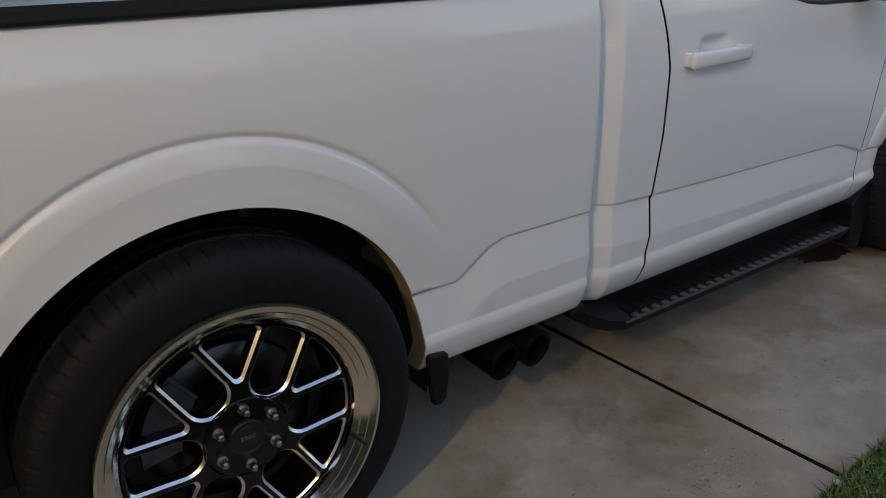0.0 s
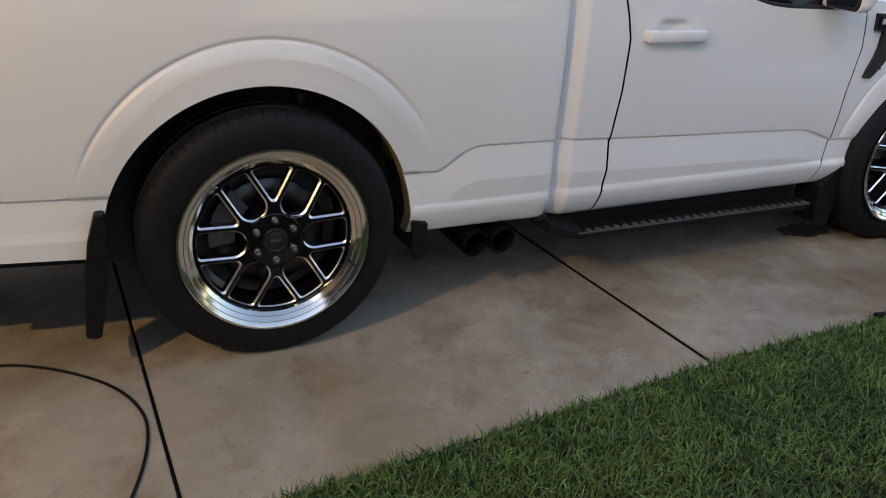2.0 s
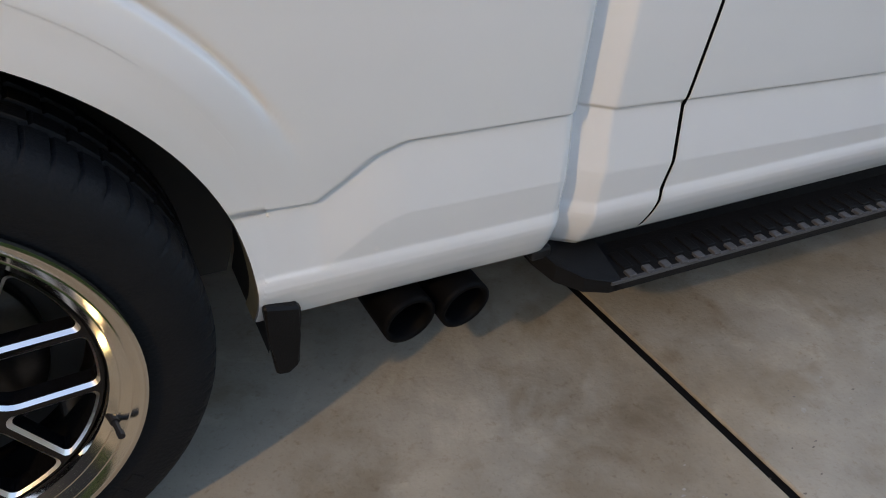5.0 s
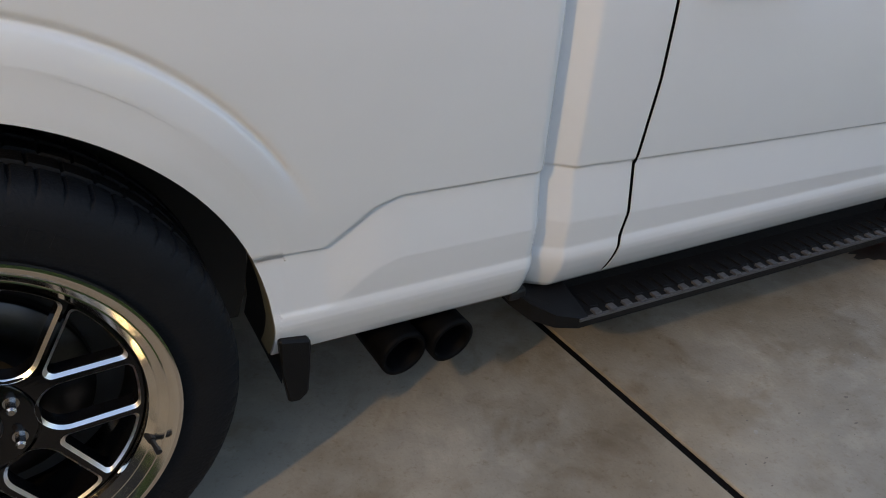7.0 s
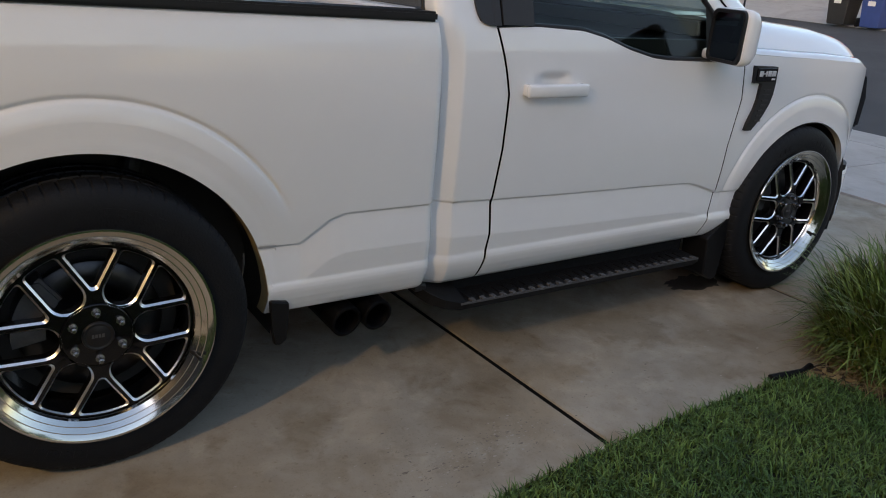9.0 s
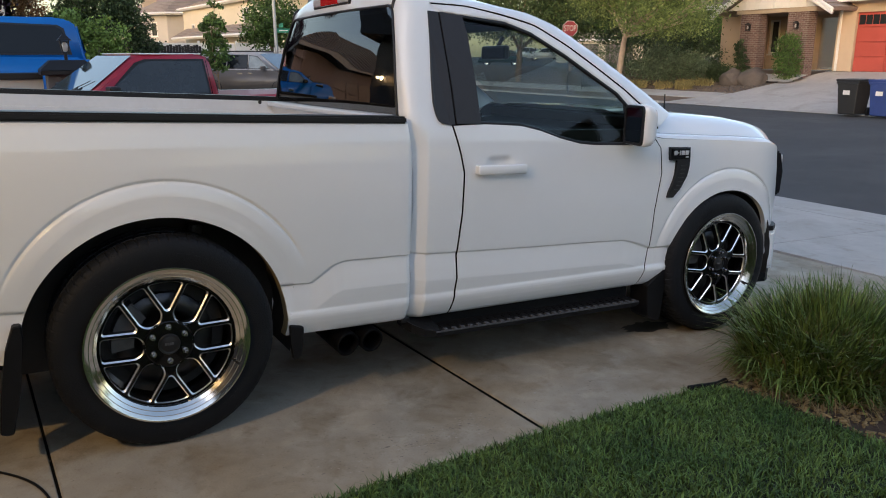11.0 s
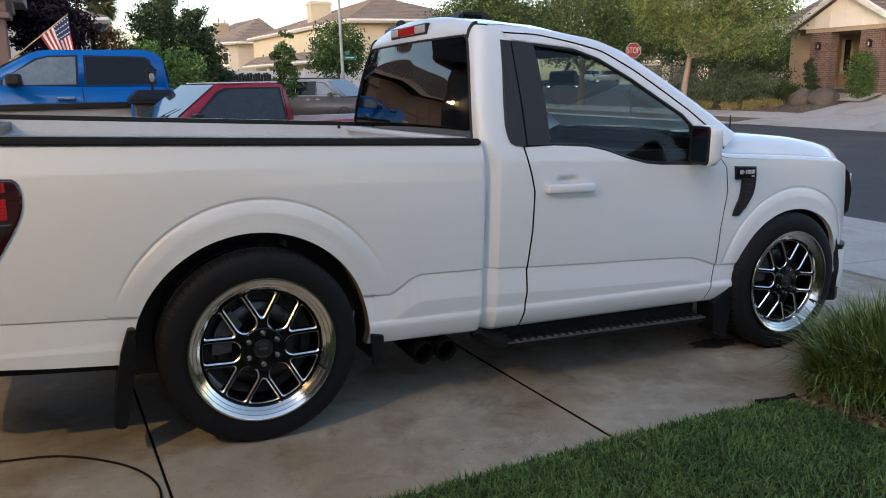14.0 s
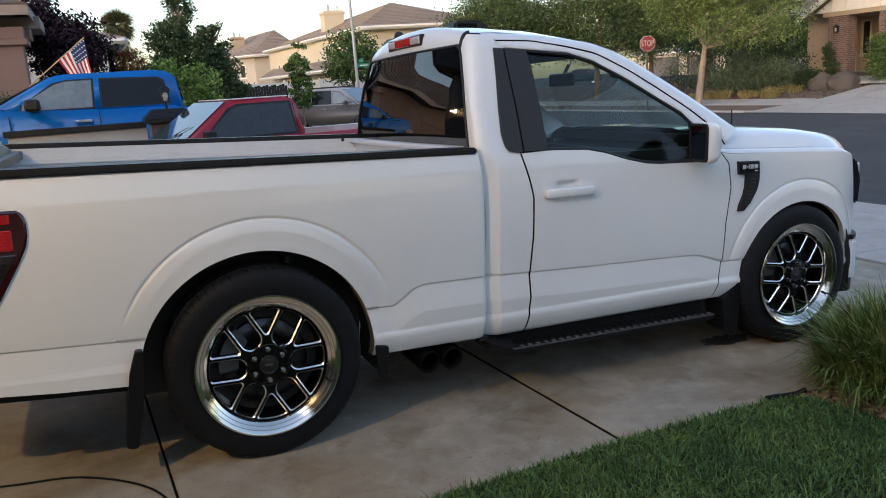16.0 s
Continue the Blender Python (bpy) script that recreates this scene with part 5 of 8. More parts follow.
def strap_clump(name, cx, cy, rx, ry, n, h, label, seed):
    """A dense tuft of long arching leaves with dry leaves at its foot."""
    rng = np.random.default_rng(seed)
    root = tagged(empty(name, Matrix.Translation(on_slope(cx, cy, .005))), label, "plant")

    def tuft(nm, count, hmin, hmax, wid, mat, spread, droop, r0, wild=1.2):
        vs, fs = [], []
        for k in range(count):
            a, r = rng.uniform(0, 2 * math.pi), r0 * math.sqrt(rng.uniform(0, 1))
            bx, by = r * rx * math.cos(a), r * ry * math.sin(a)
            out = a + rng.normal(0, wild)
            H = rng.uniform(hmin, hmax) * (1 - .16 * r)
            L = H * spread * (.25 + r) * rng.uniform(.5, 1.4)
            w = wid * rng.uniform(.6, 1.3)
            p = out + math.pi / 2 + rng.normal(0, .4)
            i0 = len(vs)
            for s in range(5):
                t = s / 4
                q = L * t ** 1.6
                z = H * (t * (1.15) - droop * t ** 3 * (.3 + r))
                ww = w * (1 - t ** 2.2) / 2 + .0004
                x, y = bx + q * math.cos(out), by + q * math.sin(out)
                vs += [(x - ww * math.cos(p), y - ww * math.sin(p), max(z, .004)), (x + ww * math.cos(p), y + ww * math.sin(p), max(z, .004))]
            fs += [(i0 + 2 * s, i0 + 2 * s + 1, i0 + 2 * s + 3, i0 + 2 * s + 2) for s in range(4)]
        return mesh(nm, vs, fs, mat, root, smooth=False)
    tagged(tuft("leaves", n, h * .5, h * 1.08, .0105, CLUMP, .46, .34, 1.0, 1.7), "long green strap leaves")
    tagged(tuft("outer_leaves", n * 4 // 5, h * .2, h * .78, .010, CLUMP, .62, .62, 1.05, 1.5), "shorter green leaves arching outwards")
    tagged(tuft("yellowed_leaves", n // 7, h * .4, h * .95, .008, THATCH, .5, .35, 1.0), "scattered yellowed leaves")
    tagged(tuft("dry_leaves", n * 2 // 3, h * .06, h * .36, .006, THATCH, 1.0, .6, 1.14, 1.8), "dry yellow-brown leaves at the foot")
    return root


strap_clump("ornamental_grass", 3.02, -.78, .40, .36, 5200, .545, "dense green strap-leaved ornamental grass clump in the bed", 3)
strap_clump("ornamental_grass", 3.75, -1.05, .46, .40, 2600, .55, "dense green strap-leaved ornamental grass clump in the bed", 4)
bm = bmesh.new()
for p, q in zip([(2.26, -.585), (2.34, -.60), (2.42, -.615)], [(2.34, -.60), (2.42, -.615), (2.50, -.60)]):
    tube(bm, on_slope(*p, .02), on_slope(*q, .022), .014, n=10)
tagged(part("drip_hose", bm, PLASTIC), "black drip hose end at the lawn edge", "hose")

# cable lying on the concrete
curve = bpy.data.curves.new("extension_cable", "CURVE")
curve.dimensions, curve.bevel_depth, curve.bevel_resolution = "3D", .0046, 3
sp = curve.splines.new("NURBS")
cab = [(-3.4, .30), (-2.2, .10), (-1.6, .12), (-1.335, .204), (-1.182, .272), (-1.006, .222), (-.831, .205), (-.697, .128), (-.567, .008), (-.495, -.10), (-.458, -.21), (-.450, -.30), (-.470, -.44), (-.53, -.62), (-.7, -1.0), (-1.3, -1.6)]
sp.points.add(len(cab) - 1)
for p, (x, y) in zip(sp.points, cab):
    p.co = (*on_slope(x, y, .005), 1)
sp.use_endpoint_u, sp.order_u = True, 3
curve.materials.append(CABLE)
tagged(new("extension_cable", curve), "thin black extension cable curving over the concrete", "cable")

# dark spot on the slab under the front wheel's flap
rng = np.random.default_rng(77)
DARKSPOT = material("dark_spot", (0.02, 0.019, 0.018), 0.5, var=0.4, scale=25, color2=(0.05, 0.045, 0.04))
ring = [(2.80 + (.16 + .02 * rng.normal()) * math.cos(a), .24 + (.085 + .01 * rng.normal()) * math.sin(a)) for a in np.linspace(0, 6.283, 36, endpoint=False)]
spot_ob = mesh("ground_spot", [on_slope(x, y, .002) for x, y in ring], [tuple(range(36))], DARKSPOT, None, "", False)
tagged(spot_ob, "dark oval spot on the concrete", "stain", kind="structure")

# dried specks and scuffs gathered on the slabs
for nm, tone, seed, lab in (("dark_specks", (0.24, 0.205, 0.165), 5, "dark dried specks on the concrete"), ("pale_scuffs", (0.46, 0.415, 0.355), 6, "pale worn scuffs on the concrete")):
    rng = np.random.default_rng(seed)
    vs, fs = [], []
    for cx, cy, sx, sy_, n in ((.77, -.31, .05, .05, 26), (1.11, -.43, .10, .035, 60), (1.0, -.40, .20, .05, 110), (.86, -.46, .12, .03, 70), (.55, -.50, .18, .05, 36), (1.9, -.30, .3, .1, 30), (-.2, -.35, .3, .15, 20), (2.3, -.1, .3, .2, 24)):
        for k in range(n):
            x, y = rng.normal(cx, sx), rng.normal(cy, sy_)
            if y < -.56:
                continue
            r = rng.lognormal(-6.5, .45)
            i0 = len(vs)
            ph = rng.uniform(0, 6.28)
            st = rng.uniform(1, 2.6)
            for a in range(7):
                rr = r * rng.uniform(.55, 1.3)
                vs.append(on_slope(x + rr * st * math.cos(a * .898 + ph), y + rr * math.sin(a * .898 + ph), .0012 if nm == "dark_specks" else .0009))
            fs.append(tuple(range(i0, i0 + 7)))
    tagged(mesh(nm, vs, fs, material(nm, tone, 0.8, var=0.3, scale=40), None, "", False), lab, "stain", kind="stuff")

# pale pebble at the lawn edge
bm = bmesh.new()
bmesh.ops.create_icosphere(bm, subdivisions=2, radius=.011, matrix=Matrix.Translation(on_slope(1.347, -.612, .006)) @ Matrix.Diagonal((1.2, .8, .7, 1)))
tagged(part("pebble", bm, WHITEPEB, smooth=True), "small white pebble on the concrete edge", "pebble")

# slender flowering plant near the walk
FLOWER = material("purple_flower", (0.50, 0.03, 0.27), 0.7, var=0.4, scale=60)
LEAF = material("plant_leaf", (0.08, 0.19, 0.04), 0.5, var=0.3, scale=20, island=.2)
rng = np.random.default_rng(8)
STEM = material("pale_stem", (0.30, 0.30, 0.17), 0.6, var=0.3, scale=40)
PETAL = material("pale_petal_base", (0.62, 0.50, 0.52), 0.6, var=0.2, scale=60)
root = Vector((-1.04, -1.40, .03))
plant = tagged(empty("globe_amaranth", Matrix.Translation(root)), "slender plant with round purple flower heads", "plant")


def stem(points, r0, r1):
    bm = bmesh.new()
    path = rounded_path([Vector(p) - root for p in points])
    for i, (p, q) in enumerate(zip(path, path[1:])):
        n = len(path) - 1
        tube(bm, p, q, r0 + (r1 - r0) * i / n, r0 + (r1 - r0) * (i + 1) / n, 6)
    part("stem", bm, STEM, plant, "", True)


def rounded_path(pts, n=5):
    """A smooth line through the points."""
    out = []
    for i in range(len(pts) - 1):
        p0, p1, p2, p3 = pts[max(i - 1, 0)], pts[i], pts[i + 1], pts[min(i + 2, len(pts) - 1)]
        for k in range(n):
            u = k / n
            out.append(.5 * (2 * p1 + (p2 - p0) * u + (2 * p0 - 5 * p1 + 4 * p2 - p3) * u * u + (3 * p1 - p0 - 3 * p2 + p3) * u ** 3))
    return out + [pts[-1]]


def plant_leaf(a, b, width, curl=.006):
    a, b = Vector(a) - root, Vector(b) - root
    d = b - a
    q = d.cross(Vector((.2, 1, .35))).normalized() * width
    n = d.cross(q).normalized()
    vs, fs = [], []
    for i in range(8):
        u = i / 7
        w = math.sin(math.pi * min(1, u * .93 + .06)) ** .75
        c = a + d * u - n * curl * 4 * u * (1 - u)
        vs += [c - q * w + n * .003 * w, c, c + q * w + n * .003 * w]
        if i:
            k = 3 * i
            fs += [(k - 3, k - 2, k + 1, k), (k - 2, k - 1, k + 2, k + 1)]
    mesh("leaf", vs, fs, LEAF, plant, "", True)


node = (-.996, -1.13, .538)
stem([root, (-1.05, -1.30, .26), (-1.012, -1.15, .50), node], .0024, .0018)
stem([node, (-.999, -1.122, .555), (-.998, -1.12, .578)], .0017, .0011)
stem([node, (-.968, -1.11, .552), (-.947, -1.10, .569), (-.926, -1.09, .588), (-.908, -1.08, .606), (-.897, -1.075, .594), (-.877, -1.07, .581)], .0007, .0008)
stem([(-1.03, -1.20, .43), (-1.07, -1.08, .58), (-1.052, -1.04, .643), (-1.040, -1.01, .676), (-1.030, -1.0, .689)], .0009, .0011)
for top, tail in (((-.871, -1.07, .579), (-.879, -1.07, .583)), ((-1.021, -1.0, .699), (-1.029, -1.0, .690))):
    top, tail = Vector(top) - root, Vector(tail) - root
    bm = bmesh.new()
    for i in range(110):
        d = Vector(rng.normal(0, 1, 3)).normalized()
        bmesh.ops.create_cone(bm, cap_ends=True, segments=4, radius1=.0024, radius2=.0004, depth=.007, matrix=Matrix.Translation(top + d * .0058) @ d.to_track_quat("Z", "Y").to_matrix().to_4x4())
    head = part("flower_head", bm, FLOWER, plant, "purple flower head")
    bm = bmesh.new()
    bmesh.ops.create_icosphere(bm, subdivisions=2, radius=.0055, matrix=Matrix.Translation(top.lerp(tail, .75)))
    part("flower_base", bm, PETAL, head, "pale base of the flower head", True)
plant_leaf((-.998, -1.12, .576), (-.993, -1.108, .618), .0105)
plant_leaf((-.993, -1.128, .541), (-.966, -1.10, .492), .0095, -.008)
plant_leaf((-.999, -1.13, .56), (-1.012, -1.13, .572), .004)
plant_leaf((-.999, -1.13, .55), (-1.010, -1.135, .548), .004)
plant_leaf((-.897, -1.075, .593), (-.908, -1.07, .582), .0045)
plant_leaf((-.899, -1.075, .596), (-.889, -1.08, .605), .0028)
plant_leaf((-1.032, -1.0, .687), (-1.042, -1.005, .683), .0048)
plant_leaf((-1.012, -1.15, .50), (-1.03, -1.14, .46), .010)
plant_leaf((-1.015, -1.155, .495), (-.99, -1.18, .46), .010)
plant_leaf((-1.04, -1.24, .36), (-1.07, -1.25, .33), .011)
plant_leaf((-1.04, -1.24, .36), (-1.01, -1.22, .33), .011)

# ---- houses ----
# pink stucco darkened for the shade on the neighbour's wall
STUCCO_PINK = material("pink_stucco", (0.17, 0.118, 0.108), 0.9, var=0.12, scale=0.6, bump=0.4, bscale=60)
STUCCO_TAN = material("tan_stucco", (0.40, 0.32, 0.235), 0.9, var=0.1, scale=0.5, bump=0.4, bscale=60)
# lighter copy of the tan stucco, with open sky light put into it
STUCCO_LIT = material("lit_tan_stucco", (0.54, 0.41, 0.29), 0.9, var=0.1, scale=0.5, bump=0.4, bscale=60)
STUCCO_CREAM = material("cream_stucco", (0.58, 0.52, 0.40), 0.9, var=0.08, scale=0.5, bump=0.3, bscale=60)
STUCCO_WHITE = material("white_render", (0.66, 0.65, 0.62), 0.9, var=0.1, scale=1.5, bump=0.3, bscale=60)
STUCCO_GREY = material("grey_stucco", (0.42, 0.39, 0.35), 0.9, var=0.1, scale=0.5, bump=0.3, bscale=60)
WHITEWOOD = material("white_trim", (0.72, 0.70, 0.66), 0.6, var=0.1, scale=3)
TILE = material("roof_tile", (0.30, 0.235, 0.20), 0.85, var=0.35, scale=1.2, bump=0.3, bscale=30)
TILE_GREY = material("grey_roof_tile", (0.33, 0.28, 0.23), 0.85, var=0.3, scale=1.2, bump=0.3, bscale=30)
BRICK = brick_mat("brown_brick", (0.105, 0.060, 0.050), (0.165, 0.10, 0.085), (0.22, 0.19, 0.17))
DARKBRICK = brick_mat("dark_brick", (0.09, 0.06, 0.05), (0.14, 0.09, 0.075), (0.16, 0.14, 0.12))
REDDOOR = material("red_garage_door", (0.42, 0.07, 0.05), 0.55, var=0.12, scale=2)
GREYDOOR = material("grey_garage_door", (0.16, 0.145, 0.14), 0.6, var=0.2, scale=2)
BROWNDOOR = material("brown_garage_door", (0.17, 0.11, 0.09), 0.6, var=0.2, scale=2)
PANE = material("house_pane", (0.02, 0.024, 0.028), 0.06, spec=0.4)
# opaque; its pale base stands in for sky reflected in the windscreens
SCREEN = material("windscreen_glass", (0.07, 0.095, 0.1), 0.05, coat=0.5, spec=0.6)
STONE = material("boulder_stone", (0.115, 0.094, 0.082), 0.85, var=0.4, scale=2.5, bump=0.7, bscale=14)


def wall_panel(bm, m, w, h, holes):
    """A wall w wide and h high in the local xz plane, 0.2 thick, with rectangular openings (x0, x1, z0, z1) through it."""
    xs_ = sorted({0, w, *[v for o in holes for v in o[:2]]})
    zs_ = sorted({0, h, *[v for o in holes for v in o[2:]]})
    for x0, x1 in zip(xs_, xs_[1:]):
        for z0, z1 in zip(zs_, zs_[1:]):
            cx, cz = (x0 + x1) / 2, (z0 + z1) / 2
            if not any(a < cx < b and c < cz < d for a, b, c, d in holes):
                block(bm, x0, x1, 0, .2, z0, z1, 0, m)
    bmesh.ops.remove_doubles(bm, verts=bm.verts, dist=1e-4)


def window(parent, m, x0, x1, z0, z1, arched=False, bars=1):
    """A recessed window in a wall panel: frame, sill and panes."""
    fr = part("window", bmesh.new(), None, parent)
    bm = bmesh.new()
    t = .07
    for a, b, c, d in ((x0, x0 + t, z0, z1), (x1 - t, x1, z0, z1), (x0, x1, z0, z0 + t), (x0, x1, z1 - t, z1)):
        block(bm, a, b, -.02, .12, c, d, 0, m)
    for i in range(1, bars + 1):
        xm = x0 + (x1 - x0) * i / (bars + 1)
        block(bm, xm - .025, xm + .025, .03, .1, z0, z1, 0, m)
    part("window_frame", bm, WHITEWOOD, fr)
    bm = bmesh.new()
    block(bm, x0 + .02, x1 - .02, .07, .09, z0 + .02, z1 - .02, 0, m)
    part("pane", bm, PANE, fr)
    bm = bmesh.new()
    block(bm, x0 - .05, x1 + .05, -.06, .1, z0 - .07, z0, 0, m)
    part("window_sill", bm, WHITEWOOD, fr)
    return fr


def roof_sheet(parent, corners, mat, rows=14, name="roof"):
    """A tiled roof slope from four corners (eave left, eave right, ridge right, ridge left), its courses stepped."""
    a, b, c, d = (Vector(p) for p in corners)
    nrm = (b - a).cross(d - a).normalized()
    if nrm.z < 0:
        nrm = -nrm
    line = []
    for k in range(rows):
        line += [(k / rows, .05), ((k + 1) / rows, .005)]
    vs, fs = [], []
    for t, h in line:
        vs += [a.lerp(d, t) + nrm * h, b.lerp(c, t) + nrm * h]
    vs += [a - nrm * .1, b - nrm * .1, c - nrm * .1, d - nrm * .1]
    m = len(line)
    fs = [(2 * i, 2 * i + 1, 2 * i + 3, 2 * i + 2) for i in range(m - 1)]
    o = 2 * m
    fs += [(0, o, o + 1, 1), (2 * m - 2, 2 * m - 1, o + 2, o + 3), (o, o + 3, o + 2, o + 1), (0, 2 * m - 2, o + 3, o), (1, o + 1, o + 2, 2 * m - 1)]
    return mesh(name, vs, fs, mat, parent, smooth=False)


def hip_roof(parent, x0, x1, y0, y1, z, rise, over, mat, fascia=WHITEWOOD):
    x0, x1, y0, y1 = x0 - over, x1 + over, y0 - over, y1 + over
    w, d = x1 - x0, y1 - y0
    if w >= d:
        r0, r1 = Vector((x0 + d / 2, (y0 + y1) / 2, z + rise)), Vector((x1 - d / 2, (y0 + y1) / 2, z + rise))
    else:
        r0, r1 = Vector(((x0 + x1) / 2, y0 + w / 2, z + rise)), Vector(((x0 + x1) / 2, y1 - w / 2, z + rise))
    A, B, C, D_ = (x0, y0, z), (x1, y0, z), (x1, y1, z), (x0, y1, z)
    sides = ((A, B, r1, r0), (B, C, r1, r1), (C, D_, r0, r1), (D_, A, r0, r0)) if w >= d else ((A, B, r0, r0), (B, C, r1, r0), (C, D_, r1, r1), (D_, A, r0, r1))
    for s in sides:
        roof_sheet(parent, s, mat)
    bm = bmesh.new()
    for p, q in ((A, B), (B, C), (C, D_), (D_, A)):
        block(bm, min(p[0], q[0]) - .02, max(p[0], q[0]) + .02, min(p[1], q[1]) - .02, max(p[1], q[1]) + .02, z - .20, z + .0)
    part("fascia", bm, fascia, parent)


def face(x, y, z, deg):
    return Matrix.Translation((x, y, z)) @ Matrix.Rotation(radians(deg), 4, "Z")


def garage_door(parent, m, w, h, mat, windows=False):
    g = part("garage_door", bmesh.new(), None, parent)
    for r in range(4):
        for c in range(4):
            bm = bmesh.new()
            block(bm, c * w / 4 + .02, (c + 1) * w / 4 - .02, .08, .13, r * h / 4 + .015, (r + 1) * h / 4 - .015, .012, m)
            part("door_panel", bm, mat, g)
            if windows and r == 3:
                for i in range(4):
                    bm = bmesh.new()
                    a = c * w / 4 + .08 + i * (w / 4 - .16) / 4
                    block(bm, a, a + (w / 4 - .16) / 4 - .03, .07, .08, r * h / 4 + .10, (r + 1) * h / 4 - .10, 0, m)
                    part("door_light", bm, PANE, g)
    bm = bmesh.new()
    block(bm, 0, w, .13, .16, 0, h, 0, m)
    part("door_back", bm, mat, g)
    return g


def wall_lantern(parent, m, lit=False):
    """A black coach lamp on a bracket, its glass towards local -y."""
    ln = part("wall_lantern", bmesh.new(), None, parent)
    bm = bmesh.new()
    block(bm, -.05, .05, -.02, .0, -.12, .12, .005, m)
    block(bm, -.015, .015, -.12, -.02, .10, .13, 0, m)
    for x in (-.06, .06):
        for y in (-.19, -.07):
            block(bm, x - .006, x + .006, y - .006, y + .006, -.12, .10, 0, m)
    block(bm, -.08, .08, -.21, -.05, .10, .13, .01, m)
    block(bm, -.05, .05, -.18, -.08, .13, .17, .015, m)
    block(bm, -.07, .07, -.20, -.06, -.14, -.12, .005, m)
    part("lantern_frame", bm, SATIN, ln)
    bm = bmesh.new()
    block(bm, -.03, .03, -.16, -.10, -.08, .06, .02, m)
    part("bulb", bm, GLOW if lit else LENSCLEAR, ln)
    return ln


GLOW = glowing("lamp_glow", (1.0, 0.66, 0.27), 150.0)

# neighbour's house with the flag, to the far side of the driveways
hn = tagged(empty("neighbour_house"), "pink-brown stucco house with a garage and stone porch columns", "house")
bm = bmesh.new()
wall_panel(bm, face(-15, 16.3, 0, 0), 12.6, 3.4, [(5.2, 9.2, .0, 2.3)])
wall_panel(bm, face(-2.4, 16.3, 0, 90), 9, 3.4, [])
wall_panel(bm, face(-15, 25.3, 0, -90), 9, 3.4, [])
part("wall", bm, STUCCO_PINK, hn, "pink-brown stucco wall")
garage_door(hn, face(-9.8, 16.3, 0, 0), 4.0, 2.3, BROWNDOOR)
TILE_BROWN = material("brown_roof_tile", (0.13, 0.10, 0.088), 0.85, var=0.35, scale=1.2, bump=0.3, bscale=30)
FASCIA_TAN = material("tan_fascia", (0.24, 0.20, 0.18), 0.7, var=0.12, scale=3)
hip_roof(hn, -15, -2.05, 16.0, 25.5, 3.70, 2.2, .55, TILE_BROWN, FASCIA_TAN)
box("eave_return", -2.6, -1.36, 16.9, 18.6, 3.34, 3.62, FASCIA_TAN, hn, "boxed eave return", .02)
box("eave_corbel", -2.3, -1.55, 16.2, 16.8, 3.05, 3.30, STUCCO_PINK, hn, "stucco corbel under the eave", .03)
box("fascia", -9.9, -9.75, 16.27, 16.33, 0, 2.45, WHITEWOOD, hn)
bm = bmesh.new()
block(bm, -2.66, -1.72, 15.85, 16.45, 0, 2.92, .01)
block(bm, -2.74, -1.60, 15.73, 16.57, 2.92, 3.05, .02)
block(bm, -2.70, -1.66, 15.79, 16.51, 3.05, 3.3, .02)
part("porch_column", bm, STUCCO_PINK, hn, "stucco porch column with a moulded head")
wall_lantern(hn, face(-3.72, 16.28, 2.15, 0))
flag = tagged(empty("flag", Matrix.Translation((-1.52, 15.85, 2.22))), "striped flag hanging from a slanted house pole", "flag")
POLE = material("pole_wood", (0.5, 0.36, 0.18), 0.5, var=0.2, scale=20)
FRED = material("flag_red", (0.42, 0.03, 0.045), 0.8, var=0.1, scale=9)
FWHITE = material("flag_white", (0.72, 0.70, 0.68), 0.8, var=0.1, scale=9)
FBLUE = material("flag_blue", (0.02, 0.035, 0.12), 0.8, var=0.1, scale=9)
bm = bmesh.new()
tube(bm, (-.22, .0, -.176), (1.02, .05, .82), .013, n=8)
part("flag_pole", bm, POLE, flag, "pale wooden pole")
P0, P1 = Vector((.42, .02, .36)), Vector((1.02, .05, .82))


def cloth(u, v):
    """u along the pole, v down the drop of the cloth."""
    p = P0.lerp(P1, u)
    return p + Vector((.30 * v * (1 - u) * 1.2 + .10 * v * v * u - .02 * v, .05 * math.sin(9 * u + 3 * v) * v, -1.0 * v * (.62 + .38 * u)))


for k in range(13):
    u0, u1 = k / 13, (k + 1) / 13
    vs, fs = [], []
    v0 = .42 if u0 >= 6 / 13 else 0.0
    for j in range(9):
        v = v0 + (1 - v0) * j / 8
        vs += [cloth(u0, v), cloth(u1, v)]
    fs = [(2 * j, 2 * j + 1, 2 * j + 3, 2 * j + 2) for j in range(8)]
    mesh("stripe", vs, fs, FRED if k % 2 == 0 else FWHITE, flag, "", False)
vs, fs = [], []
for i in range(7):
    for j in range(7):
        vs.append(cloth(6 / 13 + 7 / 13 * i / 6, .42 * j / 6))
fs = [(i * 7 + j, (i + 1) * 7 + j, (i + 1) * 7 + j + 1, i * 7 + j + 1) for i in range(6) for j in range(6)]
mesh("canton", vs, fs, FBLUE, flag, "dark blue field with white stars", False)
for i in range(6):
    for j in range(4):
        c = cloth(6 / 13 + 7 / 13 * (i + .5) / 6, .42 * (j + .5) / 4) + Vector((0, -.006, 0))
        bm = bmesh.new()
        bmesh.ops.create_circle(bm, cap_ends=True, segments=5, radius=.016, matrix=Matrix.Translation(c) @ Matrix.Rotation(math.pi / 2, 4, "X"))
        part("star", bm, FWHITE, flag)

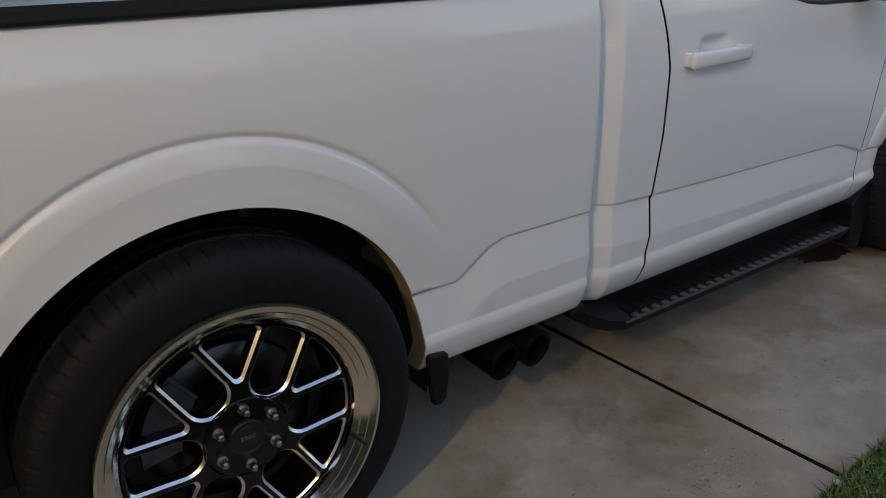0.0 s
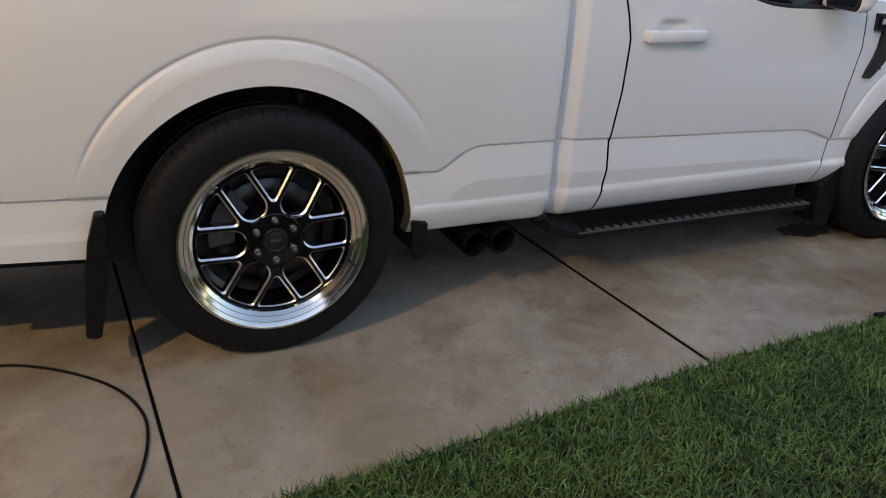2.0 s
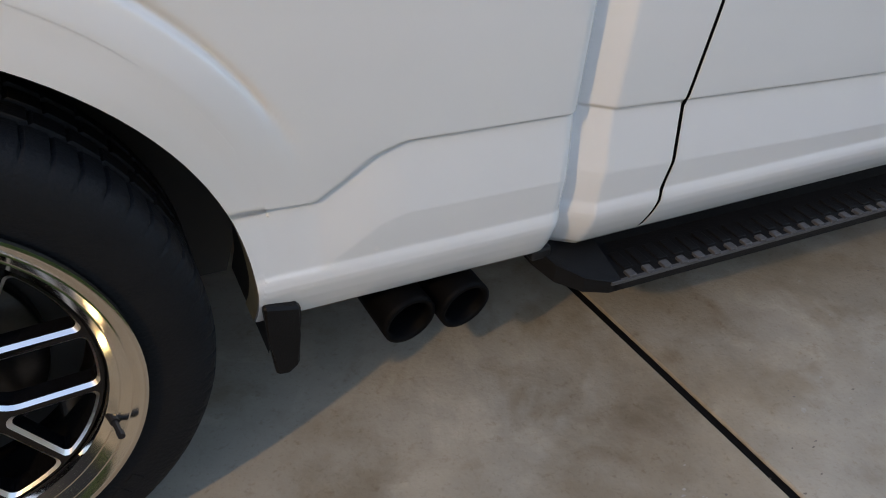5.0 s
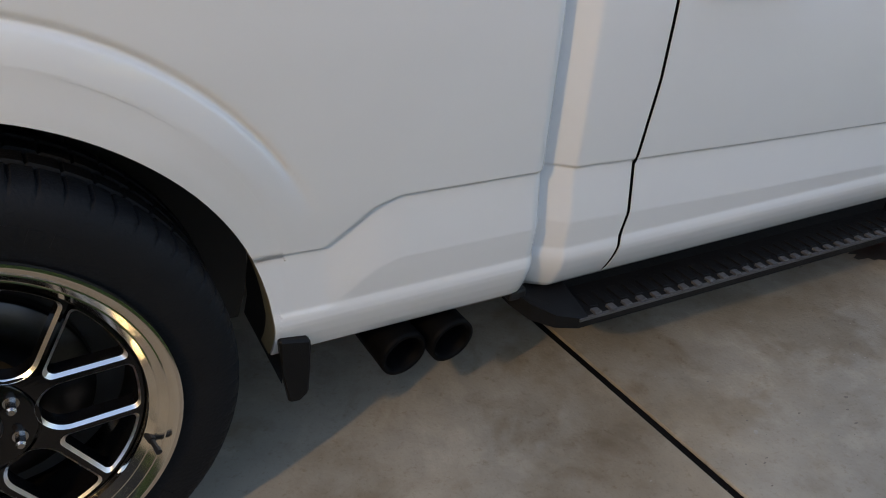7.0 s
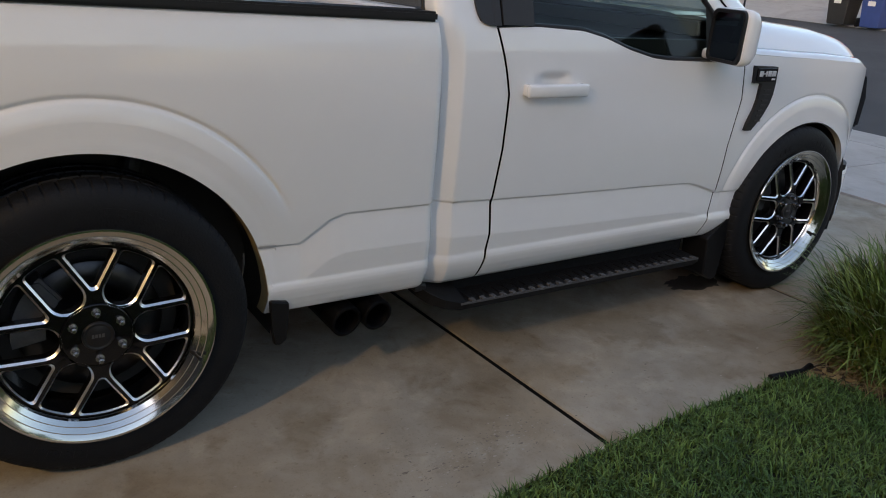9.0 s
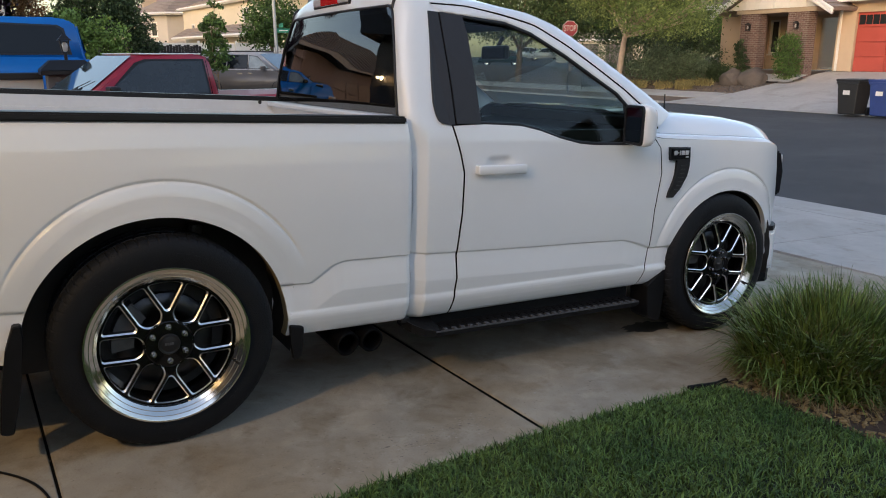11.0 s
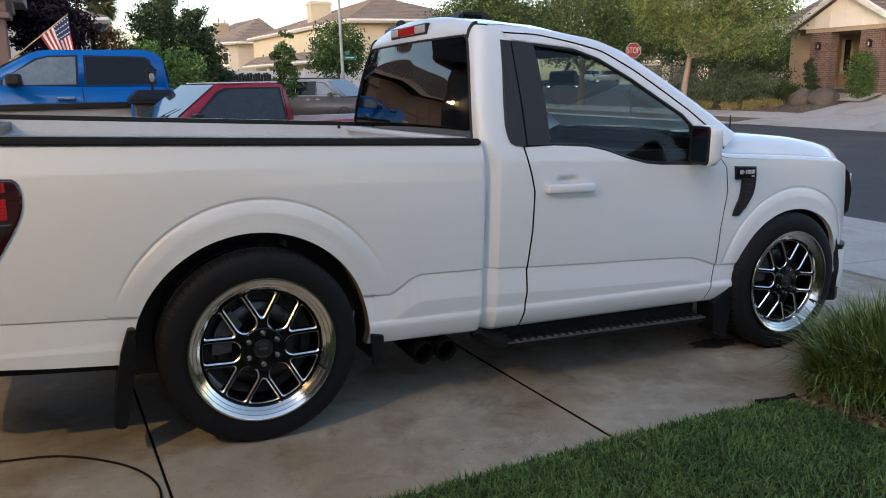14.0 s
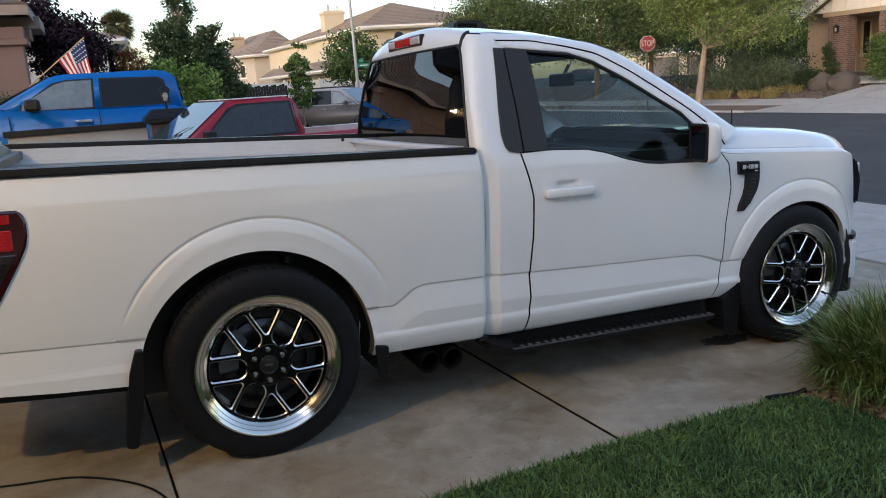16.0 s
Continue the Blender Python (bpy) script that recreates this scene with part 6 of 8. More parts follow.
# the neighbour's drive
nd = tagged(empty("neighbour_drive"), "pale concrete drive of the neighbouring house", "driveway", kind="structure")
for i in range(4):
    for j in range(3):
        bm = bmesh.new()
        block(bm, -6.2 + i * 2.7 + .01, -3.5 + i * 2.7 - .01, 6.02 + j * 3.35 + (-.12 if j == 0 else .01), 9.35 + j * 3.35, -.5, .045, .012)
        part("slab", bm, WALKCON, nd)
mesh("apron", [(4.62, 5.9, .04), (5.45, 5.9, -.215), (5.45, 16.0, -.215), (4.62, 16.0, .04)], [(0, 1, 2, 3)], WALKCON, nd, "", False)

# low garden wall with the lantern pillar
gw = tagged(empty("garden_wall"), "low white garden wall with a dark cap", "wall")
box("wall_body", -1.62, .12, 8.5, 8.7, -.3, 1.20, STUCCO_WHITE, gw, "white rendered wall body")
box("wall_cap", -1.66, .12, 8.44, 8.76, 1.20, 1.28, SATIN, gw, "dark wall cap", .01)
box("wall_body", .70, 6.2, 8.5, 8.7, -.3, 1.0, STUCCO_WHITE, gw, "white rendered wall body")


BLOCKGREY = material("grey_block", (0.20, 0.20, 0.20), 0.9, var=0.3, scale=7, bump=0.5, bscale=40, obrand=.12)
bw_ = tagged(empty("block_wall"), "grey concrete block wall with a pale cap", "wall")
box("core", -5.2, -1.70, 7.97, 8.08, -.3, 1.115, JOINT, bw_)
box("wall_cap", -5.25, -1.66, 7.90, 8.16, 1.12, 1.18, STUCCO_WHITE, bw_, "pale wall cap", .01)
bm = bmesh.new()
block(bm, 0, .39, -.095, .095, 0, .19, .006)
blk = part("block", bm, BLOCKGREY, bw_)
k = 0
for r in range(7):
    for c in range(9):
        x = -5.2 + c * .4 - (.2 if r % 2 else 0)
        ob_ = blk if k == 0 else new("block", blk.data)
        ob_.parent, ob_.matrix_basis = bw_, Matrix.Translation((x + (.2 if r % 2 and c == 0 else 0), 8.03, -.275 + r * .2))
        k += 1


def lantern_pillar(x, y, top, lit, mat=STUCCO_GREY):
    p = tagged(empty("lantern_pillar", Matrix.Translation((x, y, 0))), "square stone pillar with a dark cap and a lit post lantern" if lit else "square grey pillar with a dark cap and a black post lantern", "pillar")
    box("shaft", -.25, .25, -.25, .25, -.3, top - .10, mat, p, bevel=.01)
    bm = bmesh.new()
    bmesh.ops.create_cone(bm, cap_ends=True, segments=4, radius1=.46, radius2=.28, depth=.12, matrix=Matrix.Translation((0, 0, top - .04)) @ Matrix.Rotation(math.pi / 4, 4, "Z"))
    block(bm, -.32, .32, -.32, .32, top - .16, top - .10, .01)
    part("cap", bm, SATIN, p, "dark sloping cap")
    bm = bmesh.new()
    tube(bm, (0, 0, top), (0, 0, top + .10), .02, n=8)
    for a in range(4):
        c, s = .055 * math.cos(a * math.pi / 2 + .78), .055 * math.sin(a * math.pi / 2 + .78)
        tube(bm, (c * .75, s * .75, top + .10), (c * 1.3, s * 1.3, top + .26), .007, n=6)
    bmesh.ops.create_cone(bm, cap_ends=True, segments=4, radius1=.115, radius2=.02, depth=.08, matrix=Matrix.Translation((0, 0, top + .30)) @ Matrix.Rotation(math.pi / 4, 4, "Z"))
    lf = part("lantern", bm, SATIN, p, "black lantern")
    bm = bmesh.new()
    bmesh.ops.create_uvsphere(bm, u_segments=10, v_segments=8, radius=.04, matrix=Matrix.Translation((0, 0, top + .18)) @ Matrix.Diagonal((1, 1, 1.6, 1)))
    part("bulb", bm, GLOW if lit else LENSCLEAR, lf)


PILLARSTONE = material("grey_stone", (0.17, 0.168, 0.17), 0.9, var=0.45, scale=9, bump=0.7, bscale=35)
lantern_pillar(.39, 8.05, 1.42, False, PILLARSTONE)
lantern_pillar(-3.6, 7.0, 1.75, True, DARKBRICK)

# own house behind, with the garage the driveway leads to
ho = tagged(empty("own_house"), "brown stucco house with its shade painted in and a wide garage door", "house")
HX = -2.58
# roof and wall colours are darkened for the shade the house stands in
TILE_SHADED = material("shaded_roof_tile", (0.055, 0.048, 0.046), 0.85, var=0.3, scale=3, bump=0.4, bscale=30)
STUCCO_OWN = material("shaded_brown_stucco", (0.040, 0.034, 0.034), 0.9, var=0.15, scale=2, bump=0.5, bscale=70)
bm = bmesh.new()
wall_panel(bm, face(HX, -9, 0, 90), 15.4, 3.5, [(9.2, 14.2, .05, 2.35), (1.5, 3.2, 1.0, 2.4)])
wall_panel(bm, face(HX, 6.4, 0, 180), 8, 3.5, [])
wall_panel(bm, face(HX - 8, 6.4, 0, -90), 15.4, 3.5, [])
wall_panel(bm, face(HX - 8, -9, 0, 0), 8, 3.5, [])
part("wall", bm, STUCCO_OWN, ho, "brown stucco wall, its shade put into the colour")
garage_door(ho, face(HX, .2, .05, 90), 5.0, 2.3, GREYDOOR)
window(ho, face(HX, -9, 0, 90), 1.5, 3.2, 1.0, 2.4)
hip_roof(ho, HX - 8, HX, -9, 6.4, 3.5, 2.0, .5, TILE_SHADED, STUCCO_OWN)
wall_lantern(ho, face(HX, -1.77, 2.83, 90), True)
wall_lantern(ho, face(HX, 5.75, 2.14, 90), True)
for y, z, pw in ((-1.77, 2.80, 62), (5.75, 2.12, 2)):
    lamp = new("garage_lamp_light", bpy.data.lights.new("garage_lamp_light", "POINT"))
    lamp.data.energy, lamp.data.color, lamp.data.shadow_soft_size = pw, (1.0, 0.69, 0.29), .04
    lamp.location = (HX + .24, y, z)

# house across the street: gabled porch on brick columns, red garage door
hr = tagged(empty("house_across"), "tan stucco house with brick porch columns and a red garage door", "house")
bx, bz = 28.4, .85
bm = bmesh.new()
wall_panel(bm, face(bx, 16.0, bz, -90), 13.0, 2.75, [(.75, 5.65, 0, 2.2)])
wall_panel(bm, face(bx + 1.9, 20.55, bz, -90), 4.55, 2.75, [(.10, .60, .68, 2.15), (2.6, 3.6, .05, 2.15)])
wall_panel(bm, face(bx - .1, 21.3, bz, -90), 1.15, 2.75, [])
wall_panel(bm, face(bx + .1, 20.55, bz, 0), 1.8, 2.75, [])
wall_panel(bm, face(bx - .1, 21.3, bz, 0), 12, 2.75, [])
part("wall", bm, STUCCO_LIT, hr, "tan stucco wall")
garage_door(hr, face(bx + .02, 15.25, bz, -90), 4.9, 2.2, REDDOOR, True)
window(hr, face(bx + 1.9, 20.55, bz, -90), .10, .60, .68, 2.15, bars=0)
for y0, y1 in ((18.70, 19.62), (16.45, 17.38)):
    box("brick_column", bx - 1.15, bx - .65, y0, y1, bz - .4, bz + 2.30, BRICK, hr, "brown brick porch column")
    wall_lantern(hr, face(bx - 1.15, (y0 + y1) / 2, bz + 1.75, -90))
bm = bmesh.new()
block(bm, bx - 1.2, bx + 1.9, 16.15, 19.85, bz + 2.28, bz + 2.50)
part("porch_beam", bm, STUCCO_TAN, hr)
bm = bmesh.new()
prism(bm, [(15.75, bz + 2.45), (20.25, bz + 2.45), (18.0, bz + 3.75)], bx - 1.25, bx - 1.05, "x")
part("gable", bm, WHITEWOOD, hr, "pale board-and-batten gable")
for i in range(5):
    y = 16.6 + i * .7
    top = bz + 3.70 - abs(y - 18.0) * .575
    box("batten", bx - 1.285, bx - 1.25, y - .03, y + .03, bz + 2.45, top, WHITEWOOD, hr)
for s in (-1, 1):
    roof_sheet(hr, ((bx - 1.6, 18 + s * 2.75, bz + 2.35), (bx + 6, 18 + s * 2.75, bz + 2.35), (bx + 6, 18, bz + 3.95), (bx - 1.6, 18, bz + 3.95)), TILE, 10)
    bm = bmesh.new()
    a, b = Vector((bx - 1.62, 18 + s * 2.8, bz + 2.27)), Vector((bx - 1.62, 18, bz + 3.90))
    for o in (0, .12):
        tube(bm, a - Vector((0, 0, o)), b - Vector((0, 0, o)), .07, n=6)
    part("bargeboard", bm, WHITEWOOD, hr)
roof_sheet(hr, ((bx - .6, 22.0, bz + 2.75), (bx - .6, 2.5, bz + 2.75), (bx + 7, 2.5, bz + 6.0), (bx + 7, 22.0, bz + 6.0)), TILE, 20)
bm = bmesh.new()
block(bm, bx - .66, bx - .56, 2.5, 22.0, bz + 2.58, bz + 2.78)
part("fascia", bm, WHITEWOOD, hr)
box("downpipe", bx - .05, bx + .03, 15.82, 15.9, bz, bz + 2.6, WHITEWOOD, hr)

# far pavement, planting strip, drive and yard across the street
def yard_z(x):
    """The height of the rising ground across the street."""
    return float(np.interp(x, [FX, FX + .45, FX + 1.4, FX + 2.8, bx + 1], [FZ + .02, FZ + .04, FZ + .17, FZ + .31, bz - .02]))


fw = tagged(empty("far_pavement"), "pale concrete pavement and drive across the street", "pavement", kind="structure")
box("kerb", FX, FX + .45, 18.1, 60, FZ - .3, FZ + .05, WALKCON, fw, bevel=.02)
box("kerb", FX, FX + .45, -60, 9.2, FZ - .3, FZ + .05, WALKCON, fw, bevel=.02)
for y0, y1 in ((17.35, 60), (-60, 8.9)):
    n = int((y1 - y0) / 1.8)
    for k in range(n):
        bm = bmesh.new()
        block(bm, FX + 1.4, FX + 2.8, y0 + k * 1.8 + .01, y0 + k * 1.8 + 1.79, FZ - .3, FZ + .19, .01)
        for v in bm.verts:
            v.co.z += .10 * (v.co.x - FX - 1.4)
        part("paving_slab", bm, WALKCON, fw)
vs = [(FX, 18.1, FZ + .02), (FX, 9.2, FZ + .02), (FX + .7, 9.6, FZ + .10), (FX + .7, 17.85, FZ + .10), (FX + 1.4, 10.0, FZ + .21), (FX + 1.4, 17.35, FZ + .21), (FX + 2.8, 10.1, FZ + .35), (FX + 2.8, 17.0, FZ + .35), (bx - 1.6, 10.1, .48), (bx - 1.6, 16.9, .48), (bx + .1, 10.1, bz), (bx + .1, 16.2, bz)]
mesh("drive", vs, [(0, 1, 2, 3), (3, 2, 4, 5), (5, 4, 6, 7), (7, 6, 8, 9), (9, 8, 10, 11)], WALKCON, fw, "pale concrete drive rising to the garage", False)
YARDMULCH = material("yard_mulch", (0.105, 0.066, 0.048), 0.95, var=0.5, scale=1.5, bump=0.8, bscale=30, color2=(0.16, 0.12, 0.08))
vs, fs = [], []
lines = [FX + .44, FX + 1.4, FX + 2.8, bx - 1.6, bx + 1]
for y0, y1 in (((18.0, 17.3, 16.95, 16.8, 16.1), (60,) * 5), ((-60,) * 5, (9.3, 9.8, 10.0, 10.2, 10.2))):
    k = len(vs)
    for i, x in enumerate(lines):
        vs += [(x, y0[i], yard_z(x)), (x, y1[i], yard_z(x))]
    fs += [(k + 2 * i, k + 2 * i + 2, k + 2 * i + 3, k + 2 * i + 1) for i in range(4)]
yard = mesh("yard", vs, fs, YARDMULCH, None, "", False)
tagged(yard, "dry mulch yard with stones across the street", "yard", kind="structure")
mesh("entry_path", [(bx - 2.2, 16.3, bz - .38), (bx - 1.2, 16.2, bz - .12), (bx - 1.2, 18.6, bz - .12), (bx - 2.2, 17.5, bz - .38)], [(0, 1, 2, 3)], WALKCON, fw, "", False)
rng = np.random.default_rng(21)
bm = bmesh.new()
for k in range(900):
    x, y = rng.uniform(FX + 2.95, bx - 1.0), rng.uniform(17.1, 25)
    z = yard_z(x)
    s = rng.uniform(.02, .075)
    bmesh.ops.create_icosphere(bm, subdivisions=1, radius=s, matrix=Matrix.Translation((x, y, z)) @ Euler(rng.uniform(0, 3, 3)).to_matrix().to_4x4() @ Matrix.Diagonal((1, .8, .55, 1)))
tagged(part("river_stones", bm, STONE), "scattered brown stones in the yard", "stones", kind="stuff")


def boulder(x, y, z, rx, ry, rz, seed):
    bm = bmesh.new()
    bmesh.ops.create_icosphere(bm, subdivisions=4, radius=1)
    for v in bm.verts:
        p = v.co.copy()
        f = 1 + .22 * noise.noise(p * 1.3 + Vector((seed, 0, 0))) + .08 * noise.noise(p * 4 + Vector((0, seed, 0)))
        v.co = Vector((p.x * rx, p.y * ry, p.z * rz)) * f
        v.co.z = max(v.co.z, -rz * .55)
    bmesh.ops.translate(bm, verts=bm.verts, vec=(x, y, z))
    tagged(part("boulder", bm, STONE, smooth=True), "large rounded brown landscape boulder", "boulder", group="boulders by the drive")


boulder(25.85, 18.64, .50, .50, .46, .43, 1)
boulder(26.10, 17.84, .49, .58, .57, .48, 7)


# ---- trees and shrubs ----
BARK = material("bark", (0.20, 0.135, 0.085), 0.9, var=0.4, scale=6, bump=0.8, bscale=30)
PALEBARK = material("pale_bark", (0.36, 0.28, 0.205), 0.9, var=0.35, scale=5, bump=0.8, bscale=24, color2=(0.24, 0.19, 0.15))
GREYBARK = material("grey_bark", (0.15, 0.12, 0.10), 0.9, var=0.4, scale=6, bump=0.8, bscale=30)


def foliage(name, c1, c2, k=.4):
    return material(name, tuple(c * .8 for c in c1), 0.6, spec=0.2, var=0.3, scale=1.3, color2=tuple(c * 1.25 for c in c2), island=k + .1)


F_MID = foliage("mid_leaves", (0.048, 0.098, 0.026), (0.085, 0.135, 0.034))
F_STREET = foliage("street_tree_leaves", (0.050, 0.095, 0.028), (0.185, 0.225, 0.070))
F_DARK = foliage("dark_leaves", (0.034, 0.058, 0.026), (0.058, 0.086, 0.034))
F_LIGHT = foliage("light_leaves", (0.13, 0.22, 0.05), (0.17, 0.25, 0.06))
F_GREY = foliage("olive_leaves", (0.085, 0.122, 0.072), (0.12, 0.155, 0.09), .3)
F_PLUM = foliage("plum_leaves", (0.020, 0.010, 0.018), (0.035, 0.016, 0.026))
F_RUST = foliage("rust_leaves", (0.30, 0.13, 0.055), (0.24, 0.12, 0.05))
F_FLOWER = foliage("flowering_leaves", (0.034, 0.078, 0.022), (0.085, 0.11, 0.042), .35)
F_DRY = foliage("dry_grass", (0.22, 0.20, 0.085), (0.34, 0.27, 0.12))


def leaves(name, blobs, count, size, mat, parent, seed, clump=.28):
    """Leaves gathered in clumps through a set of ellipsoids (x, y, z, rx, ry, rz), leaving gaps."""
    rng = np.random.default_rng(seed)
    vol = np.array([b[3] * b[4] * b[5] for b in blobs])
    vs, fs = [], []
    per = 44
    nc = max(6, count // per)
    pick = rng.choice(len(blobs), nc, p=vol / vol.sum())
    cen = []
    for b in pick:
        x, y, z, rx, ry, rz = blobs[b]
        d = rng.normal(0, 1, 3)
        d /= np.linalg.norm(d)
        r = rng.uniform(.35, 1.0) ** .5 * rng.uniform(.86, 1.08)
        cen.append((x + d[0] * rx * r, y + d[1] * ry * r, z + d[2] * rz * r))
    cen = np.repeat(np.array(cen), per, 0)
    n = len(cen)
    ext = float(np.mean([b[3] for b in blobs])) * clump
    pos = cen + rng.normal(0, ext, (n, 3)) * np.array([1, 1, .7])
    u = rng.normal(0, 1, (n, 3))
    u /= np.linalg.norm(u, axis=1)[:, None]
    w = np.cross(u, rng.normal(0, 1, (n, 3)))
    w /= np.linalg.norm(w, axis=1)[:, None]
    s = size * rng.uniform(.6, 1.4, n)[:, None]
    V = np.stack([pos - u * s, pos + w * s * .5, pos + u * s, pos - w * s * .5], 1).reshape(-1, 3)
    me = bpy.data.meshes.new(name)
    me.from_pydata(V.tolist(), [], (np.arange(n)[:, None] * 4 + np.arange(4)).tolist())
    me.update()
    return tidy(new(name, me), mat, parent, smooth=False)


def limb(bm, a, b, r0, r1, bend, rng, n=5):
    a, b = Vector(a), Vector(b)
    side = Vector(rng.normal(0, 1, 3)) * bend
    last, lr = a, r0
    for i in range(1, n + 1):
        t = i / n
        p = a.lerp(b, t) + side * math.sin(math.pi * t)
        r = r0 + (r1 - r0) * t
        tube(bm, last, p, lr, r, 9, cap=False)
        last, lr = p, r


def tree(name, label, x, y, z, trunk_h, r, blobs, count, size, mat, seed, bark=BARK, lean=(0, 0), kind="tree"):
    """A tree: tapered trunk, limbs to each mass of the crown, and leaves in clumps. blobs are relative to the foot."""
    rng = np.random.default_rng(seed)
    root = tagged(empty(name, Matrix.Translation((x, y, z))), label, kind)
    bm = bmesh.new()
    top = Vector((lean[0], lean[1], trunk_h))
    limb(bm, (0, 0, -.1), top, r, r * .62, .03, rng, 7)
    for b in blobs:
        limb(bm, top, (b[0], b[1], b[2]), r * .5, r * .12, .12, rng)
        for k in range(4):
            d = Vector(rng.normal(0, 1, 3)).normalized()
            limb(bm, Vector((b[0], b[1], b[2])).lerp(top, .35), Vector((b[0] + d.x * b[3] * .8, b[1] + d.y * b[4] * .8, b[2] + abs(d.z) * b[5] * .8)), r * .2, r * .05, .08, rng)
    part("trunk", bm, bark, root, "", True)
    leaves("crown", blobs, count, size, mat, root, seed, .21)
    return root


def shrub(name, label, x, y, z, blobs, count, size, mat, seed):
    rng = np.random.default_rng(seed)
    root = tagged(empty(name, Matrix.Translation((x, y, z))), label, "shrub")
    bm = bmesh.new()
    for b in blobs:
        for k in range(3):
            limb(bm, (b[0] * .01, b[1] * .01, 0), (b[0] + rng.normal(0, .3) * b[3], b[1] + rng.normal(0, .3) * b[4], b[2] + .3 * b[5]), .03, .008, .05, rng, 4)
    part("branches", bm, GREYBARK, root, "", True)
    leaves("foliage", blobs, count, size, mat, root, seed, .25)
    return root


tree("street_tree", "broad green street tree with a leaning pale brown trunk", 22.5, 21.9, -.09, 2.35, .16, [(.0, -1.6, 3.05, 1.4, 1.5, .70), (.2, 1.1, 3.75, 1.3, 1.3, .65), (.3, -3.2, 2.8, 1.1, 1.2, .6), (.3, -4.1, 3.3, .8, .8, .45), (.2, .0, 4.5, 1.8, 2.5, 1.0), (.8, -2.6, 4.4, 1.5, 2.0, .9), (1.2, -1.0, 5.5, 1.8, 2.5, 1.1), (.6, -3.0, 5.2, 1.3, 1.5, .8), (.3, 2.2, 5.0, 1.3, 1.2, .8)], 66000, .047, F_STREET, 1, PALEBARK, lean=(.12, -.25))
shrub("olive_shrub", "grey-green olive shrub under the street tree", 25.2, 21.55, .20, [(0, 0, .85, .8, 1.0, .7), (.4, -1.0, .8, .7, .8, .65), (.2, .5, 1.4, .6, .8, .5), (-.1, 1.3, .7, .6, .7, .55)], 15000, .040, F_GREY, 2)
shrub("dark_shrub", "tall dark green shrubs against the house", 26.4, 21.9, .4, [(.3, -1.0, .9, .7, .7, .8), (.4, -.8, 1.6, .5, .5, .5), (.0, .2, 1.1, .9, 1.0, 1.0)], 9000, .045, F_DARK, 3)
shrub("dark_shrub", "tall dark green shrubs against the house", 26.7, 24.4, .4, [(.2, -.9, 1.3, .9, 1.2, 1.2), (.0, .7, 1.2, .9, 1.3, 1.2), (-.9, 2.1, .9, .8, 1.0, .9)], 13000, .045, F_DARK, 33)
shrub("round_shrub", "low rounded dark green shrub beside the boulders", 26.3, 19.85, .40, [(0, 0, .36, .45, .60, .36)], 5200, .030, F_DARK, 4)
shrub("column_shrub", "upright green shrub beside a brick column", 26.9, 19.18, .48, [(0, 0, .55, .26, .36, .55), (0, .05, 1.15, .2, .26, .5)], 2600, .038, F_DARK, 5)
shrub("upright_shrub", "upright green shrub before a brick column", 26.6, 16.75, .45, [(0, 0, .95, .42, .48, .95)], 4200, .042, F_MID, 6)
rng = np.random.default_rng(40)
for x, y in ((24.4, 24.4), (24.5, 23.2), (24.3, 22.4), (24.9, 21.6), (24.4, 21.0), (25.2, 20.6), (24.5, 20.0), (25.4, 19.7), (24.8, 22.9), (25.6, 20.2)):
    a, r = rng.uniform(0, 6.283, 900), rng.uniform(0, 1, 900) ** .5
    px, py = x + .26 * r * np.cos(a), y + .42 * r * np.sin(a)
    pts = np.c_[px, py, [yard_z(v) for v in px]]
    tagged(blades("dry_grass_tuft", pts, rng.uniform(.17, .27), .012, 1.1, F_DRY, rng), "dry yellow-green ornamental grass tuft", "grass", kind="stuff")
tree("flowering_tree", "tall dense green tree with pale flowers", 20.2, 34.2, -.2, 2.2, .22, [(0, 0, 4.6, 2.5, 2.4, 1.9), (1.8, -.6, 4.2, 1.8, 1.8, 1.6), (-1.5, .4, 4.6, 1.6, 1.6, 1.4), (.3, 0, 6.4, 1.8, 1.8, 1.2)], 34000, .068, F_FLOWER, 7)
tree("tall_tree", "tall dense green tree with pale flowers", 24.4, 31.6, -.2, 2.0, .22, [(0, 0, 4.3, 2.5, 2.5, 2.0), (1.8, -1.2, 4.0, 1.8, 1.8, 1.6), (-1.5, .8, 4.2, 1.6, 1.6, 1.6), (.3, 0, 6.0, 1.9, 1.9, 1.2)], 34000, .068, F_FLOWER, 8)
tree("tall_tree", "tall dense green tree beyond the corner", 28.2, 31.8, -.2, 2.0, .22, [(0, 0, 4.3, 2.2, 2.2, 2.0), (.6, .8, 5.8, 1.8, 1.8, 1.3)], 24000, .07, F_MID, 9)
tree("garden_tree", "dense green tree behind the corner house", 36.0, 29.8, -.2, 1.6, .2, [(0, 0, 3.6, 2.3, 2.3, 2.0), (.6, -2.2, 3.2, 1.8, 1.8, 1.7), (-.5, 1.8, 3.4, 1.8, 1.8, 1.7)], 26000, .075, F_MID, 91)
tree("garden_tree", "dense green tree behind the corner house", 33.6, 33.4, -.2, 1.6, .2, [(0, 0, 3.9, 2.0, 2.0, 1.5), (.6, -1.8, 4.4, 1.6, 1.6, 1.3)], 16000, .075, F_DARK, 92)
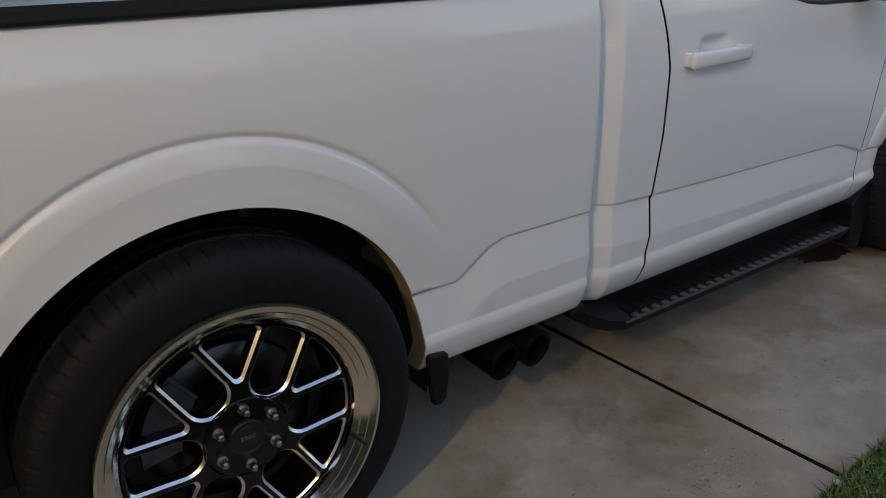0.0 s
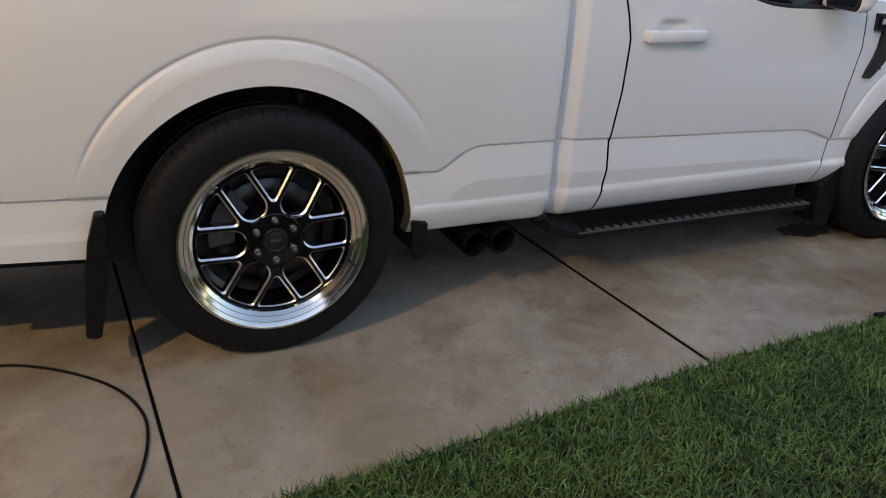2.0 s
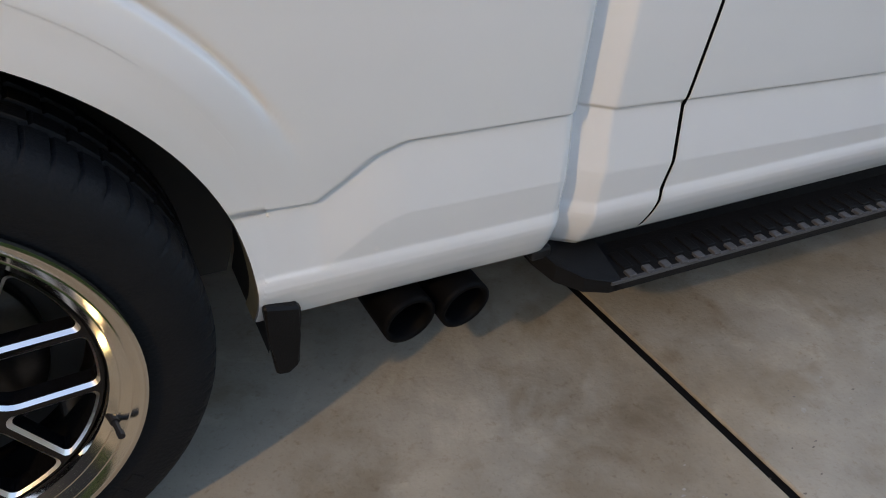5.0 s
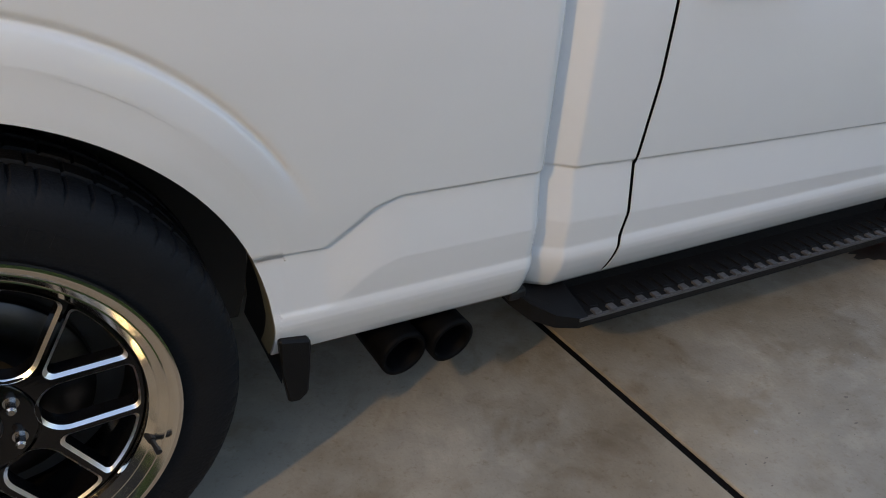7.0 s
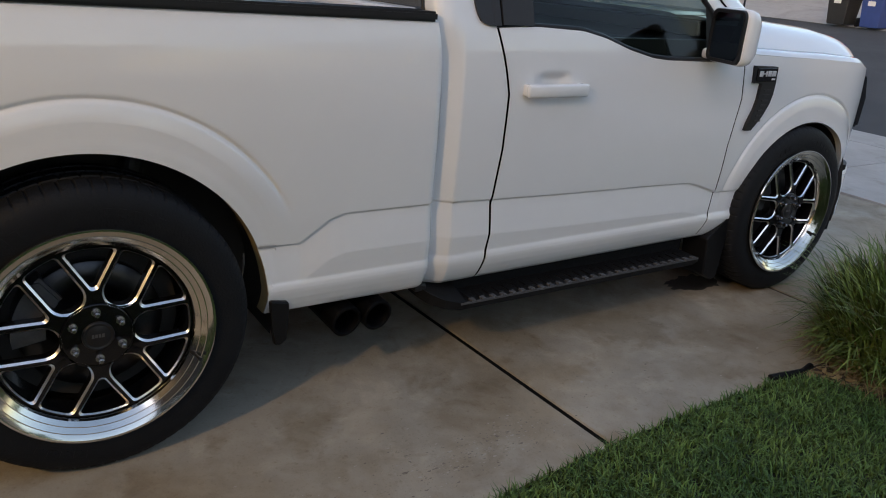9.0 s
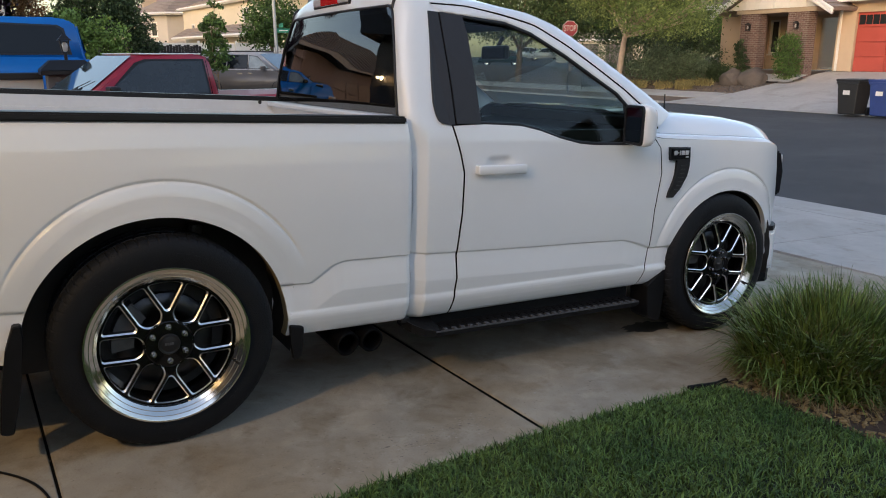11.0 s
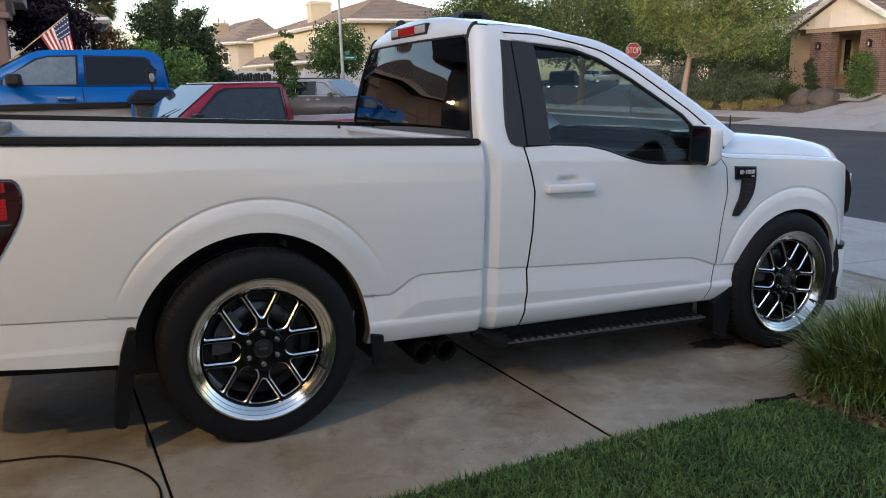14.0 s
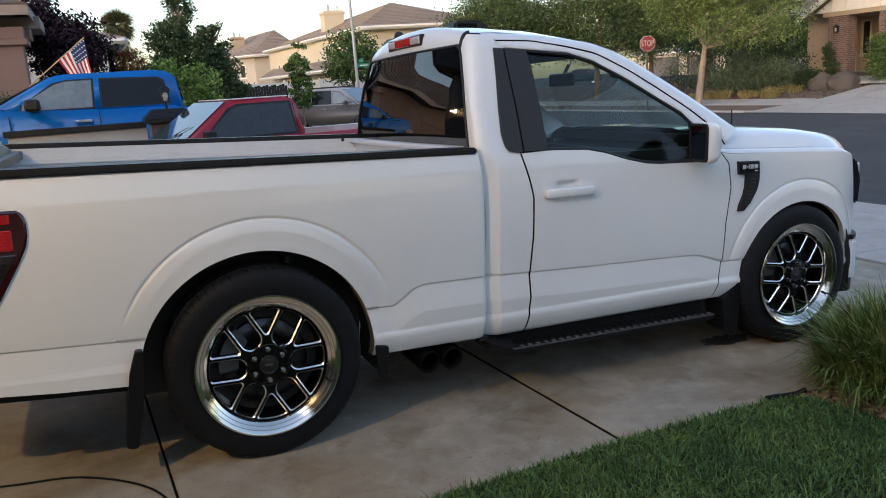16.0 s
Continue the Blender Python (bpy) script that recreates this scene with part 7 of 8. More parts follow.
tree("dark_oak", "large dark green tree behind the neighbour's drive", 3.15, 29.2, .0, 1.9, .26, [(-.1, 0, 4.8, .5, .6, .8), (-.7, 0, 4.0, .75, .8, .7), (.75, 0, 4.15, .45, .5, .38), (1.35, 0, 4.35, .24, .3, .30), (0, 0, 3.2, 1.25, 1.1, .85), (1.1, 0, 2.8, .85, .9, .7), (1.55, 0, 3.5, .26, .3, .26), (1.6, 0, 1.9, .65, .8, .55), (-.9, 0, 2.6, .65, .7, .7), (-.3, 0, 5.6, .4, .5, .4)], 26000, .06, F_DARK, 10, GREYBARK)
tree("plum_tree", "purple-leaved plum tree behind the flag", -.95, 21.6, 0, 1.5, .12, [(0, 0, 3.0, .95, 1.0, 1.1), (-.5, .2, 3.7, .8, .8, .9), (.55, 0, 3.5, .5, .5, .7), (-1.0, .2, 4.4, .9, .9, .8)], 13000, .06, F_PLUM, 11, GREYBARK)
shrub("light_shrub", "bright green bushy shrub behind the blue pickup", 2.3, 23.2, .0, [(0, 0, 1.75, .8, .7, .75), (-.7, 0, 1.5, .55, .5, .7), (.5, 0, 2.2, .5, .5, .5), (.75, 0, 1.3, .4, .5, .5), (-1.3, 0, 1.5, .6, .5, .7), (-.7, 0, 2.3, .5, .5, .6)], 7600, .065, F_LIGHT, 12)
tree("rust_tree", "small rust-leaved tree beyond the houses", 1.05, 31.5, 0, 2.0, .07, [(0, 0, 3.1, .75, .7, .62), (.3, 0, 2.4, .8, .7, .5)], 5600, .055, F_RUST, 13)
tree("young_tree", "slim young green street tree", 6.05, 23.2, -.2, 1.0, .035, [(0, 0, 1.7, .48, .45, .55), (-.05, 0, 2.5, .36, .36, .55), (.05, 0, 3.2, .18, .2, .4)], 2400, .065, F_MID, 14)
tree("round_tree", "round-crowned green street tree", 11.1, 33.0, -.2, 1.9, .10, [(0, 0, 3.3, 1.25, 1.2, 1.25), (-.5, 0, 2.7, .9, .9, .8), (.6, 0, 2.9, .9, .9, .9)], 6500, .075, F_MID, 15)
# palm
F_PALM = foliage("palm_fronds", (0.07, 0.09, 0.04), (0.13, 0.13, 0.065))
palm = tagged(empty("palm_tree", Matrix.Translation((1.65, 57.0, -.2))), "tall fan palm with a shaggy crown", "tree")
bm = bmesh.new()
limb(bm, (0, 0, 0), (.1, 0, 7.2), .28, .20, .05, np.random.default_rng(1), 8)
part("trunk", bm, BARK, palm, "", True)
rng = np.random.default_rng(17)
vs, fs = [], []
for k in range(190):
    a, e = rng.uniform(0, 6.283), rng.uniform(-1.35, 1.45)
    d = Vector((math.cos(a) * math.cos(e), math.sin(a) * math.cos(e), math.sin(e)))
    L = rng.uniform(.8, 1.35)
    c = Vector((.1, 0, 7.3)) + d * rng.uniform(.05, .45)
    s = d.cross(Vector((rng.normal(), rng.normal(), 1))).normalized()
    for j in range(7):
        q = (d + s * (j - 3) * .16).normalized()
        i0 = len(vs)
        tip = c + q * L * (1 - .05 * abs(j - 3)) + Vector((0, 0, -.25 * L))
        vs += [c, c.lerp(tip, .6) + s * .035, tip, c.lerp(tip, .6) - s * .035]
        fs.append((i0, i0 + 1, i0 + 2, i0 + 3))
mesh("crown", vs, fs, F_PALM, palm, "", False)
vs, fs = [], []
for k in range(130):
    a, z0 = rng.uniform(0, 6.283), rng.uniform(5.5, 7.0)
    d = Vector((math.cos(a), math.sin(a), 0))
    c = Vector((.1, 0, z0)) + d * .18
    tip = c + d * rng.uniform(.35, .8) + Vector((0, 0, -rng.uniform(.6, 1.1)))
    s_ = d.cross(Vector((0, 0, 1))) * .10
    i0 = len(vs)
    vs += [c, c.lerp(tip, .6) + s_, tip, c.lerp(tip, .6) - s_]
    fs.append((i0, i0 + 1, i0 + 2, i0 + 3))
mesh("dead_fronds", vs, fs, F_DRY, palm, "skirt of dry brown fronds", False)
# hedge under the neighbour's wall
shrub("clipped_hedge", "low clipped dark hedge under the neighbour's wall", -3.1, 15.4, 0, [(x, 0, 1.55, .45, .35, .30) for x in (-1.3, -.6, .1, .7)] + [(x, 0, .8, .5, .4, .7) for x in (-1.2, -.3, .6)], 26000, .032, F_DARK, 18)

# ---- two-storey houses beyond the side street ----
def far_house(name, label, corners, base, eave, ridge, mat, openings, roof):
    """A two-storey house: upright walls from corner to corner, a hipped roof over them up to the ridge's two ends."""
    h = tagged(empty(name), label, "house")
    for k, (p, q) in enumerate(zip(corners, corners[1:] + corners[:1])):
        d = Vector((q[0] - p[0], q[1] - p[1], 0))
        m = face(p[0], p[1], base, math.degrees(math.atan2(d.y, d.x)))
        holes = openings.get(k, [])
        bm = bmesh.new()
        wall_panel(bm, m, d.length, eave - base, holes)
        part("wall", bm, mat, h, "stucco wall")
        for o in holes:
            window(h, m, *o, bars=0 if o[1] - o[0] < 1.0 else 1)
    c = Vector((sum(p[0] for p in corners) / 4, sum(p[1] for p in corners) / 4, 0))
    out = [Vector((p[0], p[1], 0)) + (Vector((p[0], p[1], 0)) - c).normalized() * .7 + Vector((0, 0, eave)) for p in corners]
    r0, r1 = Vector(ridge[0]), Vector(ridge[1])
    for a, b, cc, d in ((out[0], out[1], r1, r0), (out[1], out[2], r1, r1), (out[2], out[3], r0, r1), (out[3], out[0], r0, r0)):
        roof_sheet(h, (a, b, cc, d), roof, 16)
    bm = bmesh.new()
    for p, q in zip(out, out[1:] + out[:1]):
        tube(bm, p - Vector((0, 0, .10)), q - Vector((0, 0, .10)), .13, n=4)
    part("fascia", bm, WHITEWOOD, h)
    return h


def chimney(parent, x, y, w, z0, z1, mat):
    bm = bmesh.new()
    block(bm, x, x + w, y, y + w * .7, z0, z1, .02)
    block(bm, x - .08, x + w + .08, y - .08, y + w * .7 + .08, z1 - .25, z1 - .10, .02)
    tube(bm, (x + w * .3, y + .3, z1), (x + w * .3, y + .3, z1 + .45), .07, n=8)
    tube(bm, (x + w * .75, y + .3, z1), (x + w * .75, y + .3, z1 + .35), .05, n=8)
    part("chimney", bm, mat, parent, "stucco chimney with flue pipes")


ROOF_TAUPE = material("taupe_roof_tile", (0.27, 0.225, 0.20), 0.85, var=0.2, scale=1.2, bump=0.3, bscale=30)
hy_ = far_house("cream_house", "two-storey cream stucco house under a long hipped tile roof", [(13.5, 63.0), (15.0, 42.6), (22.8, 41.6), (23.5, 63.0)], -.3, 5.2, ((19.0, 70.0, 6.97), (18.3, 46.0, 6.97)), STUCCO_CREAM,
                {0: [(5.6, 6.6, 3.9, 4.8), (13.6, 14.8, 3.8, 4.9), (17.6, 18.7, 3.8, 4.9), (2.2, 2.9, 3.2, 4.2), (9.6, 10.6, 1.6, 2.6), (15.4, 16.6, 1.5, 2.6)]}, ROOF_TAUPE)
chimney(hy_, 15.3, 51.6, 1.5, 4.9, 7.15, STUCCO_CREAM)
roof_sheet(hy_, ((12.3, 62.0, 2.9), (13.7, 46.0, 2.9), (14.8, 46.0, 3.6), (13.5, 62.0, 3.6)), ROOF_TAUPE, 5)
bm = bmesh.new()
tube(bm, (12.3, 62.0, 2.82), (13.7, 46.0, 2.82), .12, n=4)
part("fascia", bm, WHITEWOOD, hy_)
ht = far_house("tan_house", "two-storey tan stucco house with a hipped tile roof and a chimney", [(11.0, 73.5), (13.35, 69.0), (17.5, 68.0), (18.0, 80.0)], -.3, 5.2, ((15.0, 78.0, 7.5), (15.9, 71.0, 7.5)), STUCCO_GREY,
               {0: [(.8, 1.5, 3.6, 4.6), (2.8, 3.7, 3.5, 4.7)]}, ROOF_TAUPE)
chimney(ht, 12.1, 72.5, 1.2, 4.9, 7.1, STUCCO_TAN)
far_house("pale_house", "pale stucco house behind the plum tree", [(-6.0, 36.0), (-6.0, 30.0), (.42, 30.0), (.42, 36.0)], -.3, 4.05, ((-2.8, 34.0, 5.2), (-2.8, 32.0, 5.2)), STUCCO_WHITE, {}, ROOF_TAUPE)
fence = tagged(empty("white_fence"), "white vinyl panel fence", "fence")
for k in range(7):
    box("fence_panel", 7.2 + k * 1.85, 9.0 + k * 1.85, 39.0 - k * .45, 39.06 - k * .45, -.3, 2.15, WHITEWOOD, fence)
    box("fence_post", 7.08 + k * 1.85, 7.2 + k * 1.85, 38.97 - k * .45, 39.09 - k * .45, -.3, 2.25, WHITEWOOD, fence)
DARKWOOD = material("dark_fence_wood", (0.035, 0.03, 0.028), 0.85, var=0.4, scale=5)
wf_ = tagged(empty("wood_fence"), "dark weathered board fence", "fence")
for k in range(30):
    box("fence_board", 4.0 + k * .125, 4.115 + k * .125, 32.6, 32.63, -.3, 1.95 + .04 * math.sin(k * 2.1), DARKWOOD, wf_)
pole = tagged(empty("street_lamp", Matrix.Translation((10.55, 30.6, -.3))), "tall grey street lamp pole with small green name signs", "street lamp")
bm = bmesh.new()
tube(bm, (0, 0, 0), (-.1, 0, 8.2), .085, .05, 12)
tube(bm, (-.1, 0, 8.2), (1.6, -.4, 8.7), .04, .03, 8)
part("pole", bm, material("galvanised", (0.42, 0.43, 0.44), 0.5, 0.3, var=0.2, scale=3), pole)
SIGNGREEN = material("sign_green", (0.02, 0.22, 0.14), 0.4)
box("name_sign", .05, .62, -.02, .0, 2.78, 2.96, SIGNGREEN, pole, "green street name sign")
box("name_sign", .22, .24, -.30, .27, 3.0, 3.17, SIGNGREEN, pole, "green street name sign")
box("sign_bar", .14, .52, -.026, -.02, 2.85, 2.89, FWHITE, pole)
# stop sign
# red and white are both dimmed for the shade on a backlit plate
SIGNRED = material("backlit_sign_red", (0.20, 0.010, 0.018), 0.4, var=0.05, scale=5)
SIGNWHITE = material("backlit_sign_white", (0.42, 0.40, 0.40), 0.5, var=0.1, scale=5)
ss = tagged(empty("stop_sign", Matrix.Translation((21.62, 24.02, -.2))), "red octagonal stop sign on a grey post", "sign")
bm = bmesh.new()
block(bm, -.025, .025, .02, .07, 0, 3.0)
part("post", bm, CASTING, ss)
turn = Matrix.Rotation(radians(-32), 4, "Z")
oc = [(.35 * math.cos(radians(22.5 + 45 * i)), 2.82 + .35 * math.sin(radians(22.5 + 45 * i))) for i in range(8)]
for nm, sc, y0, y1, mt in (("sign_border", 1.0, .0, .01, SIGNWHITE), ("sign_plate", .93, -.004, .0, SIGNRED)):
    bm = bmesh.new()
    prism(bm, [(x * sc, 2.82 + (z - 2.82) * sc) for x, z in oc], y0, y1)
    bmesh.ops.transform(bm, matrix=turn, verts=bm.verts)
    part(nm, bm, mt, ss)
txt = bpy.data.curves.new("sign_word", "FONT")
txt.body, txt.size, txt.align_x, txt.align_y, txt.extrude = "STOP", .285, "CENTER", "CENTER", .002
txt.materials.append(SIGNWHITE)
to = new("sign_word", txt)
to.parent, to.matrix_basis = ss, turn @ Matrix.Translation((0, -.008, 2.82)) @ Matrix.Rotation(math.pi / 2, 4, "X") @ Matrix.Diagonal((.78, 1.25, 1, 1))
# house with the dark garage beyond the corner, iron fence
hg = tagged(empty("corner_house"), "pale house with a dark garage door beyond the corner", "house")
dirg = Vector((32.72 + .5, 34.28 + 3, 0)).normalized()
mg = face(52.4, 63.7, .55, math.degrees(math.atan2(-dirg.x, dirg.y)))
bm = bmesh.new()
wall_panel(bm, mg, 9, 3.0, [(1.6, 4.4, .2, 2.1), (5.2, 8.0, .2, 2.1)])
part("wall", bm, STUCCO_CREAM, hg, "cream wall")
for x in (1.6, 5.2):
    garage_door(hg, mg @ Matrix.Translation((x, 0, .2)), 2.8, 1.9, GREYDOOR)
roof_sheet(hg, tuple(mg @ Vector(p) for p in ((-.5, -.5, 2.6), (9.5, -.5, 2.6), (9.5, 4, 4.6), (-.5, 4, 4.6))), TILE_GREY)
part_f = bmesh.new()
block(part_f, -.5, 9.5, -.56, -.46, 2.42, 2.62, 0, mg)
part("fascia", part_f, WHITEWOOD, hg)
ifn = tagged(empty("iron_fence", Matrix.Translation((22.9, 24.6, -.1))), "black iron picket fence", "fence")
for k in range(16):
    bm = bmesh.new()
    tube(bm, (k * .12, k * .03, 0), (k * .12, k * .03, 1.35), .010, n=6)
    part("picket", bm, SATIN, ifn)
for z in (.2, 1.2):
    bm = bmesh.new()
    tube(bm, (-.05, 0, z), (1.9, .46, z), .016, n=6)
    part("fence_rail", bm, SATIN, ifn)


# ---- other vehicles ----
def carpaint(name, c):
    return material(name, c, 0.42, var=0.06, scale=2, coat=0.45, spec=0.3)


def vehicle(name, label, cat, m, body, cab, inset, hw, mat, wheels, sides, front=None, back=None, wheel_r=.37, panes=(), cabin=None):
    """A parked vehicle, its nose towards local +x: rounded body, tapered cabin, panes, wheels. Outlines are (x, z)."""
    root = tagged(empty(name, m), label, cat)
    bm = bmesh.new()
    prism(bm, body, -hw, hw)
    bmesh.ops.bevel(bm, geom=[e for e in bm.edges], offset=.045, segments=3, affect="EDGES")
    part("body", bm, mat, root, "", True)
    zb, zt = min(z for _, z in cab), max(z for _, z in cab)
    half = lambda z, k=0: hw - .04 - inset * (z - zb) / (zt - zb) + k
    bm = bmesh.new()
    lo = [bm.verts.new((x, -half(z), z)) for x, z in cab]
    hi = [bm.verts.new((x, half(z), z)) for x, z in cab]
    n = len(cab)
    bm.faces.new(lo), bm.faces.new(hi)
    for i in range(n):
        bm.faces.new((lo[i], lo[(i + 1) % n], hi[(i + 1) % n], hi[i]))
    bmesh.ops.bevel(bm, geom=[e for e in bm.edges], offset=.035, segments=3, affect="EDGES")
    part("cabin", bm, cabin or mat, root, "", True)
    for s in (-1, 1):
        for k, poly in enumerate(sides):
            mx, mz = sum(p[0] for p in poly) / len(poly), sum(p[1] for p in poly) / len(poly)
            big = [(mx + (x - mx) * 1.0 + math.copysign(.028, x - mx), mz + (z - mz) + math.copysign(.022, z - mz)) for x, z in poly]
            vs = [(x, s * half(z, .004), z) for x, z in big]
            mesh("window_trim", vs, [tuple(range(len(vs)))], SATIN, root, "black window surround", False)
            vs = [(x, s * half(z, .009), z) for x, z in poly]
            mesh("side_window", vs, [tuple(range(len(vs)))], panes[k] if panes else SIDEGLASS, root, "side glass", False)
    for seg in (front, back):
        if seg:
            (x0, z0), (x1, z1), off = seg
            a, b = half(z0) - .07, half(z1) - .07
            mesh("windscreen", [(x0 + off, -a, z0 + .01), (x0 + off, a, z0 + .01), (x1 + off, b, z1 + .01), (x1 + off, -b, z1 + .01)], [(0, 1, 2, 3)], SCREEN, root, "windscreen", False)
    for x in wheels:
        for s in (-1, 1):
            w = part("wheel", bmesh.new(), None, root)
            v, f = revolve([(wheel_r * .62, s * (hw - .02)), (wheel_r * .9, s * (hw + .005)), (wheel_r, s * (hw - .03)), (wheel_r, s * (hw - .22))], 28, "y")
            mesh("tyre", [(p[0] + x, p[1], p[2] + wheel_r) for p in v], f, RUBBER, w)
            v, f = revolve([(.0, s * (hw - .03)), (wheel_r * .2, s * (hw - .02)), (wheel_r * .55, s * (hw - .05)), (wheel_r * .64, s * (hw - .005))], 20, "y")
            mesh("rim", [(p[0] + x, p[1], p[2] + wheel_r) for p in v], f, CHROME, w)
    return root


def extra(root, name, x0, x1, y0, y1, z0, z1, mat, bevel=.01, label=""):
    return box(name, x0, x1, y0, y1, z0, z1, mat, root, label, bevel)


SIDEGLASS = material("vehicle_glass", (0.008, 0.010, 0.012), 0.05, spec=0.35)
# opaque: the bright view through the pane is put into its mottled colour
PALEGLASS = material("painted_view_glass", (0.20, 0.235, 0.235), 0.06, coat=1.0, spec=0.8, var=0.6, scale=1.6, color2=(0.085, 0.10, 0.105))
# mottled colour stands for reflections in the red pickup's side window
MOTTLEDGLASS = material("mottled_pane", (0.030, 0.034, 0.038), 0.06, coat=0.6, spec=0.5, var=0.6, scale=1.8, color2=(0.008, 0.010, 0.012))
BLUE = carpaint("blue_paint", (0.0, 0.145, 0.50))
RED = carpaint("red_paint", (0.36, 0.02, 0.042))
BRONZE = carpaint("bronze_paint", (0.10, 0.088, 0.08))
SILVERGREY = carpaint("silver_grey_paint", (0.34, 0.34, 0.35))
m_left = lambda x, y, z, d=180: Matrix.Translation((x, y, z)) @ Matrix.Rotation(radians(d), 4, "Z")
# blue crew-cab pickup, nose to the left
bp = vehicle("blue_pickup", "bright blue crew-cab pickup truck in the neighbour's drive", "truck", m_left(-.20, 10.2, .045),
             [(-2.56, .6), (-2.5, 1.34), (-.96, 1.35), (-.88, 1.43), (1.40, 1.45), (1.58, 1.57), (2.1, 1.56), (2.42, 1.48), (2.54, 1.32), (2.58, .65), (2.2, .5), (-2.8, .5)],
             [(-.95, 1.36), (-.88, 1.86), (-.76, 1.95), (-.56, 1.975), (.68, 1.975), (.86, 1.94), (1.60, 1.54), (1.52, 1.36)], .18, .98, BLUE, (-1.65, 1.62),
             [[(-.74, 1.485), (-.68, 1.80), (-.60, 1.85), (.17, 1.875), (.19, 1.485)], [(.33, 1.485), (.30, 1.875), (.66, 1.87), (.80, 1.83), (1.24, 1.58), (1.26, 1.485)]], ((1.60, 1.56), (.85, 1.945), .02), ((-.95, 1.48), (-.88, 1.85), -.012), .42, (SIDEGLASS, PALEGLASS))
for s in (-1, 1):
    extra(bp, "door_handle", .36, .60, s * .97, s * 1.035, 1.275, 1.315, CHROME, .008, "chrome handle")
    extra(bp, "door_handle", -.80, -.56, s * .97, s * 1.035, 1.275, 1.315, CHROME, .008, "chrome handle")
    extra(bp, "door_mirror", 1.00, 1.20, s * .98, s * 1.20, 1.47, 1.64, SATIN, .04, "black mirror")
    extra(bp, "door_gap", .25, .26, s * .975, s * .986, .6, 1.43, DARKVOID, 0)
    extra(bp, "door_gap", 1.42, 1.43, s * .975, s * .986, .6, 1.43, DARKVOID, 0)
    extra(bp, "bonnet_badge", 1.66, 1.98, s * .955, s * .987, 1.44, 1.50, CHROME, .008, "chrome bonnet badge plate")
    for i in range(4):
        extra(bp, "badge_bar", 1.71 + i * .060, 1.74 + i * .060, s * .988, s * .991, 1.455, 1.485, SATIN, 0)
    extra(bp, "headlamp", 2.26, 2.59, s * .70, s * .992, 1.10, 1.30, LENSCLEAR, .03, "headlamp")
    extra(bp, "indicator", 2.26, 2.40, s * .90, s * .997, 1.13, 1.24, AMBER, .02, "amber indicator")
    extra(bp, "bed_rail", -2.5, -1.05, s * .85, s * .97, 1.30, 1.33, SATIN, .01)
# small red pickup, nose to the left
rp = vehicle("red_pickup", "older dark red single-cab pickup truck with a highlight painted on its roof", "truck", m_left(1.14, 6.6, .045, 191) @ Matrix.Diagonal((.95, .95, .985, 1)),
             [(-2.6, .42), (-2.55, 1.0), (-.80, 1.02), (.62, 1.03), (1.95, .95), (2.02, .50), (1.8, .36), (-2.5, .36)],
             [(-.52, .98), (-.47, 1.43), (-.39, 1.478), (-.27, 1.485), (.28, 1.485), (.42, 1.45), (1.02, 1.03), (1.02, .98)], .16, .86, RED, (-1.55, 1.35),
             [[(-.38, 1.06), (-.36, 1.41), (.28, 1.41), (.40, 1.37), (.80, 1.06)]], ((1.02, 1.03), (.40, 1.46), .02), ((-.52, 1.04), (-.47, 1.43), -.012), .34, (MOTTLEDGLASS,))
# white sheet laid on the red roof for its highlight
box("roof_highlight", -.38, .34, -.64, .64, 1.480, 1.496, PAINT, rp, "pale sheet standing for the highlight on the roof", .006)
for s in (-1, 1):
    extra(rp, "door_mirror", .70, .82, s * .86, s * 1.04, 1.02, 1.16, SATIN, .02)
    mesh("door_gap", [(x, s * (.826 - .317 * (z - .98)), z) for x, z in ((-.425, 1.04), (-.418, 1.04), (-.408, 1.42), (-.415, 1.42))], [(0, 1, 2, 3)], GAPSHADE, rp, "", False)
    bm = bmesh.new()
    tube(bm, (.985, s * .08 + .12, 1.075), (.80, s * .08 + .42, 1.205), .008, .005, 6)
    tube(bm, (.905, s * .08 + .27, 1.14), (.985, s * .08 + .30, 1.075), .006, .006, 6)
    part("wiper", bm, SATIN, rp, "black wiper blade")
# bronze minivan
mv = vehicle("minivan", "silver and bronze-grey minivan parked across the side street", "van", m_left(8.85, 27.6, -.10, -54),
             [(-2.45, .45), (-2.5, 1.05), (-2.3, 1.08), (1.2, 1.05), (2.25, .90), (2.45, .70), (2.45, .40), (2.2, .28), (-2.3, .28)],
             [(-2.42, 1.02), (-2.15, 1.62), (-1.9, 1.72), (.1, 1.74), (.5, 1.66), (1.55, 1.02)], .20, .98, BRONZE, (-1.5, 1.5),
             [[(-2.05, 1.12), (-1.85, 1.58), (-1.0, 1.62), (-1.0, 1.12)], [(-.92, 1.12), (-.92, 1.62), (0, 1.62), (.05, 1.12)], [(.13, 1.12), (.10, 1.60), (.45, 1.56), (1.10, 1.12)]], ((1.55, 1.04), (.50, 1.66), .015), ((-2.42, 1.06), (-2.15, 1.60), -.015), .34, (SIDEGLASS, SIDEGLASS, PALEGLASS), SILVERGREY)
box("belt_panel", -2.47, 1.30, -.972, .972, .98, 1.095, SILVERGREY, mv, "silver upper body", .03)
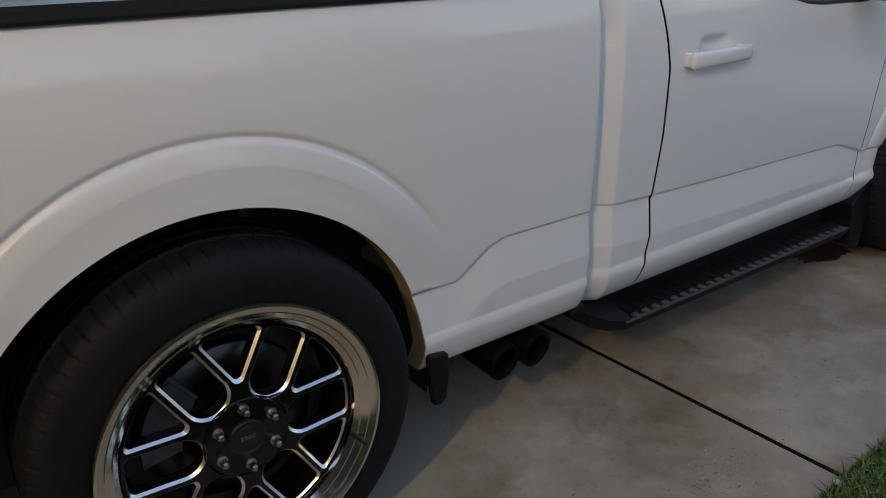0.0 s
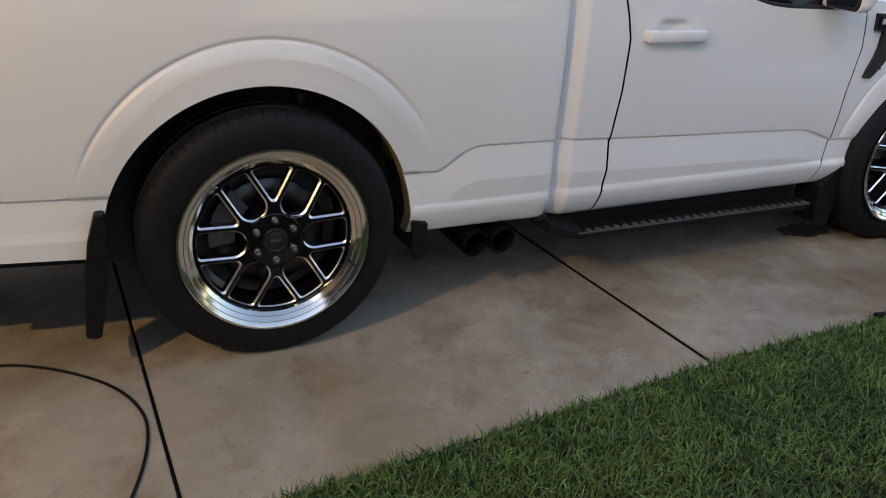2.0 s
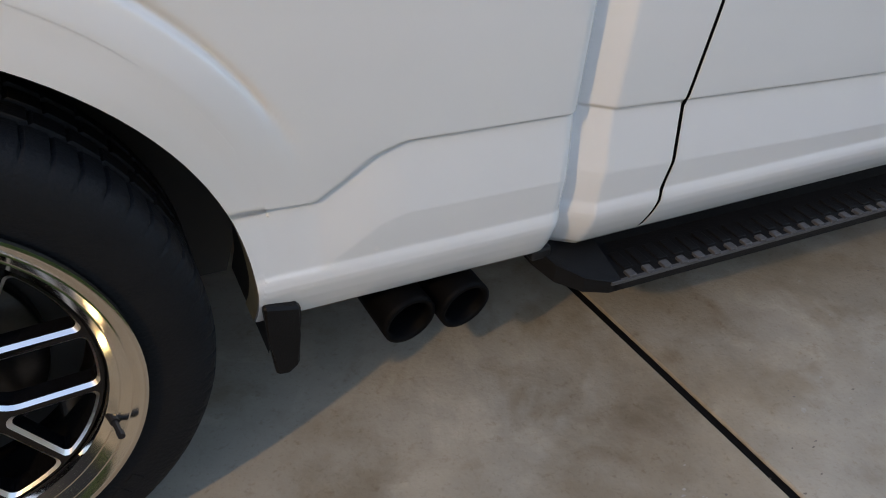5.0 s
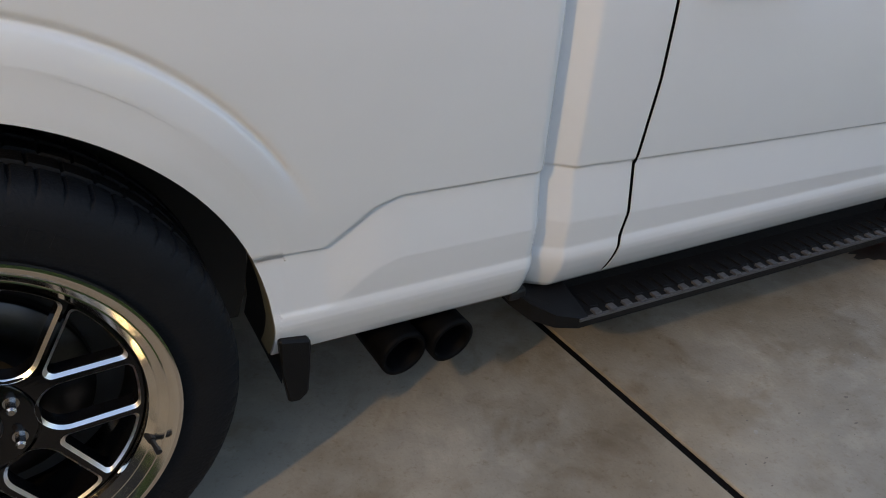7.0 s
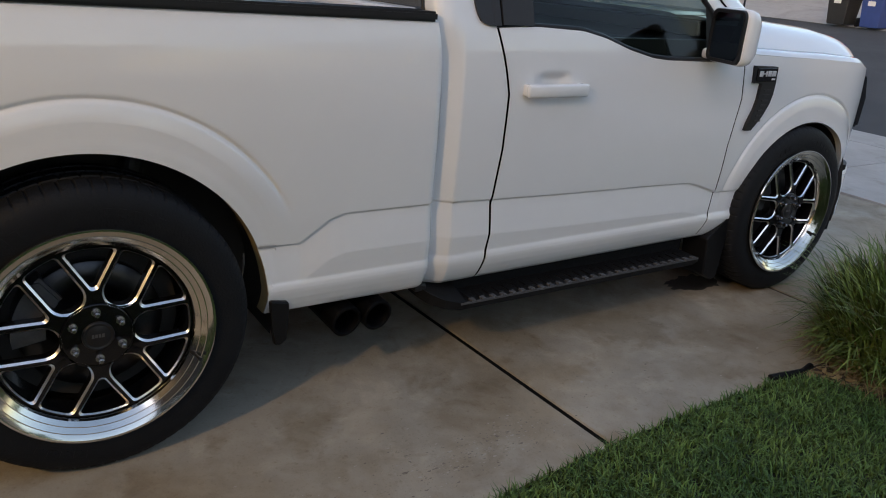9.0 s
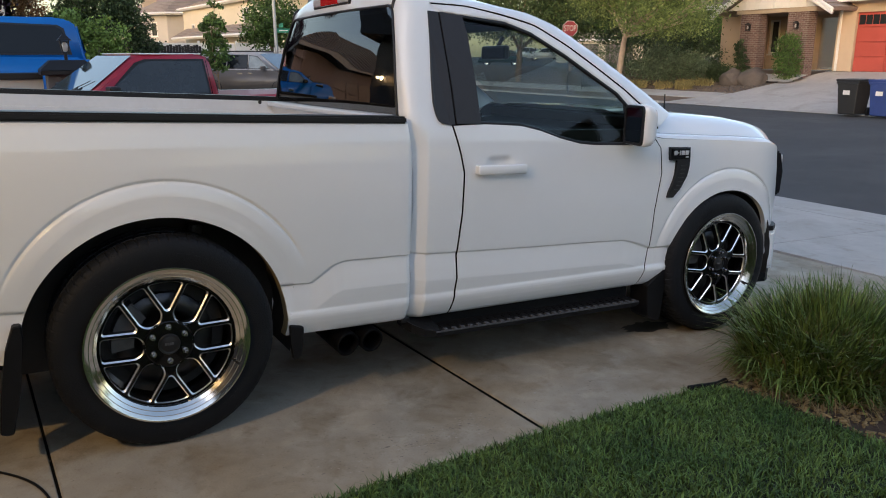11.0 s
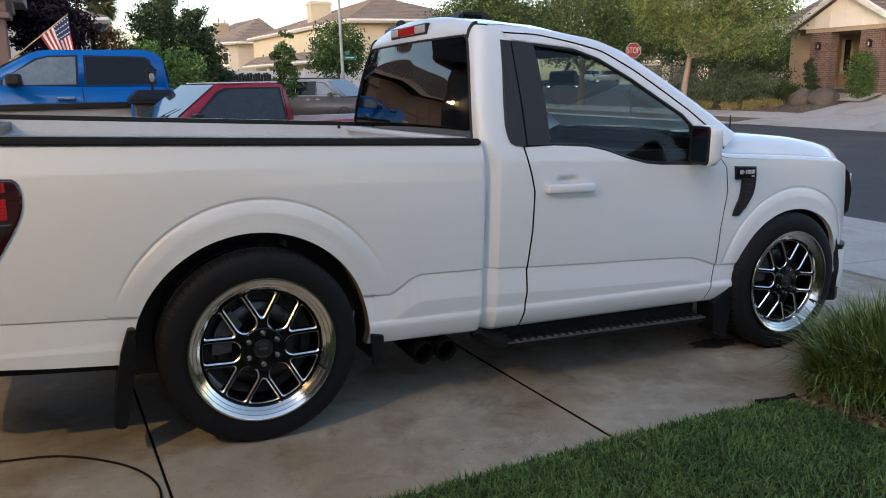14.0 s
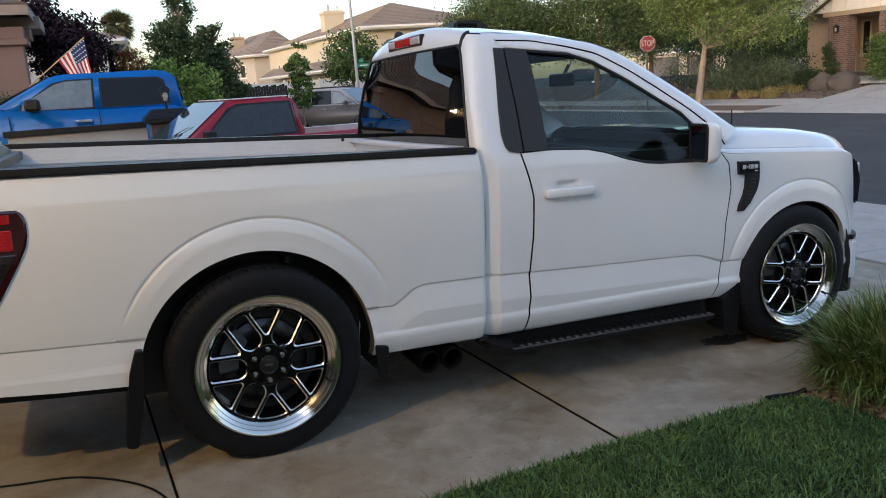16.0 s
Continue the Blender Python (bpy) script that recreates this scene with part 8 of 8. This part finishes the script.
for s in (-1, 1):
    extra(mv, "door_mirror", .85, 1.0, s * 1.0, s * 1.18, 1.06, 1.22, BRONZE, .03)
    extra(mv, "headlamp", 2.05, 2.44, s * .62, s * .985, .70, .86, LENSCLEAR, .03)
    extra(mv, "roof_rack", -1.7, .2, s * .62, s * .66, 1.74, 1.79, SATIN, .01)
    extra(mv, "door_handle", -.35, -.15, s * .98, s * 1.0, .90, .94, CHROME, .006)
    extra(mv, "door_handle", .15, .35, s * .98, s * 1.0, .92, .96, CHROME, .006)
# the street climbing away beyond the corner, with cars parked along it
bm = bmesh.new()
rise = [(24.5, 31.0, -.22), (29.0, 27.6, -.22), (39.0, 36.0, .10), (31.0, 42.5, .10), (78.0, 74.0, 1.25), (52.0, 96.0, 1.25)]
vs = [bm.verts.new(p) for p in rise]
bm.faces.new((vs[0], vs[1], vs[2], vs[3])), bm.faces.new((vs[3], vs[2], vs[4], vs[5]))
tagged(part("far_street", bm, ASPHALT), "grey asphalt street climbing away beyond the corner", "road", kind="structure")
VERGE = material("verge_grass", (0.075, 0.13, 0.04), 0.9, var=0.4, scale=2, bump=0.6, bscale=20)
bm = bmesh.new()
vs = [bm.verts.new(p) for p in ((24.2, 33.2, -.10), (31.5, 27.2, -.10), (34.2, 29.6, .06), (26.2, 36.4, .06), (24.2, 33.2, -.4), (31.5, 27.2, -.4), (34.2, 29.6, -.4), (26.2, 36.4, -.4))]
for f in ((0, 1, 2, 3), (0, 4, 5, 1), (1, 5, 6, 2), (2, 6, 7, 3), (3, 7, 4, 0)):
    bm.faces.new([vs[i] for i in f])
tagged(part("verge", bm, VERGE), "strip of green grass at the corner", "grass", kind="structure")
TEAL = carpaint("dark_teal_paint", (0.015, 0.05, 0.055))
SILVER = carpaint("silver_paint", (0.50, 0.52, 0.53))
PEARL = carpaint("pearl_paint", (0.66, 0.68, 0.68))
for nm, lab, x, y, z, turn_, mt in (("parked_car", "pale silver hatchback parked up the far street", 55.3, 69.4, .88, 148, SILVER), ("parked_car", "white saloon car parked up the far street", 57.5, 76.5, 1.0, 165, PEARL), ("parked_car", "dark teal saloon car parked near the corner", 41.4, 58.2, .52, 142, TEAL)):
    vehicle(nm, lab, "car", m_left(x, y, z, turn_), [(-2.1, .30), (-2.15, .85), (-1.3, .94), (1.1, .92), (1.95, .78), (2.1, .55), (2.1, .30)], [(-1.85, .88), (-1.45, 1.30), (-1.0, 1.44), (.1, 1.46), (.5, 1.38), (1.25, .88)], .2, .86, mt, (-1.3, 1.3),
            [[(-1.45, .96), (-1.2, 1.28), (-.40, 1.36), (-.40, .96)], [(-.32, .96), (-.32, 1.36), (.30, 1.34), (.90, .96)]], ((1.25, .90), (.5, 1.38), .012), ((-1.85, .92), (-1.45, 1.30), -.012), .32)
# wheelie bins
BINBLACK = material("bin_black", (0.02, 0.021, 0.022), 0.5, var=0.2, scale=5)
BINBLUE = material("bin_blue", (0.03, 0.06, 0.22), 0.5, var=0.2, scale=5)


def bin_(x, y, z, mat, label, turn=0):
    root = tagged(empty("wheelie_bin", face(x, y, z, turn)), label, "bin", group="bins across the street")
    bm = bmesh.new()
    vs = block(bm, -.36, .36, -.32, .32, .06, 1.0, .03)
    for v in bm.verts:
        k = .78 + .22 * v.co.z
        v.co.x *= k
        v.co.y *= k
    block(bm, -.37, .37, -.34, .34, .92, .99, .015)
    part("tub", bm, mat, root)
    bm = bmesh.new()
    block(bm, -.38, .38, -.38, .36, .99, 1.06, .025)
    tube(bm, (.38, -.32, 1.0), (.38, .32, 1.0), .02, n=8)
    part("lid", bm, mat, root)
    box("label_plate", -.375, -.365, -.10, .10, .62, .74, FWHITE, root, "pale label")
    for s in (-1, 1):
        bm = bmesh.new()
        tube(bm, (.28, s * .30, .13), (.28, s * .36, .13), .13, n=18)
        part("wheel", bm, RUBBER, root)


bin_(21.1, 10.45, FZ + .01, BINBLACK, "black wheelie bin standing in the gutter")
bin_(21.2, 9.55, FZ + .01, BINBLUE, "blue wheelie bin standing in the gutter")

# unseen houses and trees added behind the walk to darken the glass's reflections
hb = tagged(empty("house_row"), "unseen stucco houses added behind the lawn to darken reflections", "house")
bm = bmesh.new()
wall_panel(bm, face(5, -26, -.3, 180), 14, 3.4, [])
wall_panel(bm, face(34, -30, -.3, 180), 14, 3.4, [])
part("wall", bm, STUCCO_TAN, hb)
hip_roof(hb, -9, 5, -34, -26, 3.1, 2.2, .5, TILE)
hip_roof(hb, 20, 34, -38, -30, 3.1, 2.2, .5, TILE)
for k, (x, y, s) in enumerate(((-4, -14, 1.0), (9.5, -17, 1.1), (17, -26, 1.2), (30, -14, 1.3), (34, -4, 1.2), (40, 4, 1.3), (-2, 42, 1.1), (-18, 30, 1.2), (-20, 0, 1.2), (-17, -16, 1.2), (4, -23, 1.1), (27, -22, 1.2))):
    tree("garden_tree", "leafy green garden tree added to fill the surroundings", x, y, -.4, 2.0, .16, [(0, 0, 3.6 * s, 1.9 * s, 1.9 * s, 1.5 * s), (.9, .5, 4.6 * s, 1.3, 1.3, 1.2), (-.9, -.4, 4.2 * s, 1.3, 1.3, 1.2)], 2600, .16, F_MID if k % 2 else F_DARK, 60 + k)
